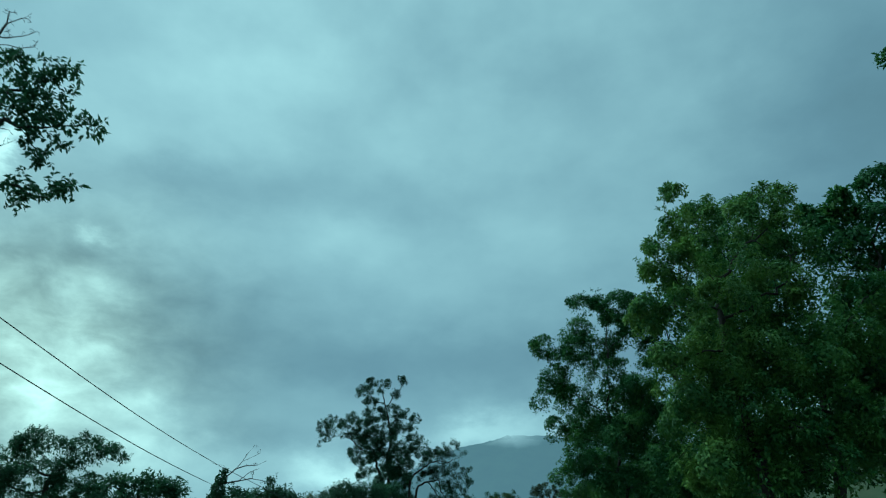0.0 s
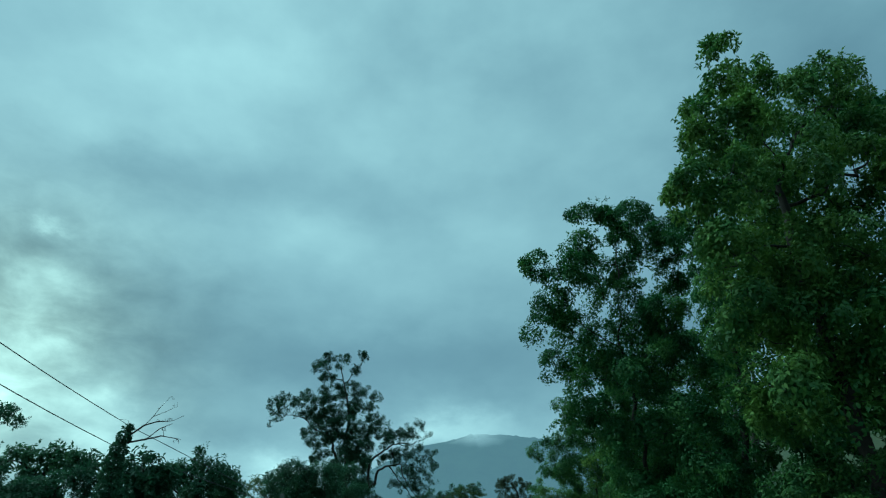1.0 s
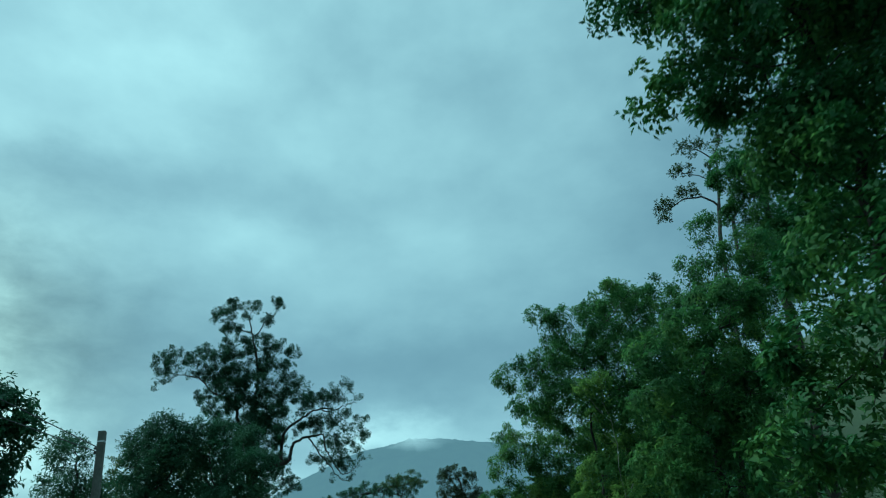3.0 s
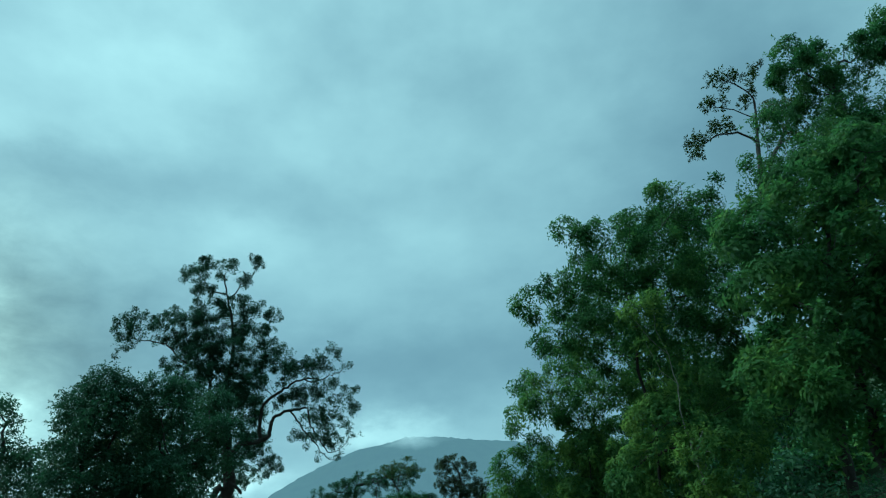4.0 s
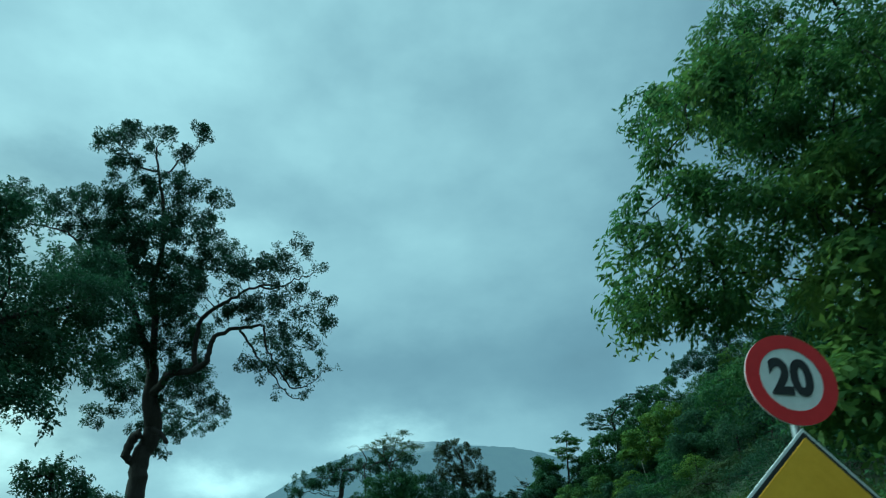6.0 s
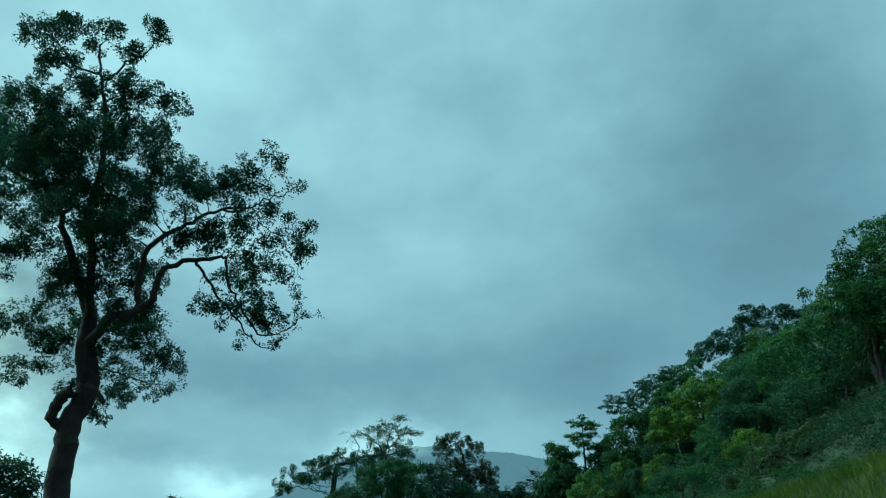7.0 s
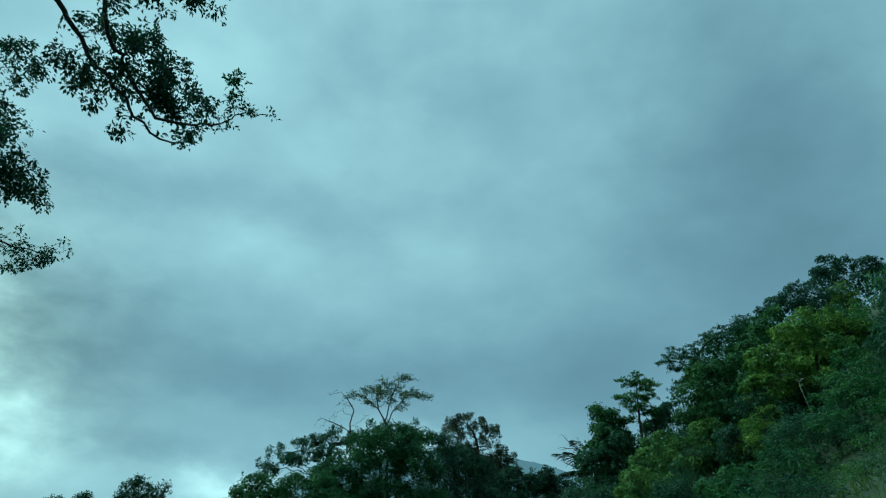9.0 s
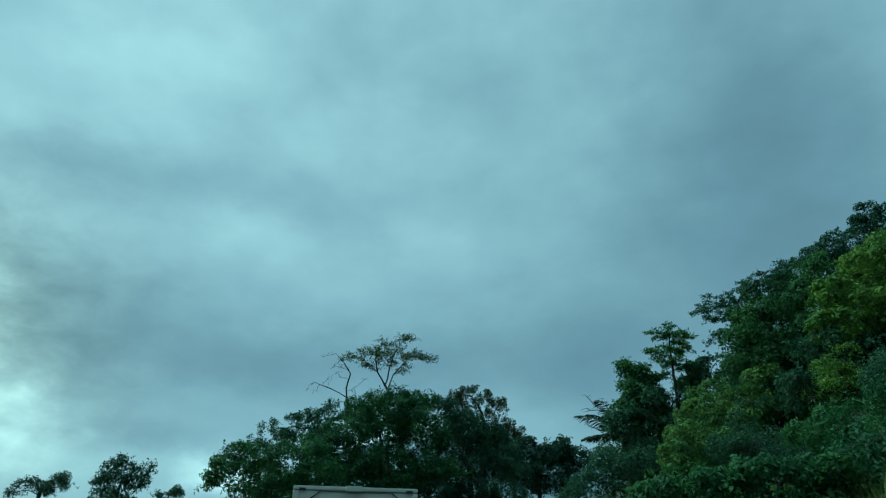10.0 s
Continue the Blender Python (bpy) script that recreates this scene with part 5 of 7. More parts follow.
tree("slender_tree", "slender tall tree with pale bare stem and sparse top", "tree", (22.4, 53.4),
     [[(22.6, 53.2, 13.0), (22.9, 53.1, 18.0), (23.1, 53.0, 21.3), (23.67, 53.0, 24.05), (24.21, 53.0, 26.66), (24.45, 53.0, 28.6), (24.97, 53.0, 29.9)],
      [(23.67, 53.0, 24.2), (22.6, 53.0, 24.7), (21.2, 53.0, 24.4), (20.2, 53.0, 23.6), (19.6, 53.0, 22.9)],
      [(24.0, 53.0, 25.8), (22.8, 53.0, 26.4), (21.7, 53.0, 26.5)], [(24.3, 53.0, 27.6), (23.4, 53.0, 28.4), (22.5, 53.0, 28.7)]],
     [(22.7, 53.0, 28.7, 1.15, 0.5), (24.9, 53.0, 29.6, 0.4, 0.7), (21.7, 53.0, 26.6, 1.02, 0.4), (23.0, 53.0, 26.2, 0.7, 0.35),
      (21.5, 53.0, 25.1, 0.77, 0.4), (20.0, 53.0, 23.9, 0.84, 0.5), (19.6, 53.0, 22.9, 0.44, 0.41), (23.9, 53.0, 27.4, 0.5, 0.4)],
     3000, (0.19, 0.07), 0.12, 49, LEAF_OLIVE, BARK, targets=150, step=0.36, reach=0.28, deep=0.9, tip=0.012, droop=0.15, clumped=0.15)

tree("slender_tree", "thin tree with flat sparse leaf layers on the slope", "tree", (26.3, 56.4),
     [[(26.2, 56.2, 16.0), (26.2, 56.1, 22.0), (26.5, 56.0, 25.1), (27.5, 56.0, 26.4), (28.6, 56.0, 28.2), (28.9, 56.0, 29.5)]],
     [(28.3, 56.0, 29.5, 1.09, 0.4), (29.6, 56.0, 30.1, 0.93, 0.35), (28.2, 56.0, 27.9, 0.99, 0.35), (29.0, 56.0, 27.4, 0.90, 0.3), (27.4, 56.0, 28.7, 0.54, 0.35)],
     2200, (0.2, 0.075), 0.12, 50, LEAF_OLIVE, BARK, targets=90, step=0.4, reach=0.35, tip=0.014)
crown_tree("roadside_tree", "tall thick green tree standing behind the verge", (10.9, 30.4), 0.8, [
    (11.5, 28.0, 18.2, 1.16, 1.08), (13.3, 28.0, 18.3, 1.27, 1.40), (10.4, 28.0, 17.1, 0.70, 0.73), (12.0, 28.0, 16.9, 1.21, 1.17),
    (13.0, 29.5, 17.2, 1.6, 1.5), (14.9, 29.5, 17.6, 1.6, 1.6), (11.4, 28.7, 12.4, 1.4, 1.4), (13.1, 28.7, 13.0, 1.4, 1.4),
    (10.6, 29.5, 14.3, 1.37, 1.76), (13.1, 29.5, 15.5, 1.63, 1.84), (14.5, 29.5, 14.3, 1.45, 1.98), (11.0, 29.5, 11.9, 1.45, 1.52),
    (12.7, 29.5, 11.3, 1.45, 1.71), (9.7, 29.5, 9.4, 1.12, 1.28), (11.2, 29.5, 8.7, 1.50, 1.35), (9.6, 29.5, 7.0, 1.17, 1.04)] + [
    (11.2, 29.5, 6.6, 1.26, 1.17), (9.7, 29.5, 5.2, 1.30, 0.99), (8.4, 29.5, 5.2, 0.84, 0.84), (10.7, 29.5, 4.6, 1.17, 0.99),
    (15.6, 29.6, 17.0, 0.9, 1.0), (15.0, 29.6, 18.2, 0.8, 0.7), (8.6, 29.5, 3.9, 1.20, 0.88), (9.9, 29.5, 3.3, 1.20, 0.80), (7.7, 29.5, 3.3, 0.88, 0.60)],
    44000, (0.175, 0.08), 0.12, 52, LEAF_DEEP, targets=900, step=0.4, reach=0.29, deep=1.1, lump=0.74)
crown_tree("roadside_tree", "deep-green tree filling the verge behind others", (13.4, 30.2), 0.8, [
    (14.4, 29.5, 10.9, 1.53, 2.16), (12.8, 29.5, 6.9, 1.26, 1.56), (11.9, 29.5, 3.9, 1.17, 1.10), (14.6, 29.8, 7.4, 1.5, 1.6), (16.0, 30.0, 12.5, 1.5, 2.0), (14.0, 29.6, 4.6, 1.4, 1.2)],
    20000, (0.19, 0.09), 0.14, 53, LEAF_DEEP, targets=360, step=0.42, reach=0.30, lump=0.74)
crown_tree("roadside_tree", "bright green leafy tree by the verge", (9.8, 35.6), 0.8, [
    (9.2, 35.0, 7.8, 0.85, 0.68), (8.1, 35.0, 6.8, 0.76, 0.64), (10.7, 35.0, 8.4, 1.26, 1.08), (10.0, 35.0, 6.6, 1.36, 1.02),
    (8.4, 35.0, 5.7, 1.19, 0.80), (9.9, 35.0, 5.1, 1.44, 0.90), (8.2, 35.0, 4.3, 1.28, 0.70), (11.2, 35.0, 6.0, 1.02, 0.96), (9.6, 35.0, 3.6, 1.5, 0.8)],
    28000, (0.14, 0.06), 0.1, 54, LEAF_THIN, targets=520, step=0.36, reach=0.26, lump=0.74)

tree("sapling", "thin sapling with a pale bare stem before the trees", "tree", (9.9, 41.2),
     [[(9.7, 41.2, 3.5), (9.45, 41.2, 5.3), (9.5, 41.2, 6.2), (9.42, 41.2, 7.0), (9.2, 41.2, 7.7), (9.25, 41.2, 8.2)], [(9.42, 41.2, 7.0), (9.0, 41.2, 7.4), (8.7, 41.2, 7.9)], [(9.5, 41.2, 6.2), (9.15, 41.2, 6.5), (8.9, 41.1, 7.0)]],
     [(9.2, 41.2, 8.4, 0.4, 0.3), (8.6, 41.2, 8.1, 0.4, 0.3), (8.8, 41.1, 7.2, 0.3, 0.2), (9.75, 41.0, 3.3, 0.9, 0.7), (9.55, 41.0, 4.4, 0.7, 0.6)],
     5000, (0.14, 0.05), 0.045, 58, LEAF_THIN, BARK_PALE, targets=90, step=0.25, reach=0.25, tip=0.008, clumped=0.85)

# ---------------- trees ahead of the bend ----------------
tree("feathery_tree", "sparse feathery tree with forked limbs above thicket", "tree", (7.6, 101.4),
     [[(7.5, 101.2, 9.0), (7.37, 101.0, 12.80), (7.30, 101.0, 13.44), (6.70, 101.0, 14.45), (5.85, 101.0, 15.11), (4.96, 101.0, 15.49)],
      [(7.30, 101.0, 13.44), (7.62, 101.0, 14.37), (8.37, 101.0, 15.29), (9.30, 101.0, 15.75)],
      [(7.26, 101.0, 13.74), (7.35, 101.0, 14.70), (7.63, 101.0, 15.63), (8.33, 101.0, 16.89)],
      [(6.70, 101.0, 14.45), (6.51, 101.0, 15.25), (6.66, 101.0, 16.02)],
      [(7.62, 101.0, 14.37), (8.18, 101.0, 14.66)]],
     [(4.9, 100.4, 15.0, 0.44, 0.13), (5.6, 101.0, 15.6, 0.55, 0.17), (6.5, 101.6, 16.0, 0.63, 0.18), (7.3, 100.7, 16.1, 0.51, 0.17), (8.3, 101.3, 16.8, 0.63, 0.14),
    (8.8, 100.4, 16.3, 0.38, 0.11), (7.7, 101.0, 15.8, 0.71, 0.17), (8.7, 101.6, 15.9, 0.64, 0.16), (9.2, 100.7, 15.3, 0.55, 0.13), (9.9, 101.3, 15.6, 0.33, 0.09),
    (8.0, 100.4, 15.0, 0.54, 0.17), (6.5, 101.0, 15.2, 0.63, 0.17), (5.9, 101.6, 15.1, 0.38, 0.13), (7.3, 100.7, 14.8, 0.50, 0.13), (8.1, 101.3, 14.8, 0.40, 0.13),
    (7.1, 100.4, 15.2, 0.50, 0.17), (7.0, 101.0, 14.2, 0.25, 0.13)],
     5400, (0.13, 0.045), 0.08, 61, LEAF_OLIVE, BARK, targets=260, step=0.3, reach=0.34, deep=1.8, tip=0.012, droop=0.02, clumped=0.0, level=0.25)
tree("bare_tree", "leafless grey tree standing out of green thicket", "dead tree", (5.2, 101.5),
     [[(5.2, 101.3, 9.0), (5.04, 101.0, 12.5), (4.90, 101.0, 13.4), (5.10, 101.0, 14.3), (4.62, 101.0, 15.0), (4.15, 101.0, 15.5)],
      [(4.93, 101.0, 12.9), (4.14, 101.0, 13.3), (3.00, 101.0, 13.7)], [(5.00, 101.0, 13.2), (5.57, 101.0, 13.6), (6.07, 101.0, 14.1)]],
     [(3.6, 101.0, 15.30, 0.5, 0.15), (2.9, 101.0, 13.30, 0.45, 0.35), (6.0, 101.0, 14.10, 0.3, 0.3), (4.3, 101.0, 14.40, 0.6, 0.4)],
     0, (0.1, 0.05), 0.06, 62, LEAF_DARK, BARK, targets=120, step=0.2, tip=0.009, wander=0.5)
crown_tree("knoll_tree", "tall rusty-green tree with clumped crown on knoll", (18.8, 131.5), 0.9, [
    (17.6, 131.0, 22.40, 1.62, 0.92), (18.9, 131.0, 21.50, 1.29, 0.97), (16.7, 131.0, 21.10, 1.59, 0.97), (20.8, 131.0, 21.10, 1.45, 0.97),
    (18.9, 131.0, 19.60, 2.19, 1.25), (21.7, 131.0, 18.80, 1.27, 1.09), (22.6, 131.0, 17.60, 1.11, 0.92), (17.0, 131.0, 18.90, 1.91, 1.40), (20.1, 131.0, 17.80, 2.50, 1.23)],
    17000, (0.23, 0.11), 0.34, 63, LEAF_RUST, targets=900, step=0.42, reach=0.42, tip=0.015, tuft=0.85, bunch=0.3, clumped=0.2)
crown_tree("knoll_tree", "wide dark tree with clumped branches on knoll", (1.8, 127.5), 0.9, [
    (3.3, 127.0, 19.00, 1.26, 0.71), (4.7, 127.0, 18.80, 1.40, 0.86), (1.9, 127.0, 18.40, 0.69, 0.57), (0.6, 127.0, 17.80, 0.95, 0.70),
    (-1.4, 127.0, 17.20, 0.76, 0.61), (-2.2, 127.0, 16.00, 1.35, 0.54), (-0.1, 127.0, 16.60, 1.35, 0.67), (2.6, 127.0, 17.30, 1.65, 0.83), (1.4, 127.0, 18.50, 0.50, 0.42),
    (8.2, 127.5, 19.90, 1.6, 0.9), (11.5, 128.0, 20.30, 1.5, 0.9), (6.4, 127.0, 18.50, 1.5, 0.9), (10.0, 127.5, 18.60, 1.7, 0.9)],
    15000, (0.23, 0.11), 0.32, 64, LEAF_DARK, targets=900, step=0.42, reach=0.42, tip=0.015, tuft=0.85, bunch=0.3, clumped=0.2)
crown_tree("thicket", "dense green mound of creepers and small trees", (7.2, 99.9), 0.9, [
    (7.6, 99.5, 12.50, 1.36, 0.44), (6.0, 99.5, 12.10, 1.19, 0.51), (9.0, 99.5, 12.40, 1.19, 0.51), (8.0, 99.5, 11.80, 1.48, 0.66),
    (5.7, 99.5, 11.30, 0.99, 0.68), (6.7, 99.5, 11.20, 1.64, 0.68), (9.0, 99.5, 11.10, 1.69, 0.82), (5.1, 99.5, 10.50, 1.43, 0.82),
    (6.8, 99.5, 10.10, 1.75, 0.95), (9.0, 99.5, 10.20, 1.81, 0.95), (3.6, 99.5, 9.70, 1.27, 0.77), (4.6, 99.5, 9.50, 1.43, 0.92),
    (7.1, 99.5, 8.80, 1.97, 0.92), (9.4, 99.5, 8.70, 1.97, 0.95), (5.6, 99.5, 8.50, 1.69, 0.92), (7.8, 99.5, 7.60, 1.91, 0.89), (6.5, 99.5, 6.20, 2.6, 1.3)],
    52000, (0.15, 0.075), 0.18, 65, LEAF_DEEP, targets=800, step=0.42, reach=0.45, lump=0.6)
crown_tree("thicket", "dark green thicket sloping down from knoll", (12.2, 101.5), 0.9, [
    (10.8, 101.0, 12.1, 1.26, 0.87), (12.0, 101.0, 11.3, 1.22, 1.05), (11.3, 101.0, 10.6, 1.69, 1.02), (12.5, 101.0, 10.1, 1.40, 1.02),
    (13.7, 101.0, 10.3, 1.08, 0.85), (13.4, 101.0, 11.0, 0.90, 0.68), (12.5, 101.0, 9.4, 1.69, 0.98), (10.9, 101.0, 8.3, 2.03, 0.92), (13.8, 101.0, 9.0, 1.57, 0.98), (12.2, 101.0, 6.8, 2.4, 1.3),
    (9.8, 98.8, 7.4, 0.89, 0.62), (12.8, 99.6, 7.6, 0.93, 0.64), (11.4, 100.4, 7.3, 1.24, 0.70), (13.9, 99.2, 7.3, 1.05, 0.57), (8.6, 100.0, 7.2, 0.90, 0.63)],
    34000, (0.16, 0.075), 0.16, 70, LEAF_DARK, targets=420, step=0.42, reach=0.45, lump=0.6)
crown_tree("thicket", "low dark green thicket at the bend", (1.6, 97.4), 0.9, [
    (0.0, 97.0, 8.8, 0.79, 0.44), (0.9, 97.0, 8.6, 0.83, 0.57), (-0.6, 97.0, 8.2, 0.69, 0.48), (-1.2, 97.0, 7.4, 0.53, 0.41),
    (0.1, 97.0, 7.5, 1.10, 0.83), (2.0, 97.0, 8.6, 1.10, 0.71), (3.4, 97.0, 8.9, 1.04, 0.67), (2.1, 97.0, 7.5, 1.43, 0.83),
    (3.8, 97.0, 7.7, 1.43, 0.96), (1.3, 97.0, 7.6, 1.10, 0.83), (1.0, 97.0, 6.0, 1.5, 1.0), (3.4, 97.0, 6.2, 1.8, 1.0), (2.2, 97.0, 4.6, 1.9, 1.1)],
    32000, (0.15, 0.07), 0.13, 66, LEAF_DEEP, targets=560, step=0.36, reach=0.38, lump=0.6)
crown_tree("thicket", "dark undergrowth filling in behind the green mound", (5.6, 104.0), 0.9, [
    (1.0, 103.5, 8.0, 1.4, 0.8), (3.2, 103.5, 8.6, 1.5, 1.1), (5.2, 103.5, 9.4, 1.6, 1.2), (7.4, 103.5, 9.2, 1.6, 1.2), (10.0, 103.5, 8.6, 1.6, 1.1), (6.4, 103.5, 7.4, 2.0, 1.0), (2.2, 103.5, 6.6, 1.8, 1.0)],
    5000, (0.34, 0.17), 0.16, 72, LEAF_DARK, targets=120, step=0.6, reach=0.6)
crown_tree("thicket", "dark thicket in the gap below the mountain", (18.4, 109.6), 0.9, [
    (17.7, 109.0, 12.0, 1.30, 0.83), (16.4, 109.0, 11.3, 1.24, 1.01), (18.9, 109.0, 11.6, 1.06, 0.80), (20.1, 109.0, 12.3, 0.87, 0.62),
    (17.1, 109.0, 10.2, 1.91, 1.17), (19.2, 109.0, 10.2, 1.91, 1.17), (21.1, 109.0, 11.5, 1.30, 0.83)],
    16000, (0.24, 0.10), 0.14, 67, LEAF_DARK, targets=320, step=0.45, reach=0.48, lump=0.6)
crown_tree("creeper_tree", "dark tree smothered in creepers with ragged top", (-14.6, 128.4), 0.9, [
    (-14.2, 128.0, 14.3, 0.70, 0.39), (-15.1, 128.0, 13.6, 1.06, 0.54), (-13.3, 128.0, 13.5, 1.06, 0.44), (-12.3, 128.0, 13.8, 0.70, 0.22),
    (-14.2, 128.0, 12.6, 1.89, 0.70), (-15.5, 128.0, 12.2, 1.03, 0.69), (-12.8, 128.0, 12.4, 1.21, 0.53), (-14.6, 128.0, 10.6, 2.0, 1.5), (-14.6, 128.0, 7.6, 1.9, 1.5)],
    12000, (0.26, 0.10), 0.2, 68, LEAF_DARK, targets=300, step=0.5, reach=0.5)
crown_tree("flat_topped_tree", "flat-topped tree with thin sparse foliage", (-19.4, 125.4), 0.9, [
    (-19.6, 125.0, 11.7, 0.97, 0.29), (-20.7, 125.0, 11.6, 0.73, 0.20), (-18.3, 125.0, 11.6, 0.97, 0.33), (-17.2, 125.0, 11.6, 0.64, 0.24),
    (-21.4, 125.0, 10.9, 0.63, 0.24), (-19.0, 125.0, 11.1, 1.29, 0.24)],
    3600, (0.22, 0.08), 0.16, 69, LEAF_DARK, targets=150, step=0.45, reach=0.4, tip=0.014)
crown_tree("flat_topped_tree", "low sparse tree with a flat thin crown", (-9.2, 125.4), 0.9, [
    (-9.8, 125.0, 11.0, 1.01, 0.30), (-8.6, 125.0, 11.2, 0.66, 0.25), (-9.2, 125.0, 10.2, 1.2, 0.4)],
    2200, (0.22, 0.08), 0.12, 74, LEAF_DARK, targets=90, step=0.4, reach=0.36, tip=0.014)

# ---------------- the wooded hillside ----------------
tree("layered_tree", "dark tree with tiered horizontal branches on hillside", "tree", (20.6, 93.2),
     [[(20.70, 92.8, 9.74), (20.89, 92.8, 11.27), (20.91, 92.8, 12.26), (20.94, 92.8, 13.48), (21.05, 92.8, 14.75)]],
     [(21.1, 92.8, 14.85, 0.35, 0.10), (20.3, 92.8, 14.4, 0.42, 0.11), (21.6, 92.8, 14.2, 0.75, 0.15), (20.9, 92.8, 14.25, 0.55, 0.12), (20.3, 92.8, 13.4, 0.68, 0.15),
      (21.5, 92.8, 13.5, 0.58, 0.15), (20.9, 92.8, 12.9, 0.75, 0.14), (20.3, 92.8, 12.2, 0.45, 0.10), (21.6, 92.8, 12.6, 0.38, 0.12), (21.3, 92.8, 11.9, 0.3, 0.08)],
     7000, (0.12, 0.055), 0.075, 71, LEAF_DEEP, targets=260, step=0.24, reach=0.22, deep=2.0, droop=0.03, clumped=0.05, level=0.25)
crown_tree("creeper_tree", "dark tree smothered in creepers beside the tiered tree", (19.2, 93.7), 0.9, [
    (18.6, 93.2, 12.7, 0.45, 0.32), (19.2, 93.2, 12.3, 0.8, 0.45), (19.8, 93.2, 12.0, 0.5, 0.36), (18.9, 93.2, 11.5, 0.9, 0.5),
    (19.8, 93.2, 11.2, 0.7, 0.45), (19.1, 93.2, 10.5, 1.1, 0.55), (18.2, 93.2, 10.5, 0.5, 0.5)],
    9000, (0.16, 0.07), 0.12, 75, LEAF_DEEP, targets=200, step=0.34, reach=0.3, lump=0.5)
tree("bare_tree", "leafless pale shrub fanning out beside the palm", "dead tree", (19.3, 95.8),
     [[(19.2, 95.6, 8.6), (19.10, 95.5, 9.57), (18.87, 95.5, 10.16), (18.65, 95.5, 10.85), (18.05, 95.5, 11.13), (17.42, 95.5, 11.11)],
      [(18.87, 95.5, 10.16), (18.24, 95.5, 10.93), (17.57, 95.5, 11.52), (17.20, 95.5, 11.91)], [(18.90, 95.5, 10.1), (18.80, 95.5, 11.16), (18.81, 95.5, 11.78)],
      [(19.10, 95.5, 9.57), (18.30, 95.5, 9.74), (17.72, 95.5, 10.12), (17.23, 95.5, 10.30)], [(18.87, 95.5, 10.16), (18.45, 95.5, 10.64), (18.18, 95.5, 11.34), (18.13, 95.5, 11.75)]],
     [(17.3, 95.5, 11.8, 0.3, 0.2), (18.1, 95.5, 11.7, 0.3, 0.3), (18.8, 95.5, 11.7, 0.25, 0.25), (17.2, 95.5, 10.5, 0.3, 0.2), (17.1, 95.5, 11.1, 0.3, 0.2)],
     0, (0.1, 0.05), 0.06, 76, LEAF_DARK, BARK_PALE, targets=60, step=0.2, tip=0.012, wander=0.45)
crown_tree("thicket", "dark bushy trees round the tiered tree", (20.8, 94.0), 0.9, [
    (19.2, 92.8, 10.9, 1.12, 0.72), (20.6, 93.4, 10.6, 0.93, 0.72), (21.9, 93.4, 11.7, 0.87, 0.74), (22.9, 93.4, 12.7, 0.80, 0.77),
    (18.1, 92.8, 9.8, 1.12, 0.69), (19.8, 93.0, 9.4, 1.26, 0.87), (21.8, 93.2, 10.3, 1.15, 0.90), (19.0, 93.2, 8.2, 1.6, 1.0), (22.0, 93.4, 8.6, 1.6, 1.1)],
    17000, (0.22, 0.09), 0.14, 73, LEAF_DARK, targets=330, step=0.4, reach=0.42, lump=0.6)
crown_tree("umbrella_tree", "dark umbrella-shaped tree with flat leaf layers", (26.0, 93.0), 0.9, [
    (22.6, 92.4, 15.6, 0.47, 0.22), (23.6, 92.4, 16.2, 0.87, 0.18), (24.9, 92.4, 16.8, 0.65, 0.14), (24.0, 92.4, 15.7, 0.94, 0.22), (23.0, 92.4, 15.1, 0.47, 0.14),
    (25.0, 92.4, 15.6, 0.65, 0.22), (26.0, 92.4, 17.6, 0.72, 0.18), (27.2, 92.4, 18.1, 0.91, 0.19), (26.6, 92.4, 17.2, 0.96, 0.26), (24.6, 92.4, 14.7, 0.91, 0.35),
    (23.3, 92.4, 14.2, 0.49, 0.24), (28.5, 92.4, 18.7, 0.84, 0.20), (24.0, 92.4, 15.2, 0.77, 0.18)],
    12000, (0.11, 0.045), 0.1, 78, LEAF_DARK, targets=620, step=0.28, reach=0.2, deep=2.2, droop=0.03, clumped=0.0, level=0.18, sway=0.1)
tree("bare_tree", "leafless pale stem standing among the slope trees", "dead tree", (25.22, 79.00),
     [[(25.22, 79.00, 11.50), (25.32, 79.00, 12.36), (25.22, 79.00, 12.87), (25.10, 79.00, 13.42)], [(25.22, 79.00, 12.87), (25.76, 79.00, 13.39)]], [(25.10, 79.00, 13.42, 0.3, 0.3)],
     0, (0.1, 0.05), 0.03, 121, LEAF_DARK, BARK_PALE, targets=14, step=0.22, tip=0.012, wander=0.4)
tree("bare_tree", "thin pale dead stem in the shade of the slope", "dead tree", (21.12, 79.00),
     [[(21.12, 79.00, 8.57), (20.98, 79.00, 9.23), (20.91, 79.00, 9.79)]], [(20.91, 79.00, 9.79, 0.3, 0.3)],
     0, (0.1, 0.05), 0.018, 122, LEAF_DARK, BARK_PALE, targets=14, step=0.22, tip=0.012, wander=0.4)
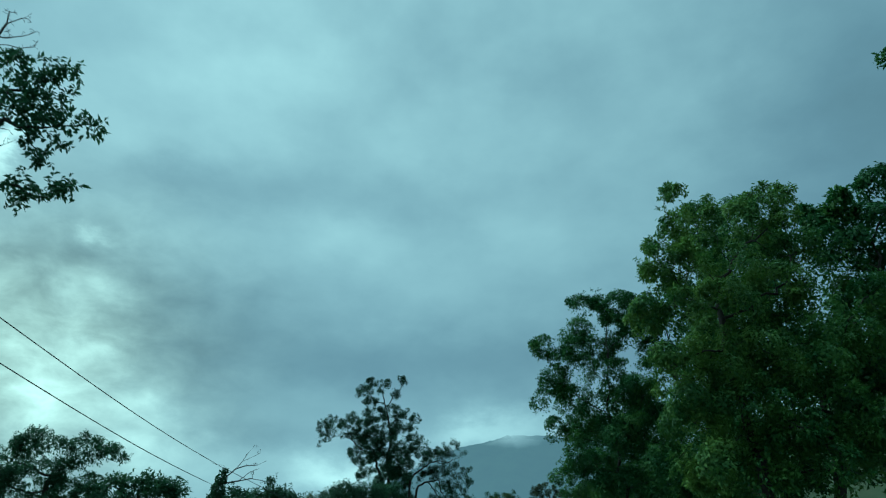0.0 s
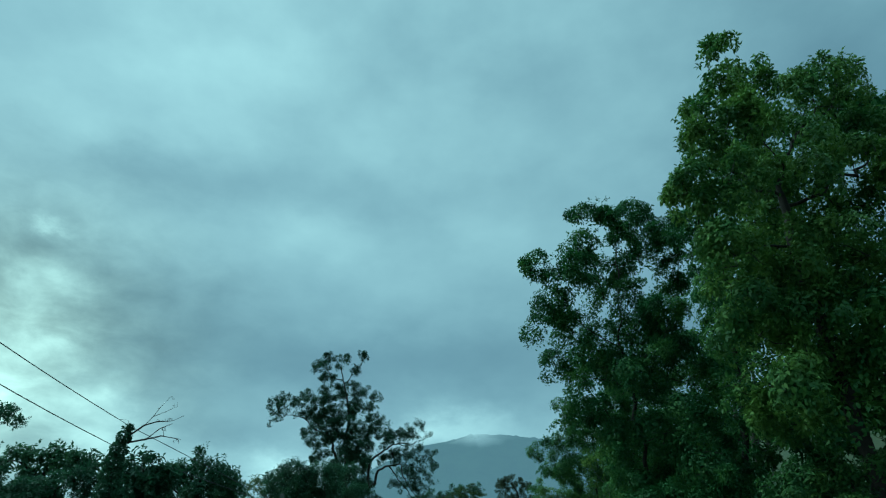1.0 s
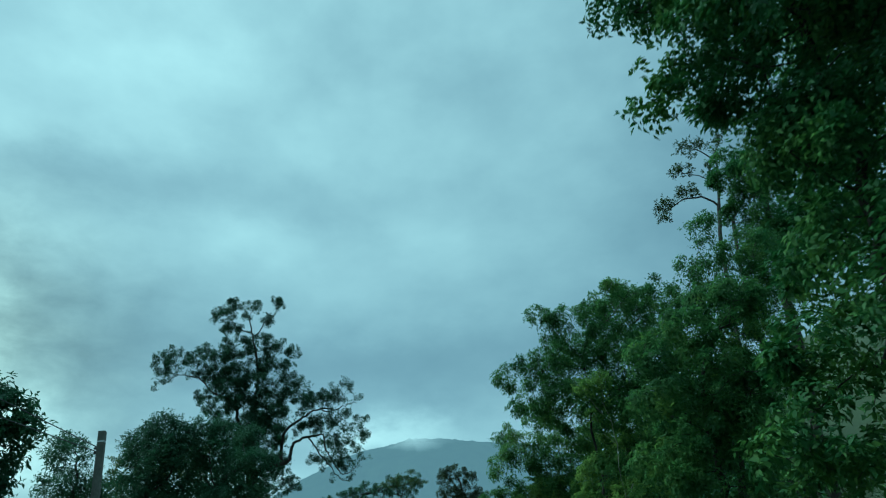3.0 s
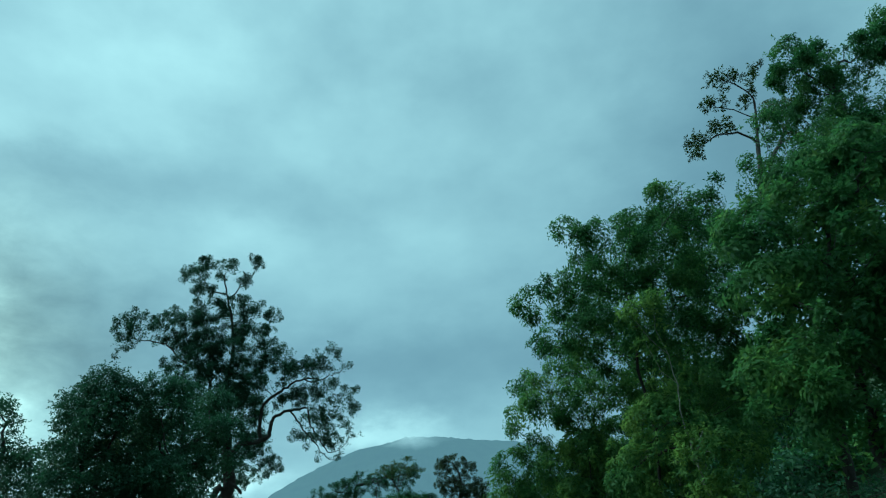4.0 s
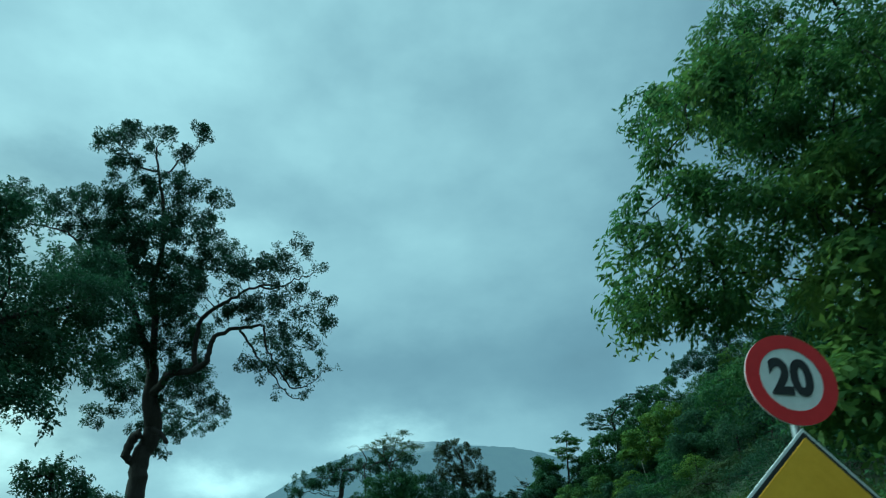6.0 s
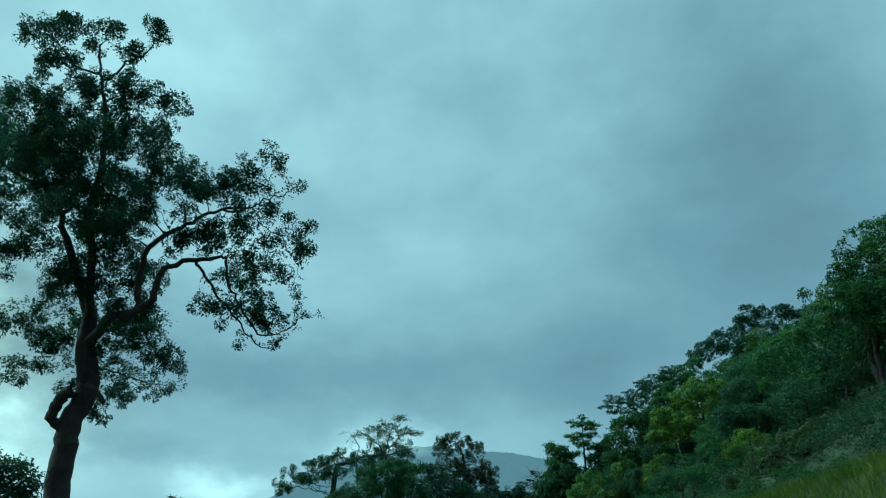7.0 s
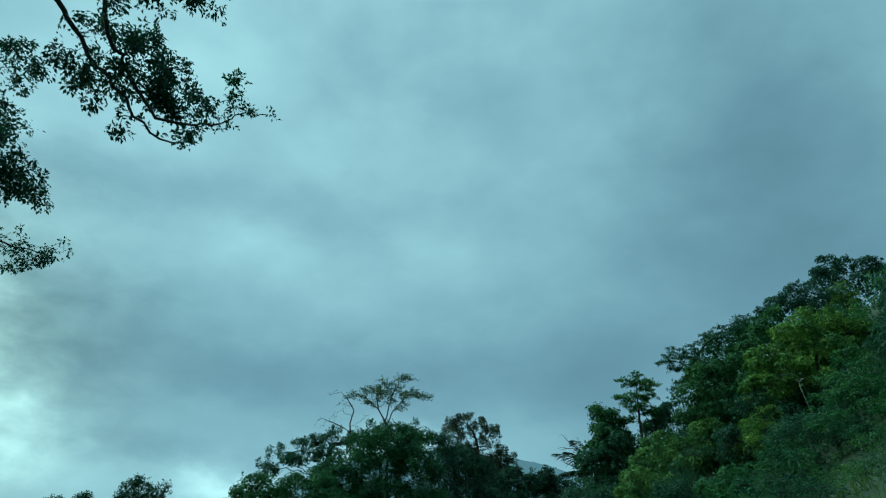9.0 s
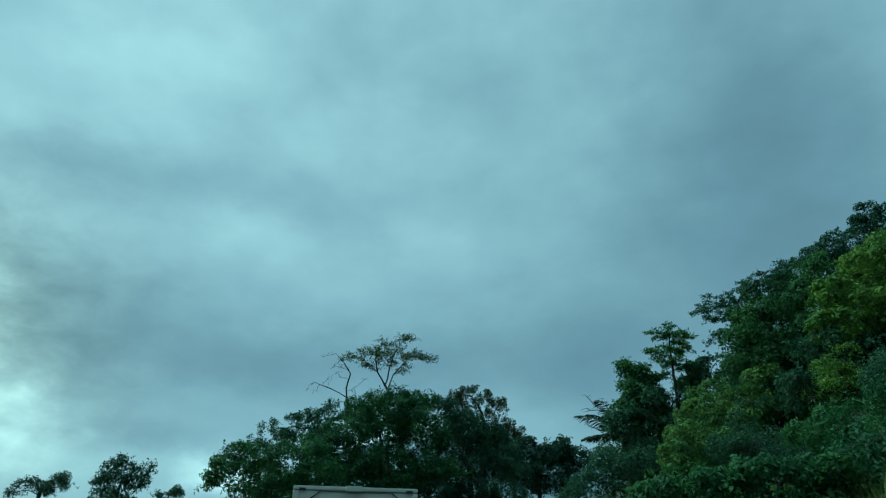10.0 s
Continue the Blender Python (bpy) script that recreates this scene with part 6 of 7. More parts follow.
# crowns of the slope, one by one
crown_tree("hillside_tree", "spreading light-green tree with layered leafy tops on slope", (24.8, 83.1), 0.9, [
    (25.0, 82.5, 13.9, 1.31, 0.52), (26.3, 82.5, 13.6, 1.26, 0.50), (23.7, 82.5, 13.1, 1.12, 0.54), (22.1, 82.5, 11.9, 0.86, 0.57), (27.2, 82.5, 13.4, 1.12, 0.56),
    (25.0, 82.5, 12.4, 1.54, 0.59), (22.9, 82.5, 11.5, 1.14, 0.57), (26.5, 82.5, 12.2, 1.26, 0.59), (23.9, 82.5, 10.9, 1.30, 0.57), (21.7, 82.5, 10.7, 0.78, 0.55),
    (28.1, 82.5, 12.9, 1.16, 0.70)],
    24000, (0.16, 0.080), 0.1, 101, LEAF_BRIGHT, targets=400, step=0.4, reach=0.28, deep=1.6, lump=0.75)
crown_tree("hillside_tree", "dark broadleaf tree beside the light-green one", (24.6, 80.9), 0.9, [
    (23.9, 80.3, 10.1, 1.00, 0.55), (25.4, 80.3, 10.8, 1.04, 0.67), (24.4, 80.3, 9.1, 1.08, 0.62), (23.0, 80.3, 8.7, 0.96, 0.62), (24.5, 80.3, 7.9, 1.08, 0.67),
    (23.1, 80.3, 7.4, 1.08, 0.63), (25.9, 80.3, 9.5, 1.13, 0.92), (26.9, 80.3, 11.4, 1.04, 0.88)],
    15000, (0.17, 0.080), 0.1, 102, LEAF_DARK, targets=250, step=0.4, reach=0.28, deep=1.6, lump=0.75)
crown_tree("hillside_tree", "yellow-green creeper-hung tree on the slope", (22.5, 86.6), 0.9, [
    (21.4, 86.0, 12.5, 0.99, 0.50), (22.4, 86.0, 12.9, 0.81, 0.46), (23.4, 86.0, 13.3, 0.72, 0.41), (20.5, 86.0, 11.5, 0.81, 0.49), (21.8, 86.0, 11.5, 1.12, 0.59),
    (23.3, 86.0, 11.9, 1.10, 0.73), (20.7, 86.0, 10.4, 1.12, 0.59), (22.4, 86.0, 10.5, 1.16, 0.65), (24.1, 86.0, 14.0, 0.72, 0.43), (24.8, 86.0, 14.9, 0.69, 0.50)],
    16000, (0.16, 0.080), 0.1, 103, LEAF_FRESH, targets=266, step=0.4, reach=0.28, deep=1.6, lump=0.75)
crown_tree("hillside_tree", "dark shaded tree in the fold of the slope", (22.9, 84.1), 0.9, [
    (22.0, 83.5, 10.1, 1.17, 0.70), (23.4, 83.5, 10.0, 1.22, 0.70), (24.1, 83.5, 9.0, 1.35, 0.72), (22.1, 83.5, 8.9, 1.30, 0.72), (20.6, 83.5, 8.6, 1.04, 0.60),
    (25.3, 83.5, 10.4, 0.98, 0.62)],
    12000, (0.17, 0.080), 0.1, 104, LEAF_DARK, targets=200, step=0.4, reach=0.28, deep=1.6, lump=0.75)
crown_tree("hillside_bush", "bushy green scrub at the foot of slope", (19.2, 86.2), 0.9, [
    (18.7, 85.6, 9.1, 1.03, 0.40), (17.9, 85.6, 8.3, 0.99, 0.50), (19.7, 85.6, 8.8, 0.99, 0.50), (20.7, 85.6, 9.6, 0.90, 0.50), (19.0, 85.6, 7.9, 1.17, 0.53),
    (17.2, 85.6, 7.5, 0.73, 0.51), (20.7, 85.6, 8.0, 1.22, 0.67), (18.5, 85.6, 7.0, 1.56, 0.60), (20.1, 85.6, 6.8, 1.30, 0.60), (16.8, 85.6, 6.7, 0.75, 0.55),
    (21.7, 85.6, 8.1, 1.08, 0.62)],
    18000, (0.15, 0.070), 0.1, 105, LEAF_FRESH, targets=300, step=0.4, reach=0.28, deep=1.6, lump=0.75)
crown_tree("hillside_bush", "green feathery scrub above the grassy bank", (17.9, 77.6), 0.9, [
    (17.8, 77.0, 6.3, 0.72, 0.34), (18.8, 77.0, 6.3, 0.88, 0.37), (16.8, 77.0, 5.8, 0.86, 0.44), (18.2, 77.0, 5.6, 1.05, 0.48), (19.5, 77.0, 5.8, 0.85, 0.48),
    (17.0, 77.0, 5.2, 1.14, 0.48), (19.0, 77.0, 5.2, 1.14, 0.51), (15.8, 77.0, 5.4, 0.67, 0.38)],
    16000, (0.13, 0.045), 0.1, 106, LEAF_DEEP, targets=266, step=0.4, reach=0.28, deep=1.6, lump=0.75)
crown_tree("skyline_tree", "dark rounded tree on the ridge of the slope", (40.0, 98.9), 0.9, [
    (40.4, 98.3, 26.8, 0.88, 0.76), (41.7, 98.3, 26.5, 1.18, 0.92), (39.0, 98.3, 25.3, 1.25, 0.90), (43.8, 98.3, 26.9, 1.11, 0.83), (41.6, 98.3, 24.5, 2.02, 1.18),
    (38.7, 98.3, 23.6, 1.79, 1.06), (37.2, 98.3, 24.1, 1.13, 0.78), (44.8, 98.3, 25.8, 1.41, 1.43), (36.0, 98.3, 22.9, 1.38, 0.74), (34.2, 98.3, 22.5, 0.72, 0.38),
    (35.4, 98.3, 23.3, 0.83, 0.42), (47.0, 98.3, 26.5, 1.81, 1.53)],
    18000, (0.20, 0.100), 0.1, 107, LEAF_DARK, targets=300, step=0.4, reach=0.28, deep=1.6, lump=0.75)
crown_tree("skyline_tree", "olive-green tree behind the umbrella tree", (28.8, 94.1), 0.9, [
    (27.8, 93.5, 17.7, 1.30, 0.70), (29.6, 93.5, 18.4, 1.10, 0.70), (28.1, 93.5, 16.4, 1.30, 0.81), (26.1, 93.5, 16.5, 0.97, 0.52), (30.2, 93.5, 19.1, 0.86, 0.40),
    (31.0, 93.5, 18.1, 1.17, 0.88), (26.2, 93.5, 15.2, 1.08, 0.65), (31.4, 93.5, 19.7, 0.80, 0.57)],
    12000, (0.18, 0.080), 0.1, 108, LEAF_DEEP, targets=200, step=0.4, reach=0.28, deep=1.6, lump=0.75)
crown_tree("roadside_tree", "bright-edged leafy tree leaning out of the bank", (22.8, 66.6), 0.9, [
    (22.1, 66.0, 13.0, 0.65, 0.55), (23.6, 66.0, 14.5, 0.94, 0.81), (21.3, 66.0, 12.1, 0.63, 0.38), (23.9, 66.0, 13.3, 1.13, 1.04), (22.4, 66.0, 11.7, 1.32, 0.86),
    (22.9, 66.0, 10.4, 1.27, 1.04), (20.6, 66.0, 11.2, 0.69, 0.46), (25.4, 66.0, 14.7, 1.35, 1.35), (24.3, 66.0, 11.8, 1.25, 1.44), (21.1, 66.0, 10.7, 0.92, 0.57)],
    26000, (0.13, 0.065), 0.1, 109, LEAF_FRESH, targets=433, step=0.4, reach=0.28, deep=1.6, lump=0.75)
crown_tree("hillside_tree", "deep-green rounded tree above the bank", (24.7, 72.1), 0.9, [
    (24.4, 71.5, 13.1, 1.10, 0.50), (23.4, 71.5, 12.5, 0.95, 0.49), (25.6, 71.5, 12.4, 1.39, 0.67), (26.9, 71.5, 11.3, 1.45, 1.01), (24.4, 71.5, 11.3, 1.54, 0.81),
    (22.6, 71.5, 11.4, 1.40, 0.65), (25.6, 71.5, 10.1, 1.40, 0.90), (27.1, 71.5, 9.6, 1.40, 1.00), (22.7, 71.5, 10.2, 1.35, 0.73)],
    22000, (0.15, 0.070), 0.1, 110, LEAF_DEEP, targets=366, step=0.4, reach=0.28, deep=1.6, lump=0.75)
crown_tree("hillside_tree", "dark leafy tree filling the hollow above bank", (23.6, 75.1), 0.9, [
    (23.2, 74.5, 11.9, 1.32, 0.64), (22.2, 74.5, 10.9, 1.08, 0.73), (23.7, 74.5, 10.4, 1.50, 0.84), (22.1, 74.5, 9.5, 1.31, 0.81), (25.8, 74.5, 10.2, 1.50, 0.81),
    (24.0, 74.5, 9.0, 1.45, 0.76), (21.3, 74.5, 9.8, 0.75, 0.70), (26.8, 74.5, 9.7, 1.24, 0.70)],
    18000, (0.15, 0.070), 0.1, 111, LEAF_DARK, targets=300, step=0.4, reach=0.28, deep=1.6, lump=0.75)
crown_tree("hillside_bush", "pale olive shrubs along the top of grassy bank", (19.9, 68.1), 0.9, [
    (19.6, 67.5, 7.0, 0.84, 0.32), (21.0, 67.5, 7.6, 0.84, 0.38), (22.3, 67.5, 7.8, 1.03, 0.50), (18.6, 67.5, 6.4, 0.79, 0.38), (17.6, 67.5, 5.8, 0.76, 0.42),
    (20.1, 67.5, 6.6, 0.88, 0.36), (23.3, 67.5, 7.7, 0.92, 0.71), (16.8, 67.5, 5.4, 0.60, 0.36)],
    12000, (0.12, 0.045), 0.1, 112, LEAF_OLIVE, targets=200, step=0.4, reach=0.28, deep=1.6, lump=0.75)
crown_tree("hillside_bush", "dim green bushes over the roadside bank", (11.9, 73.6), 0.9, [
    (12.7, 73.0, 3.7, 0.60, 0.31), (11.6, 73.0, 3.6, 0.60, 0.27), (13.7, 73.0, 4.1, 0.55, 0.42), (10.6, 73.0, 3.4, 0.54, 0.27), (12.0, 73.0, 3.2, 0.72, 0.32),
    (13.3, 73.0, 3.4, 0.80, 0.36), (9.7, 73.0, 3.3, 0.36, 0.22)],
    14000, (0.11, 0.050), 0.1, 113, LEAF_DEEP, targets=233, step=0.4, reach=0.28, deep=1.6, lump=0.75)


crown_tree("hillside_bush", "dark bush at the foot of the palm", (18.4, 92.0), 0.9, [
    (16.6, 91.5, 7.3, 1.17, 0.82), (15.4, 91.5, 6.7, 0.94, 0.55), (17.9, 91.5, 7.3, 1.17, 0.91), (16.9, 91.5, 6.2, 1.50, 0.69), (14.8, 91.5, 6.1, 0.75, 0.46)],
    7000, (0.14, 0.065), 0.07, 114, LEAF_DARK, targets=150, step=0.34, reach=0.28, lump=0.6)


def hill_kind(name, label, seed, mat, height, spread, leaves, flat=1.0, bark=None, leaf=(0.19, 0.105), group="hillside trees", category="tree", girth=0.025, twigs=60):
    """A bushy tree, leafy to the ground, at the origin."""
    rng = np.random.default_rng(seed)
    masses = []
    for k in range(13):
        a = rng.uniform(0, 6.283)
        q = rng.uniform(0.15, 1.0)
        rise = (1 - 0.75 * q * q) * rng.uniform(0.55, 1.0)
        rx = spread * rng.uniform(0.24, 0.46)
        masses.append((math.cos(a) * spread * q, math.sin(a) * spread * q, max(0.5, height * rise - rx * flat * 0.6), rx, rx * 0.75 * flat))
    masses.append((0, 0, height * 0.4, spread * 0.75, height * 0.28))
    trunk = [(0.1, 0, height * 0.25), (-0.1, 0.1, height * 0.5), (0, 0, height * 0.75)]
    return tree(name, label, category, (0.0, 0.0, 0.0), [trunk], masses, leaves, leaf, height * girth, seed, mat, bark, targets=twigs, step=height * 0.08, reach=height * 0.07, tip=0.01, group=group, lump=0.8)


def crown_limit(x):
    """Height of the tree tops over the slope."""
    return 10.5 + 0.705 * (x - 17.5)


def plant(kinds, spots, shares, rng, low, high, capped):
    for n, (x, y) in enumerate(spots):
        k = n if n < len(kinds) else int(rng.choice(len(kinds), p=shares))
        tall = max(c[2] for ob in kinds[k].children if ob.name.startswith("crown") for c in ob.bound_box)
        size = rng.uniform(low, high) * (0.62 if y > 60 and x > 8 and not capped else 1.0)
        if capped:
            size = max(0.45, min(size, (crown_limit(x) - 0.6 - 2.4 * rng.random() - land_z(x, y)) / tall))
        m = Matrix.Translation((x, y, land_z(x, y) - 0.15)) @ Matrix.Rotation(rng.uniform(0, 6.28), 4, "Z") @ Matrix.Diagonal((size * 1.08, size * 1.08, size, 1))
        if n < len(kinds):
            kinds[n].matrix_basis = m
        else:
            copy_thing(kinds[k], m)


def hillside():
    kinds = [
        hill_kind("hillside_tree", "leafy light-green tree on the wooded slope", 81, LEAF_BRIGHT, 5.6, 2.5, 2700),
        hill_kind("hillside_tree", "bushy mid-green tree on the wooded slope", 82, LEAF_DEEP, 4.8, 2.7, 2700),
        hill_kind("hillside_tree", "dark broadleaf tree on the wooded slope", 83, LEAF_DARK, 6.2, 2.5, 2700),
        hill_kind("hillside_tree", "dark spreading tree with flat leaf masses on the slope", 84, LEAF_DARK, 5.4, 2.9, 2700, 0.55, BARK_PALE),
        hill_kind("hillside_tree", "low deep-green creeper-covered tree on the slope", 85, LEAF_FRESH, 4.4, 2.6, 2700, 0.7),
        hill_kind("hillside_tree", "narrow fresh green tree on the wooded slope", 86, LEAF_BRIGHT, 6.4, 2.0, 2700, 0.8)]
    rng = np.random.default_rng(7)
    spots = []
    for gx in np.arange(14, 50, 4.3):
        for gy in np.arange(66, 118, 4.8):
            x, y = gx + rng.uniform(-1.8, 1.8), gy + rng.uniform(-1.9, 1.9)
            edge = 19.5 if y < 70 else 17.0 if y < 78 else 14.5 if y < 88 else 20.0
            if x < edge or x > 28 + (y - 60) * 0.6 or (y < 88 and x < 21 + (y - 60) * 0.3):
                continue
            spots.append((x, y))
    rng.shuffle(spots)
    plant(kinds, spots, [0.17, 0.17, 0.22, 0.16, 0.15, 0.13], rng, 0.7, 1.15, True)


hillside()


def slope_wood():
    """Lower trees that carry the wood down to the grassy bank."""
    kinds = [
        hill_kind("hillside_tree", "leafy yellow-green tree low on the wooded slope", 181, LEAF_BRIGHT, 4.4, 2.0, 4200, 0.8, leaf=(0.13, 0.07)),
        hill_kind("hillside_tree", "dense deep-green tree low on the wooded slope", 182, LEAF_DEEP, 4.0, 2.2, 4200, 0.8, leaf=(0.13, 0.07)),
        hill_kind("hillside_tree", "dark shaded tree at the foot of the slope", 183, LEAF_DARK, 3.8, 2.2, 4200, 0.9, leaf=(0.13, 0.07)),
        hill_kind("hillside_tree", "spreading fresh green tree near the slope's foot", 184, LEAF_FRESH, 4.2, 2.3, 4200, 0.6, BARK_PALE, leaf=(0.13, 0.07))]
    rng = np.random.default_rng(27)
    spots = []
    for gy in np.arange(69.5, 88, 2.5):
        start = 20.6 if gy < 74 else 19.4 if gy < 80 else 18.2
        for gx in np.arange(start, 30, 2.7):
            spots.append((gx + rng.uniform(0, 1.2), gy + rng.uniform(-0.9, 0.9)))
    rng.shuffle(spots)
    plant(kinds, spots, [0.22, 0.28, 0.26, 0.24], rng, 0.6, 1.05, True)


slope_wood()


def undergrowth():
    kinds = [
        hill_kind("verge_bush", "dense green bush under the roadside trees", 91, LEAF_DEEP, 2.8, 1.7, 1100, leaf=(0.125, 0.058), group="verge bushes", category="bush", girth=0.009, twigs=50),
        hill_kind("verge_bush", "low dark green bush under the roadside trees", 92, LEAF_DARK, 2.5, 1.7, 1100, leaf=(0.125, 0.055), group="verge bushes", category="bush", girth=0.009, twigs=50)]
    rng = np.random.default_rng(8)
    spots = []
    for gy in np.arange(14, 57, 3.4):
        for gd in (5.2, 8.8):
            y = gy + rng.uniform(-0.8, 0.8)
            x = float(lane_x(y)) + 2.3 + gd + rng.uniform(-0.7, 0.7)
            if not (y > 36 and gd < 6):
                spots.append((x, y))
            if gd > 8 and y > 33:
                spots.append((x + 3.8, y))
    for y in np.arange(57, 68, 1.5):
        for gd in (9.4, 11.4, 13.6):
            spots.append((float(lane_x(y)) + 2.3 + gd + rng.uniform(-0.7, 0.9), y + rng.uniform(-0.6, 0.6)))
    for y in np.arange(46, 60, 2.4):
        for gx in (13.5, 16.8, 20.2, 23.6):
            if not (y > 55 and gx < 15):
                spots.append((gx + rng.uniform(-1, 1), y + rng.uniform(-0.8, 0.8)))
    for y in np.arange(67.5, 82, 1.7):
        for gd in (6.6, 9.2, 12.0, 14.6):
            spots.append((float(lane_x(min(y, 76))) + 2.3 + gd + rng.uniform(-1.0, 1.0), y + rng.uniform(-0.8, 0.8)))
    for y in np.arange(18, 92, 4.6):
        spots.append((float(lane_x(min(y, 76))) - 6.5 - 3.2 + rng.uniform(-1.2, 1.0), y + rng.uniform(-1.5, 1.5)))
    plant(kinds, spots, [0.6, 0.4], rng, 0.55, 1.1, False)


undergrowth()


def slope_scrub():
    rng = np.random.default_rng(10)
    areas = [
        ("slope_scrub", "scrub covering the slope", 93, 1.7, 1.4, (0.13, 0.06), 1000, ((17.6, 24.5, 50.5, 57.5, 1.75),), 1.15, 1.7),
        ("ground_scrub", "ankle-high scrub on the bank", 97, 0.9, 1.0, (0.075, 0.034), 900, ((11.0, 18.0, 67.5, 77.5, 1.5), (16.0, 23.0, 61.0, 69.0, 1.6)), 1.0, 1.7)]
    for name, what, seed, height, spread, leaf, leaves, plots, low, high in areas:
        kinds = [hill_kind(name, shade + " " + what, seed + k, mat, height, spread, leaves, leaf=leaf, group="slope scrub", category="bush", girth=0.009, twigs=20)
                 for k, (shade, mat) in enumerate((("dark green", LEAF_DARK), ("deep green", LEAF_DEEP)))]
        spots = []
        for x0, x1, y0, y1, gap in plots:
            for gx in np.arange(x0, x1, gap):
                for gy in np.arange(y0, y1, gap * 1.1):
                    spots.append((gx + rng.uniform(-0.4, 0.4) * gap, gy + rng.uniform(-0.4, 0.4) * gap))
        plant(kinds, spots, [0.35, 0.65], rng, low, high, False)


slope_scrub()


def palm():
    """Clump with arching fronds."""
    rng = np.random.default_rng(9)
    foot = np.array([18.95, 95.2, land_z(18.95, 95.2)])
    top = new("palm_clump")
    top.location = foot
    tagged(top, "feathery palm with dark arching fronds beside trees", "palm")
    crown = np.array([0.0, 0.0, 9.75 - foot[2]])
    stem, par = [np.array([0, 0, 0.0])], [-1]
    for k in range(1, 9):
        stem.append(crown * k / 8)
        par.append(k - 1)
    stem, par = np.array(stem), np.array(par)
    child(new("trunk", quad_mesh("trunk", *tubes(stem, par, np.full(len(stem), 0.13)), BARK, True)), top, "ringed grey stem")
    for a, up, reach in ((3.2, 1.25, 2.5), (2.9, 0.25, 2.1), (3.9, 0.9, 2.2), (2.4, 1.7, 1.9), (3.45, 2.0, 1.5), (1.2, 1.8, 2.0), (0.2, 1.5, 2.2), (4.6, 1.4, 2.0), (5.3, 1.1, 2.2), (0.7, 0.4, 2.3), (5.9, 0.6, 2.2), (4.1, -0.1, 2.0), (2.2, 0.5, 2.1)):
        s = np.linspace(0, 1, 15)
        way = np.array([math.cos(a), math.sin(a), 0])
        mid = crown + way * (reach * s)[:, None] + np.array([0, 0, 1.0]) * (up * (1.45 * s - 0.45 * s ** 2) - 0.35 * s ** 3)[:, None]
        tang = unit(np.gradient(mid, axis=0))
        frond, pf = mid, np.arange(-1, 14)
        v1, q1 = tubes(frond, pf, np.linspace(0.035, 0.01, 15))
        at, lw, fc, ln = [], [], [], []
        for i in range(2, 15):
            for sgn in (-1, 1):
                for h in (0, 0.33, 0.66):
                    base = mid[i] - (mid[i] - mid[i - 1]) * h
                    side = unit(np.cross(tang[i], np.array([0, 0, 1.0]))) * sgn
                    at.append(base)
                    lw.append(unit(side + tang[i] * 0.7 - np.array([0, 0, 0.4]) + rng.normal(size=3) * 0.14))
                    fc.append(np.array([0.1, 0.1, 1.0]) + rng.normal(size=3) * 0.35)
                    ln.append(0.8 * math.sin(math.pi * (0.18 + 0.78 * i / 15)))
        v2, q2 = leaf_quads(np.array(at), np.array(lw), unit(np.array(fc)), np.array(ln) * rng.uniform(0.8, 1.1, len(ln)), np.full(len(ln), 0.075))
        child(new("frond", quad_mesh("frond", np.concatenate([v1, v2]), np.concatenate([q1, q2 + len(v1)]), FROND)), top)


palm()


def grass_bank():
    """Tall grass on the open bank."""
    rng = np.random.default_rng(12)
    n = 130000
    x, y = rng.uniform(9, 23, n), rng.uniform(50, 80, n)
    d = x - (lane_x(y) + 2.3)
    ok = (d > 1.5) & (d < np.where(y < 65.0 + rng.normal(size=n) * 1.2, 9.0, 6.0) + rng.normal(size=n) * 0.6)
    x, y = x[ok], y[ok]
    n = len(x)
    at = np.stack([x, y, land(x, y) - 0.02], -1)
    tall = rng.uniform(0.10, 0.34, n) * np.where(rng.random(n) < 0.04, 1.7, 1.0)
    verts, quads = leaf_quads(at, unit(np.array([0, 0, 1.0]) + rng.normal(size=(n, 3)) * 0.3), unit(rng.normal(size=(n, 3))), tall, rng.uniform(0.014, 0.032, n))
    ob = new("bank_grass", quad_mesh("bank_grass", verts, quads, GRASS))
    tagged(ob, "yellow-green rough grass on the open roadside bank", "grass", kind="stuff")


grass_bank()


def culvert_box():
    """Low concrete box with a worn lid, half sunk in the grass."""
    x, y = 13.73, 61.81
    box = new("drain_box")
    box.location = (x, y, land_z(x, y))
    box.rotation_euler = (0, 0, radians(-8))
    tagged(box, "weathered grey concrete drain box set in the grassy bank", "drain box")
    part("body", bm_box(0.27, 0.25, 0.5, (0, 0, -0.10), 0.02), CONCRETE, box)
    part("lid", bm_box(0.33, 0.30, 0.05, (0, 0, 0.172), 0.015), CONCRETE, box)
    # dark front plate paints the shade of a drain hole; none is cut
    part("opening", bm_box(0.15, 0.02, 0.08, (0, -0.127, 0.07), 0.004), RUBBER, box, "dark plate drawn as shade of a drain hole")


culvert_box()


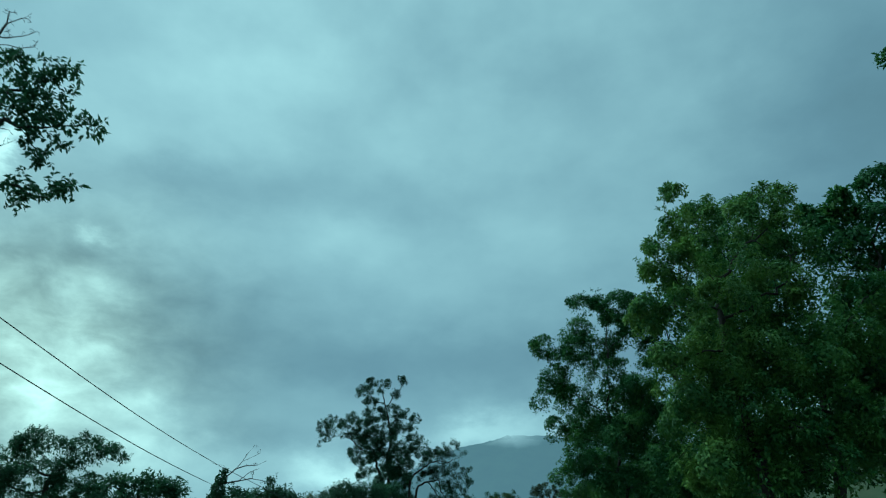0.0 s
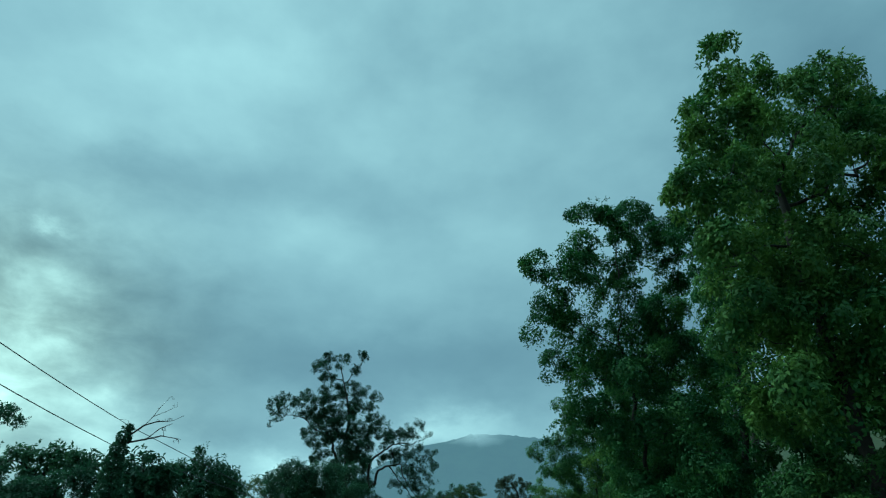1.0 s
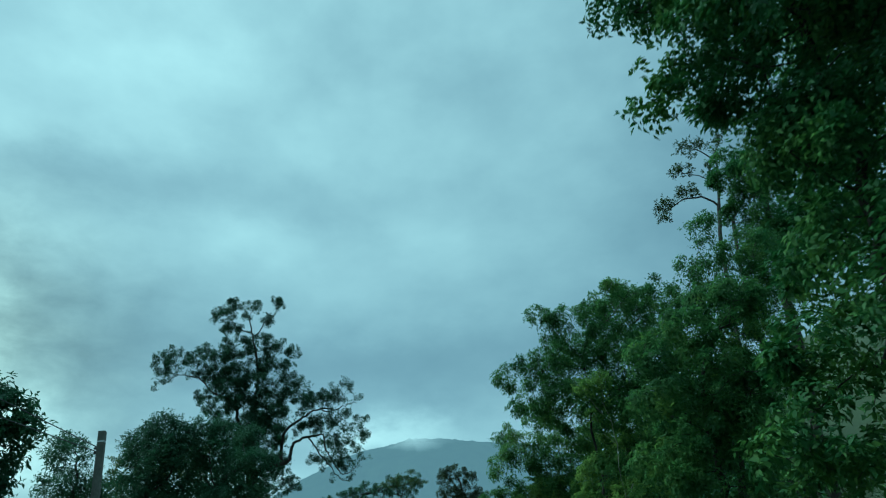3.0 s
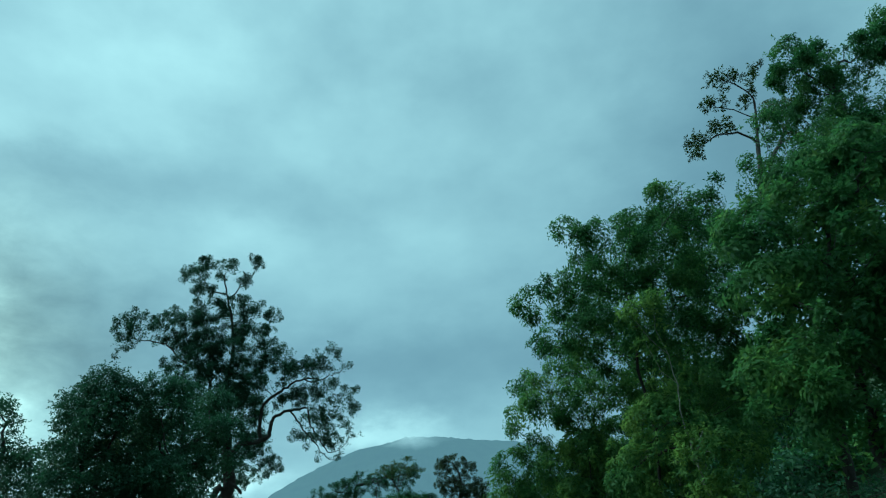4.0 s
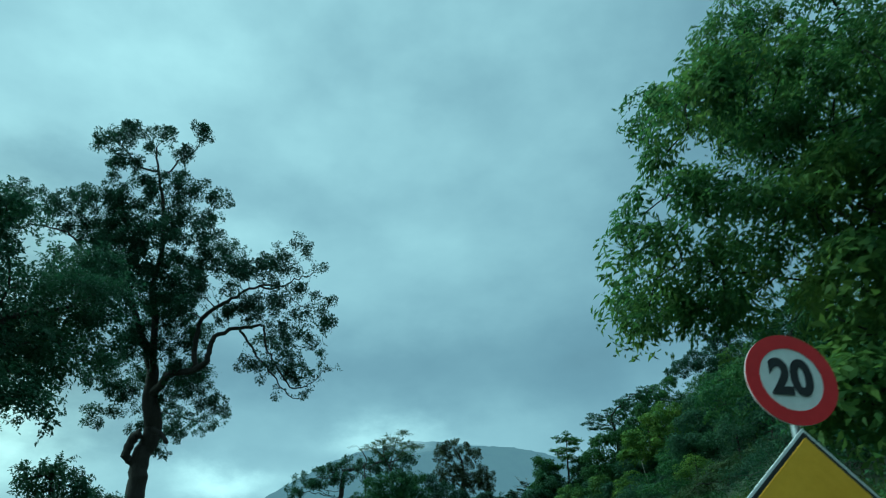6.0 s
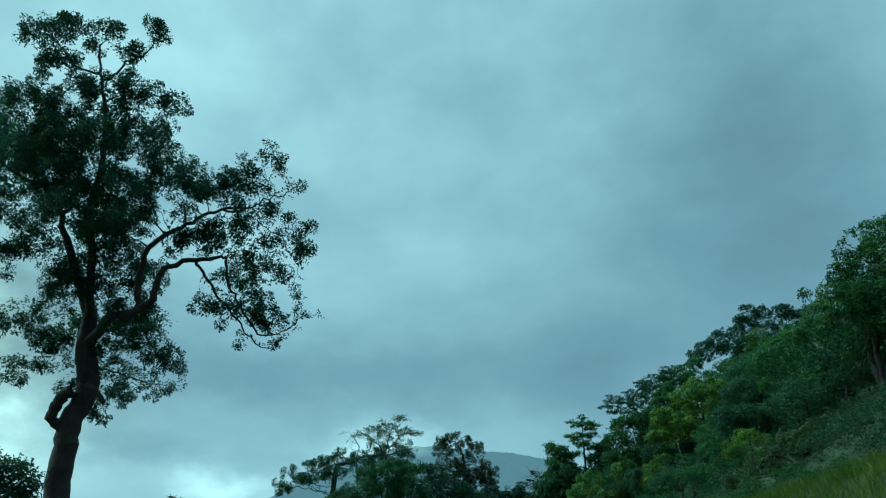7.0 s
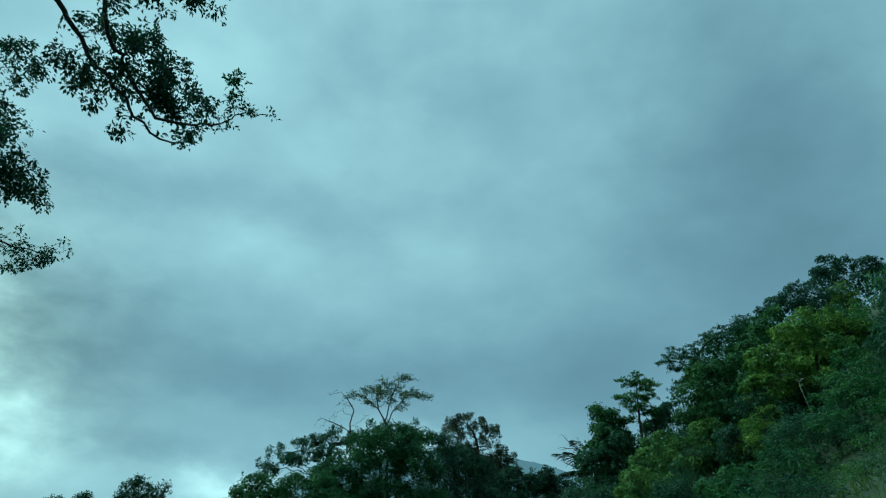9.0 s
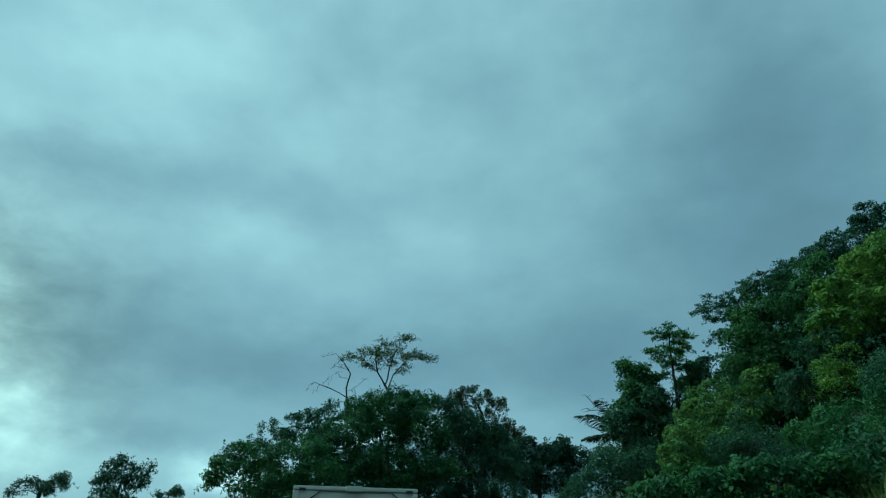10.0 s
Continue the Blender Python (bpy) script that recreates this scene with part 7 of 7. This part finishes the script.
# ---------------- post, wires ----------------
def utility_post():
    x, y = -5.62, 39.0
    z0 = land_z(x, y)
    post = new("utility_post")
    post.location = (x, y, z0)
    post.rotation_euler = (0, radians(-5.5), 0)
    tagged(post, "square weathered concrete utility post among the trees", "post")
    bm = bm_box(0.21, 0.21, 6.07 - z0 + 0.5, (0, 0, (6.07 - z0 - 0.5) / 2), 0.015)
    for v in bm.verts:
        if v.co.z > 3:
            v.co.x *= 0.85
            v.co.y *= 0.85
    part("shaft", bm, CONCRETE, post)
    for h in (5.62, 5.50):
        part("insulator", bm_cyl(0.04, 0.1, (-0.12, 0, h - z0), "X", 12, bevel=0.01), RUBBER, post)
    part("steel_band", bm_box(0.19, 0.19, 0.04, (0, 0, 5.78 - z0), 0.004), STEEL, post)


utility_post()


def wire(high, end):
    pts = resample([(-11.3, -30, high), (-11.25, 15, high), (-11.2, 33, high), (-6.29, 39, end)], 2.0)
    sag = 0.25 * np.sin(np.clip((pts[:, 1] - 15) / 18, 0, 1) * math.pi) * 0.6
    pts[:, 2] -= sag
    ob = new("overhead_wire", quad_mesh("overhead_wire", *tubes(pts, np.arange(-1, len(pts) - 1), np.full(len(pts), 0.016)), CABLE, True))
    tagged(ob, "thin black overhead wire strung along the roadside", "wire", "overhead wires")


wire(7.50, 5.62)
wire(6.57, 5.50)


# ---------------- speed sign ----------------
def text_mesh(body, size, depth):
    cu = bpy.data.curves.new("digits", "FONT")
    cu.body, cu.size, cu.extrude, cu.align_x, cu.align_y, cu.offset = body, size, depth, "CENTER", "CENTER", 0.012
    ob = new("digits_draft", cu)
    me = bpy.data.meshes.new_from_object(ob.evaluated_get(bpy.context.evaluated_depsgraph_get()))
    bpy.data.objects.remove(ob)
    return me


def road_sign():
    x, y = 5.26, 42.85
    z0 = land_z(x, y)
    sign = new("speed_limit_sign")
    sign.location = (x, y, z0)
    sign.rotation_euler = (0, radians(3), radians(-4))
    tagged(sign, "round red-rimmed speed sign over yellow diamond on steel post", "road sign")
    h = 2.51 - z0
    part("post", bm_cyl(0.03, h + 0.28 + 0.5, (0, 0.06, (h + 0.28 - 0.5) / 2), "Z", 16, bevel=0.005), STEEL, sign, "galvanised steel tube")
    face = part("face", bm_cyl(0.305, 0.02, (0, 0, h), "Y", 56, bevel=0.006), SIGN_WHITE, sign, "white reflective disc")
    bm = bmesh.new()
    n = 64
    rings = []
    for r, dy in ((0.305, -0.008), (0.305, -0.016), (0.212, -0.016), (0.212, -0.008)):
        rings.append([bm.verts.new((r * math.cos(k * 2 * math.pi / n), dy, h + r * math.sin(k * 2 * math.pi / n))) for k in range(n)])
    for a, b in ((0, 1), (1, 2), (2, 3)):
        for k in range(n):
            bm.faces.new((rings[a][k], rings[a][(k + 1) % n], rings[b][(k + 1) % n], rings[b][k]))
    bmesh.ops.recalc_face_normals(bm, faces=bm.faces)
    part("rim", bm, SIGN_RED, sign, "red painted ring")
    me = text_mesh("20", 0.29, 0.003)
    me.materials.append(SIGN_BLACK)
    digits = new("digits", me)
    digits.matrix_basis = pose(0, -0.016, h, 90, 0, 0) @ Matrix.Diagonal((0.98, 1.12, 1, 1))
    child(digits, sign, "black number 20")
    for name, side, dy, mat in (("diamond_edge", 0.62, 0.0, SIGN_WHITE), ("diamond_line", 0.585, -0.007, SIGN_BLACK), ("diamond_face", 0.535, -0.012, SIGN_YELLOW)):
        bm = bm_box(side, 0.016, side, (0, dy, 2.19 - z0 - 0.62 * 0.7071), 0.005, Matrix.Rotation(radians(45), 4, "Y"))
        part(name, bm, mat, sign)
    for dz in (0.12, -0.12):
        part("clamp", bm_box(0.09, 0.05, 0.03, (0, 0.04, h + dz), 0.005), STEEL, sign)


road_sign()


# ---------------- truck ahead ----------------
def truck():
    yaw = 3.0
    t = new("box_truck")
    t.matrix_basis = pose(5.18, 76.5, 0.02, 0, 0, yaw)
    tagged(t, "cream box truck seen from behind standing in the lane", "truck")
    W, TOP, L = 2.42, 3.86, 6.0
    part("box_body", bm_box(W, L, TOP - 1.05, (0, L / 2 + 0.03, (TOP + 1.05) / 2), 0.05), PAINT, t)
    part("header_panel", bm_box(W - 0.5, 0.05, 0.36, (0, 0.01, TOP - 0.30), 0.015), PAINT_TRIM, t)
    part("top_rail", bm_box(W, 0.10, 0.075, (0, 0.0, TOP - 0.045), 0.02), PAINT_TRIM, t)
    for sx in (-1, 1):
        part("corner_post", bm_box(0.11, 0.10, TOP - 1.15, (sx * (W / 2 - 0.055), 0.0, (TOP - 0.1 + 1.05) / 2), 0.02), PAINT_TRIM, t)
        bm = bmesh.new()
        outline = [(sx * (W / 2 - 0.02), TOP - 0.10), (sx * (W / 2 - 0.50), TOP - 0.10), (sx * (W / 2 - 0.02), TOP - 0.46)]
        front = [bm.verts.new((x, -0.03, z)) for x, z in outline]
        back = [bm.verts.new((x, 0.02, z)) for x, z in outline]
        bm.faces.new(front)
        bm.faces.new(back[::-1])
        for i in range(3):
            bm.faces.new((front[i], front[i - 1], back[i - 1], back[i]))
        bmesh.ops.recalc_face_normals(bm, faces=bm.faces[:])
        gusset = part("corner_gusset", bm, PAINT_TRIM, t)
        bm = bm_box(0.60, 0.012, 0.02, (sx * (W / 2 - 0.27), -0.034, TOP - 0.29), 0.004, Matrix.Rotation(radians(sx * 37), 4, "Y"))
        part("seam", bm, RUBBER, gusset, "dark seam")
        part("marker_lamp", bm_box(0.13, 0.03, 0.045, (sx * (W / 2 - 0.17), -0.06, TOP - 0.075), 0.008), RUBBER, t, "dark marker lamp")
        door = part("door", bm_box(W / 2 - 0.16, 0.05, 2.15, (sx * (W / 4 - 0.05), -0.005, 2.27), 0.02), PAINT, t)
        part("lock_rod", bm_cyl(0.018, 2.1, (sx * 0.32, -0.05, 2.27), "Z", 10), STEEL, door, "steel lock rod")
        part("hinge", bm_box(0.10, 0.03, 0.05, (sx * (W / 2 - 0.2), -0.04, 3.0), 0.006), STEEL, door)
        part("hinge", bm_box(0.10, 0.03, 0.05, (sx * (W / 2 - 0.2), -0.04, 1.6), 0.006), STEEL, door)
        part("tail_lamp", bm_box(0.30, 0.06, 0.12, (sx * 0.95, -0.02, 0.88), 0.015), LAMP_RED, t, "red tail lamp")
    part("door_ledge", bm_box(W - 0.24, 0.06, 0.05, (0, -0.01, TOP - 0.51), 0.012), RUBBER, t, "dark rubber seal")
    part("lamp_housing", bm_box(0.31, 0.10, 0.10, (-0.05, -0.07, TOP - 0.055), 0.015), PAINT_TRIM, t)
    part("bumper", bm_box(2.3, 0.12, 0.18, (0, 0.05, 0.62), 0.02), STEEL, t)
    part("chassis", bm_box(0.9, 7.6, 0.22, (0, 4.2, 0.86), 0.02), RUBBER, t)
    part("cab", bm_box(2.25, 1.9, 1.9, (0, 7.15, 1.72), 0.16), PAINT, t)
    for sx in (-1, 1):
        for yy in (1.5, 6.9):
            wheel = part("wheel", bm_cyl(0.47, 0.27, (sx * 0.98, yy, 0.47), "X", 28, bevel=0.04), RUBBER, t, "black tyre")
            part("rim", bm_cyl(0.27, 0.02, (sx * 1.12, yy, 0.47), "X", 20, bevel=0.005), STEEL, wheel)


truck()
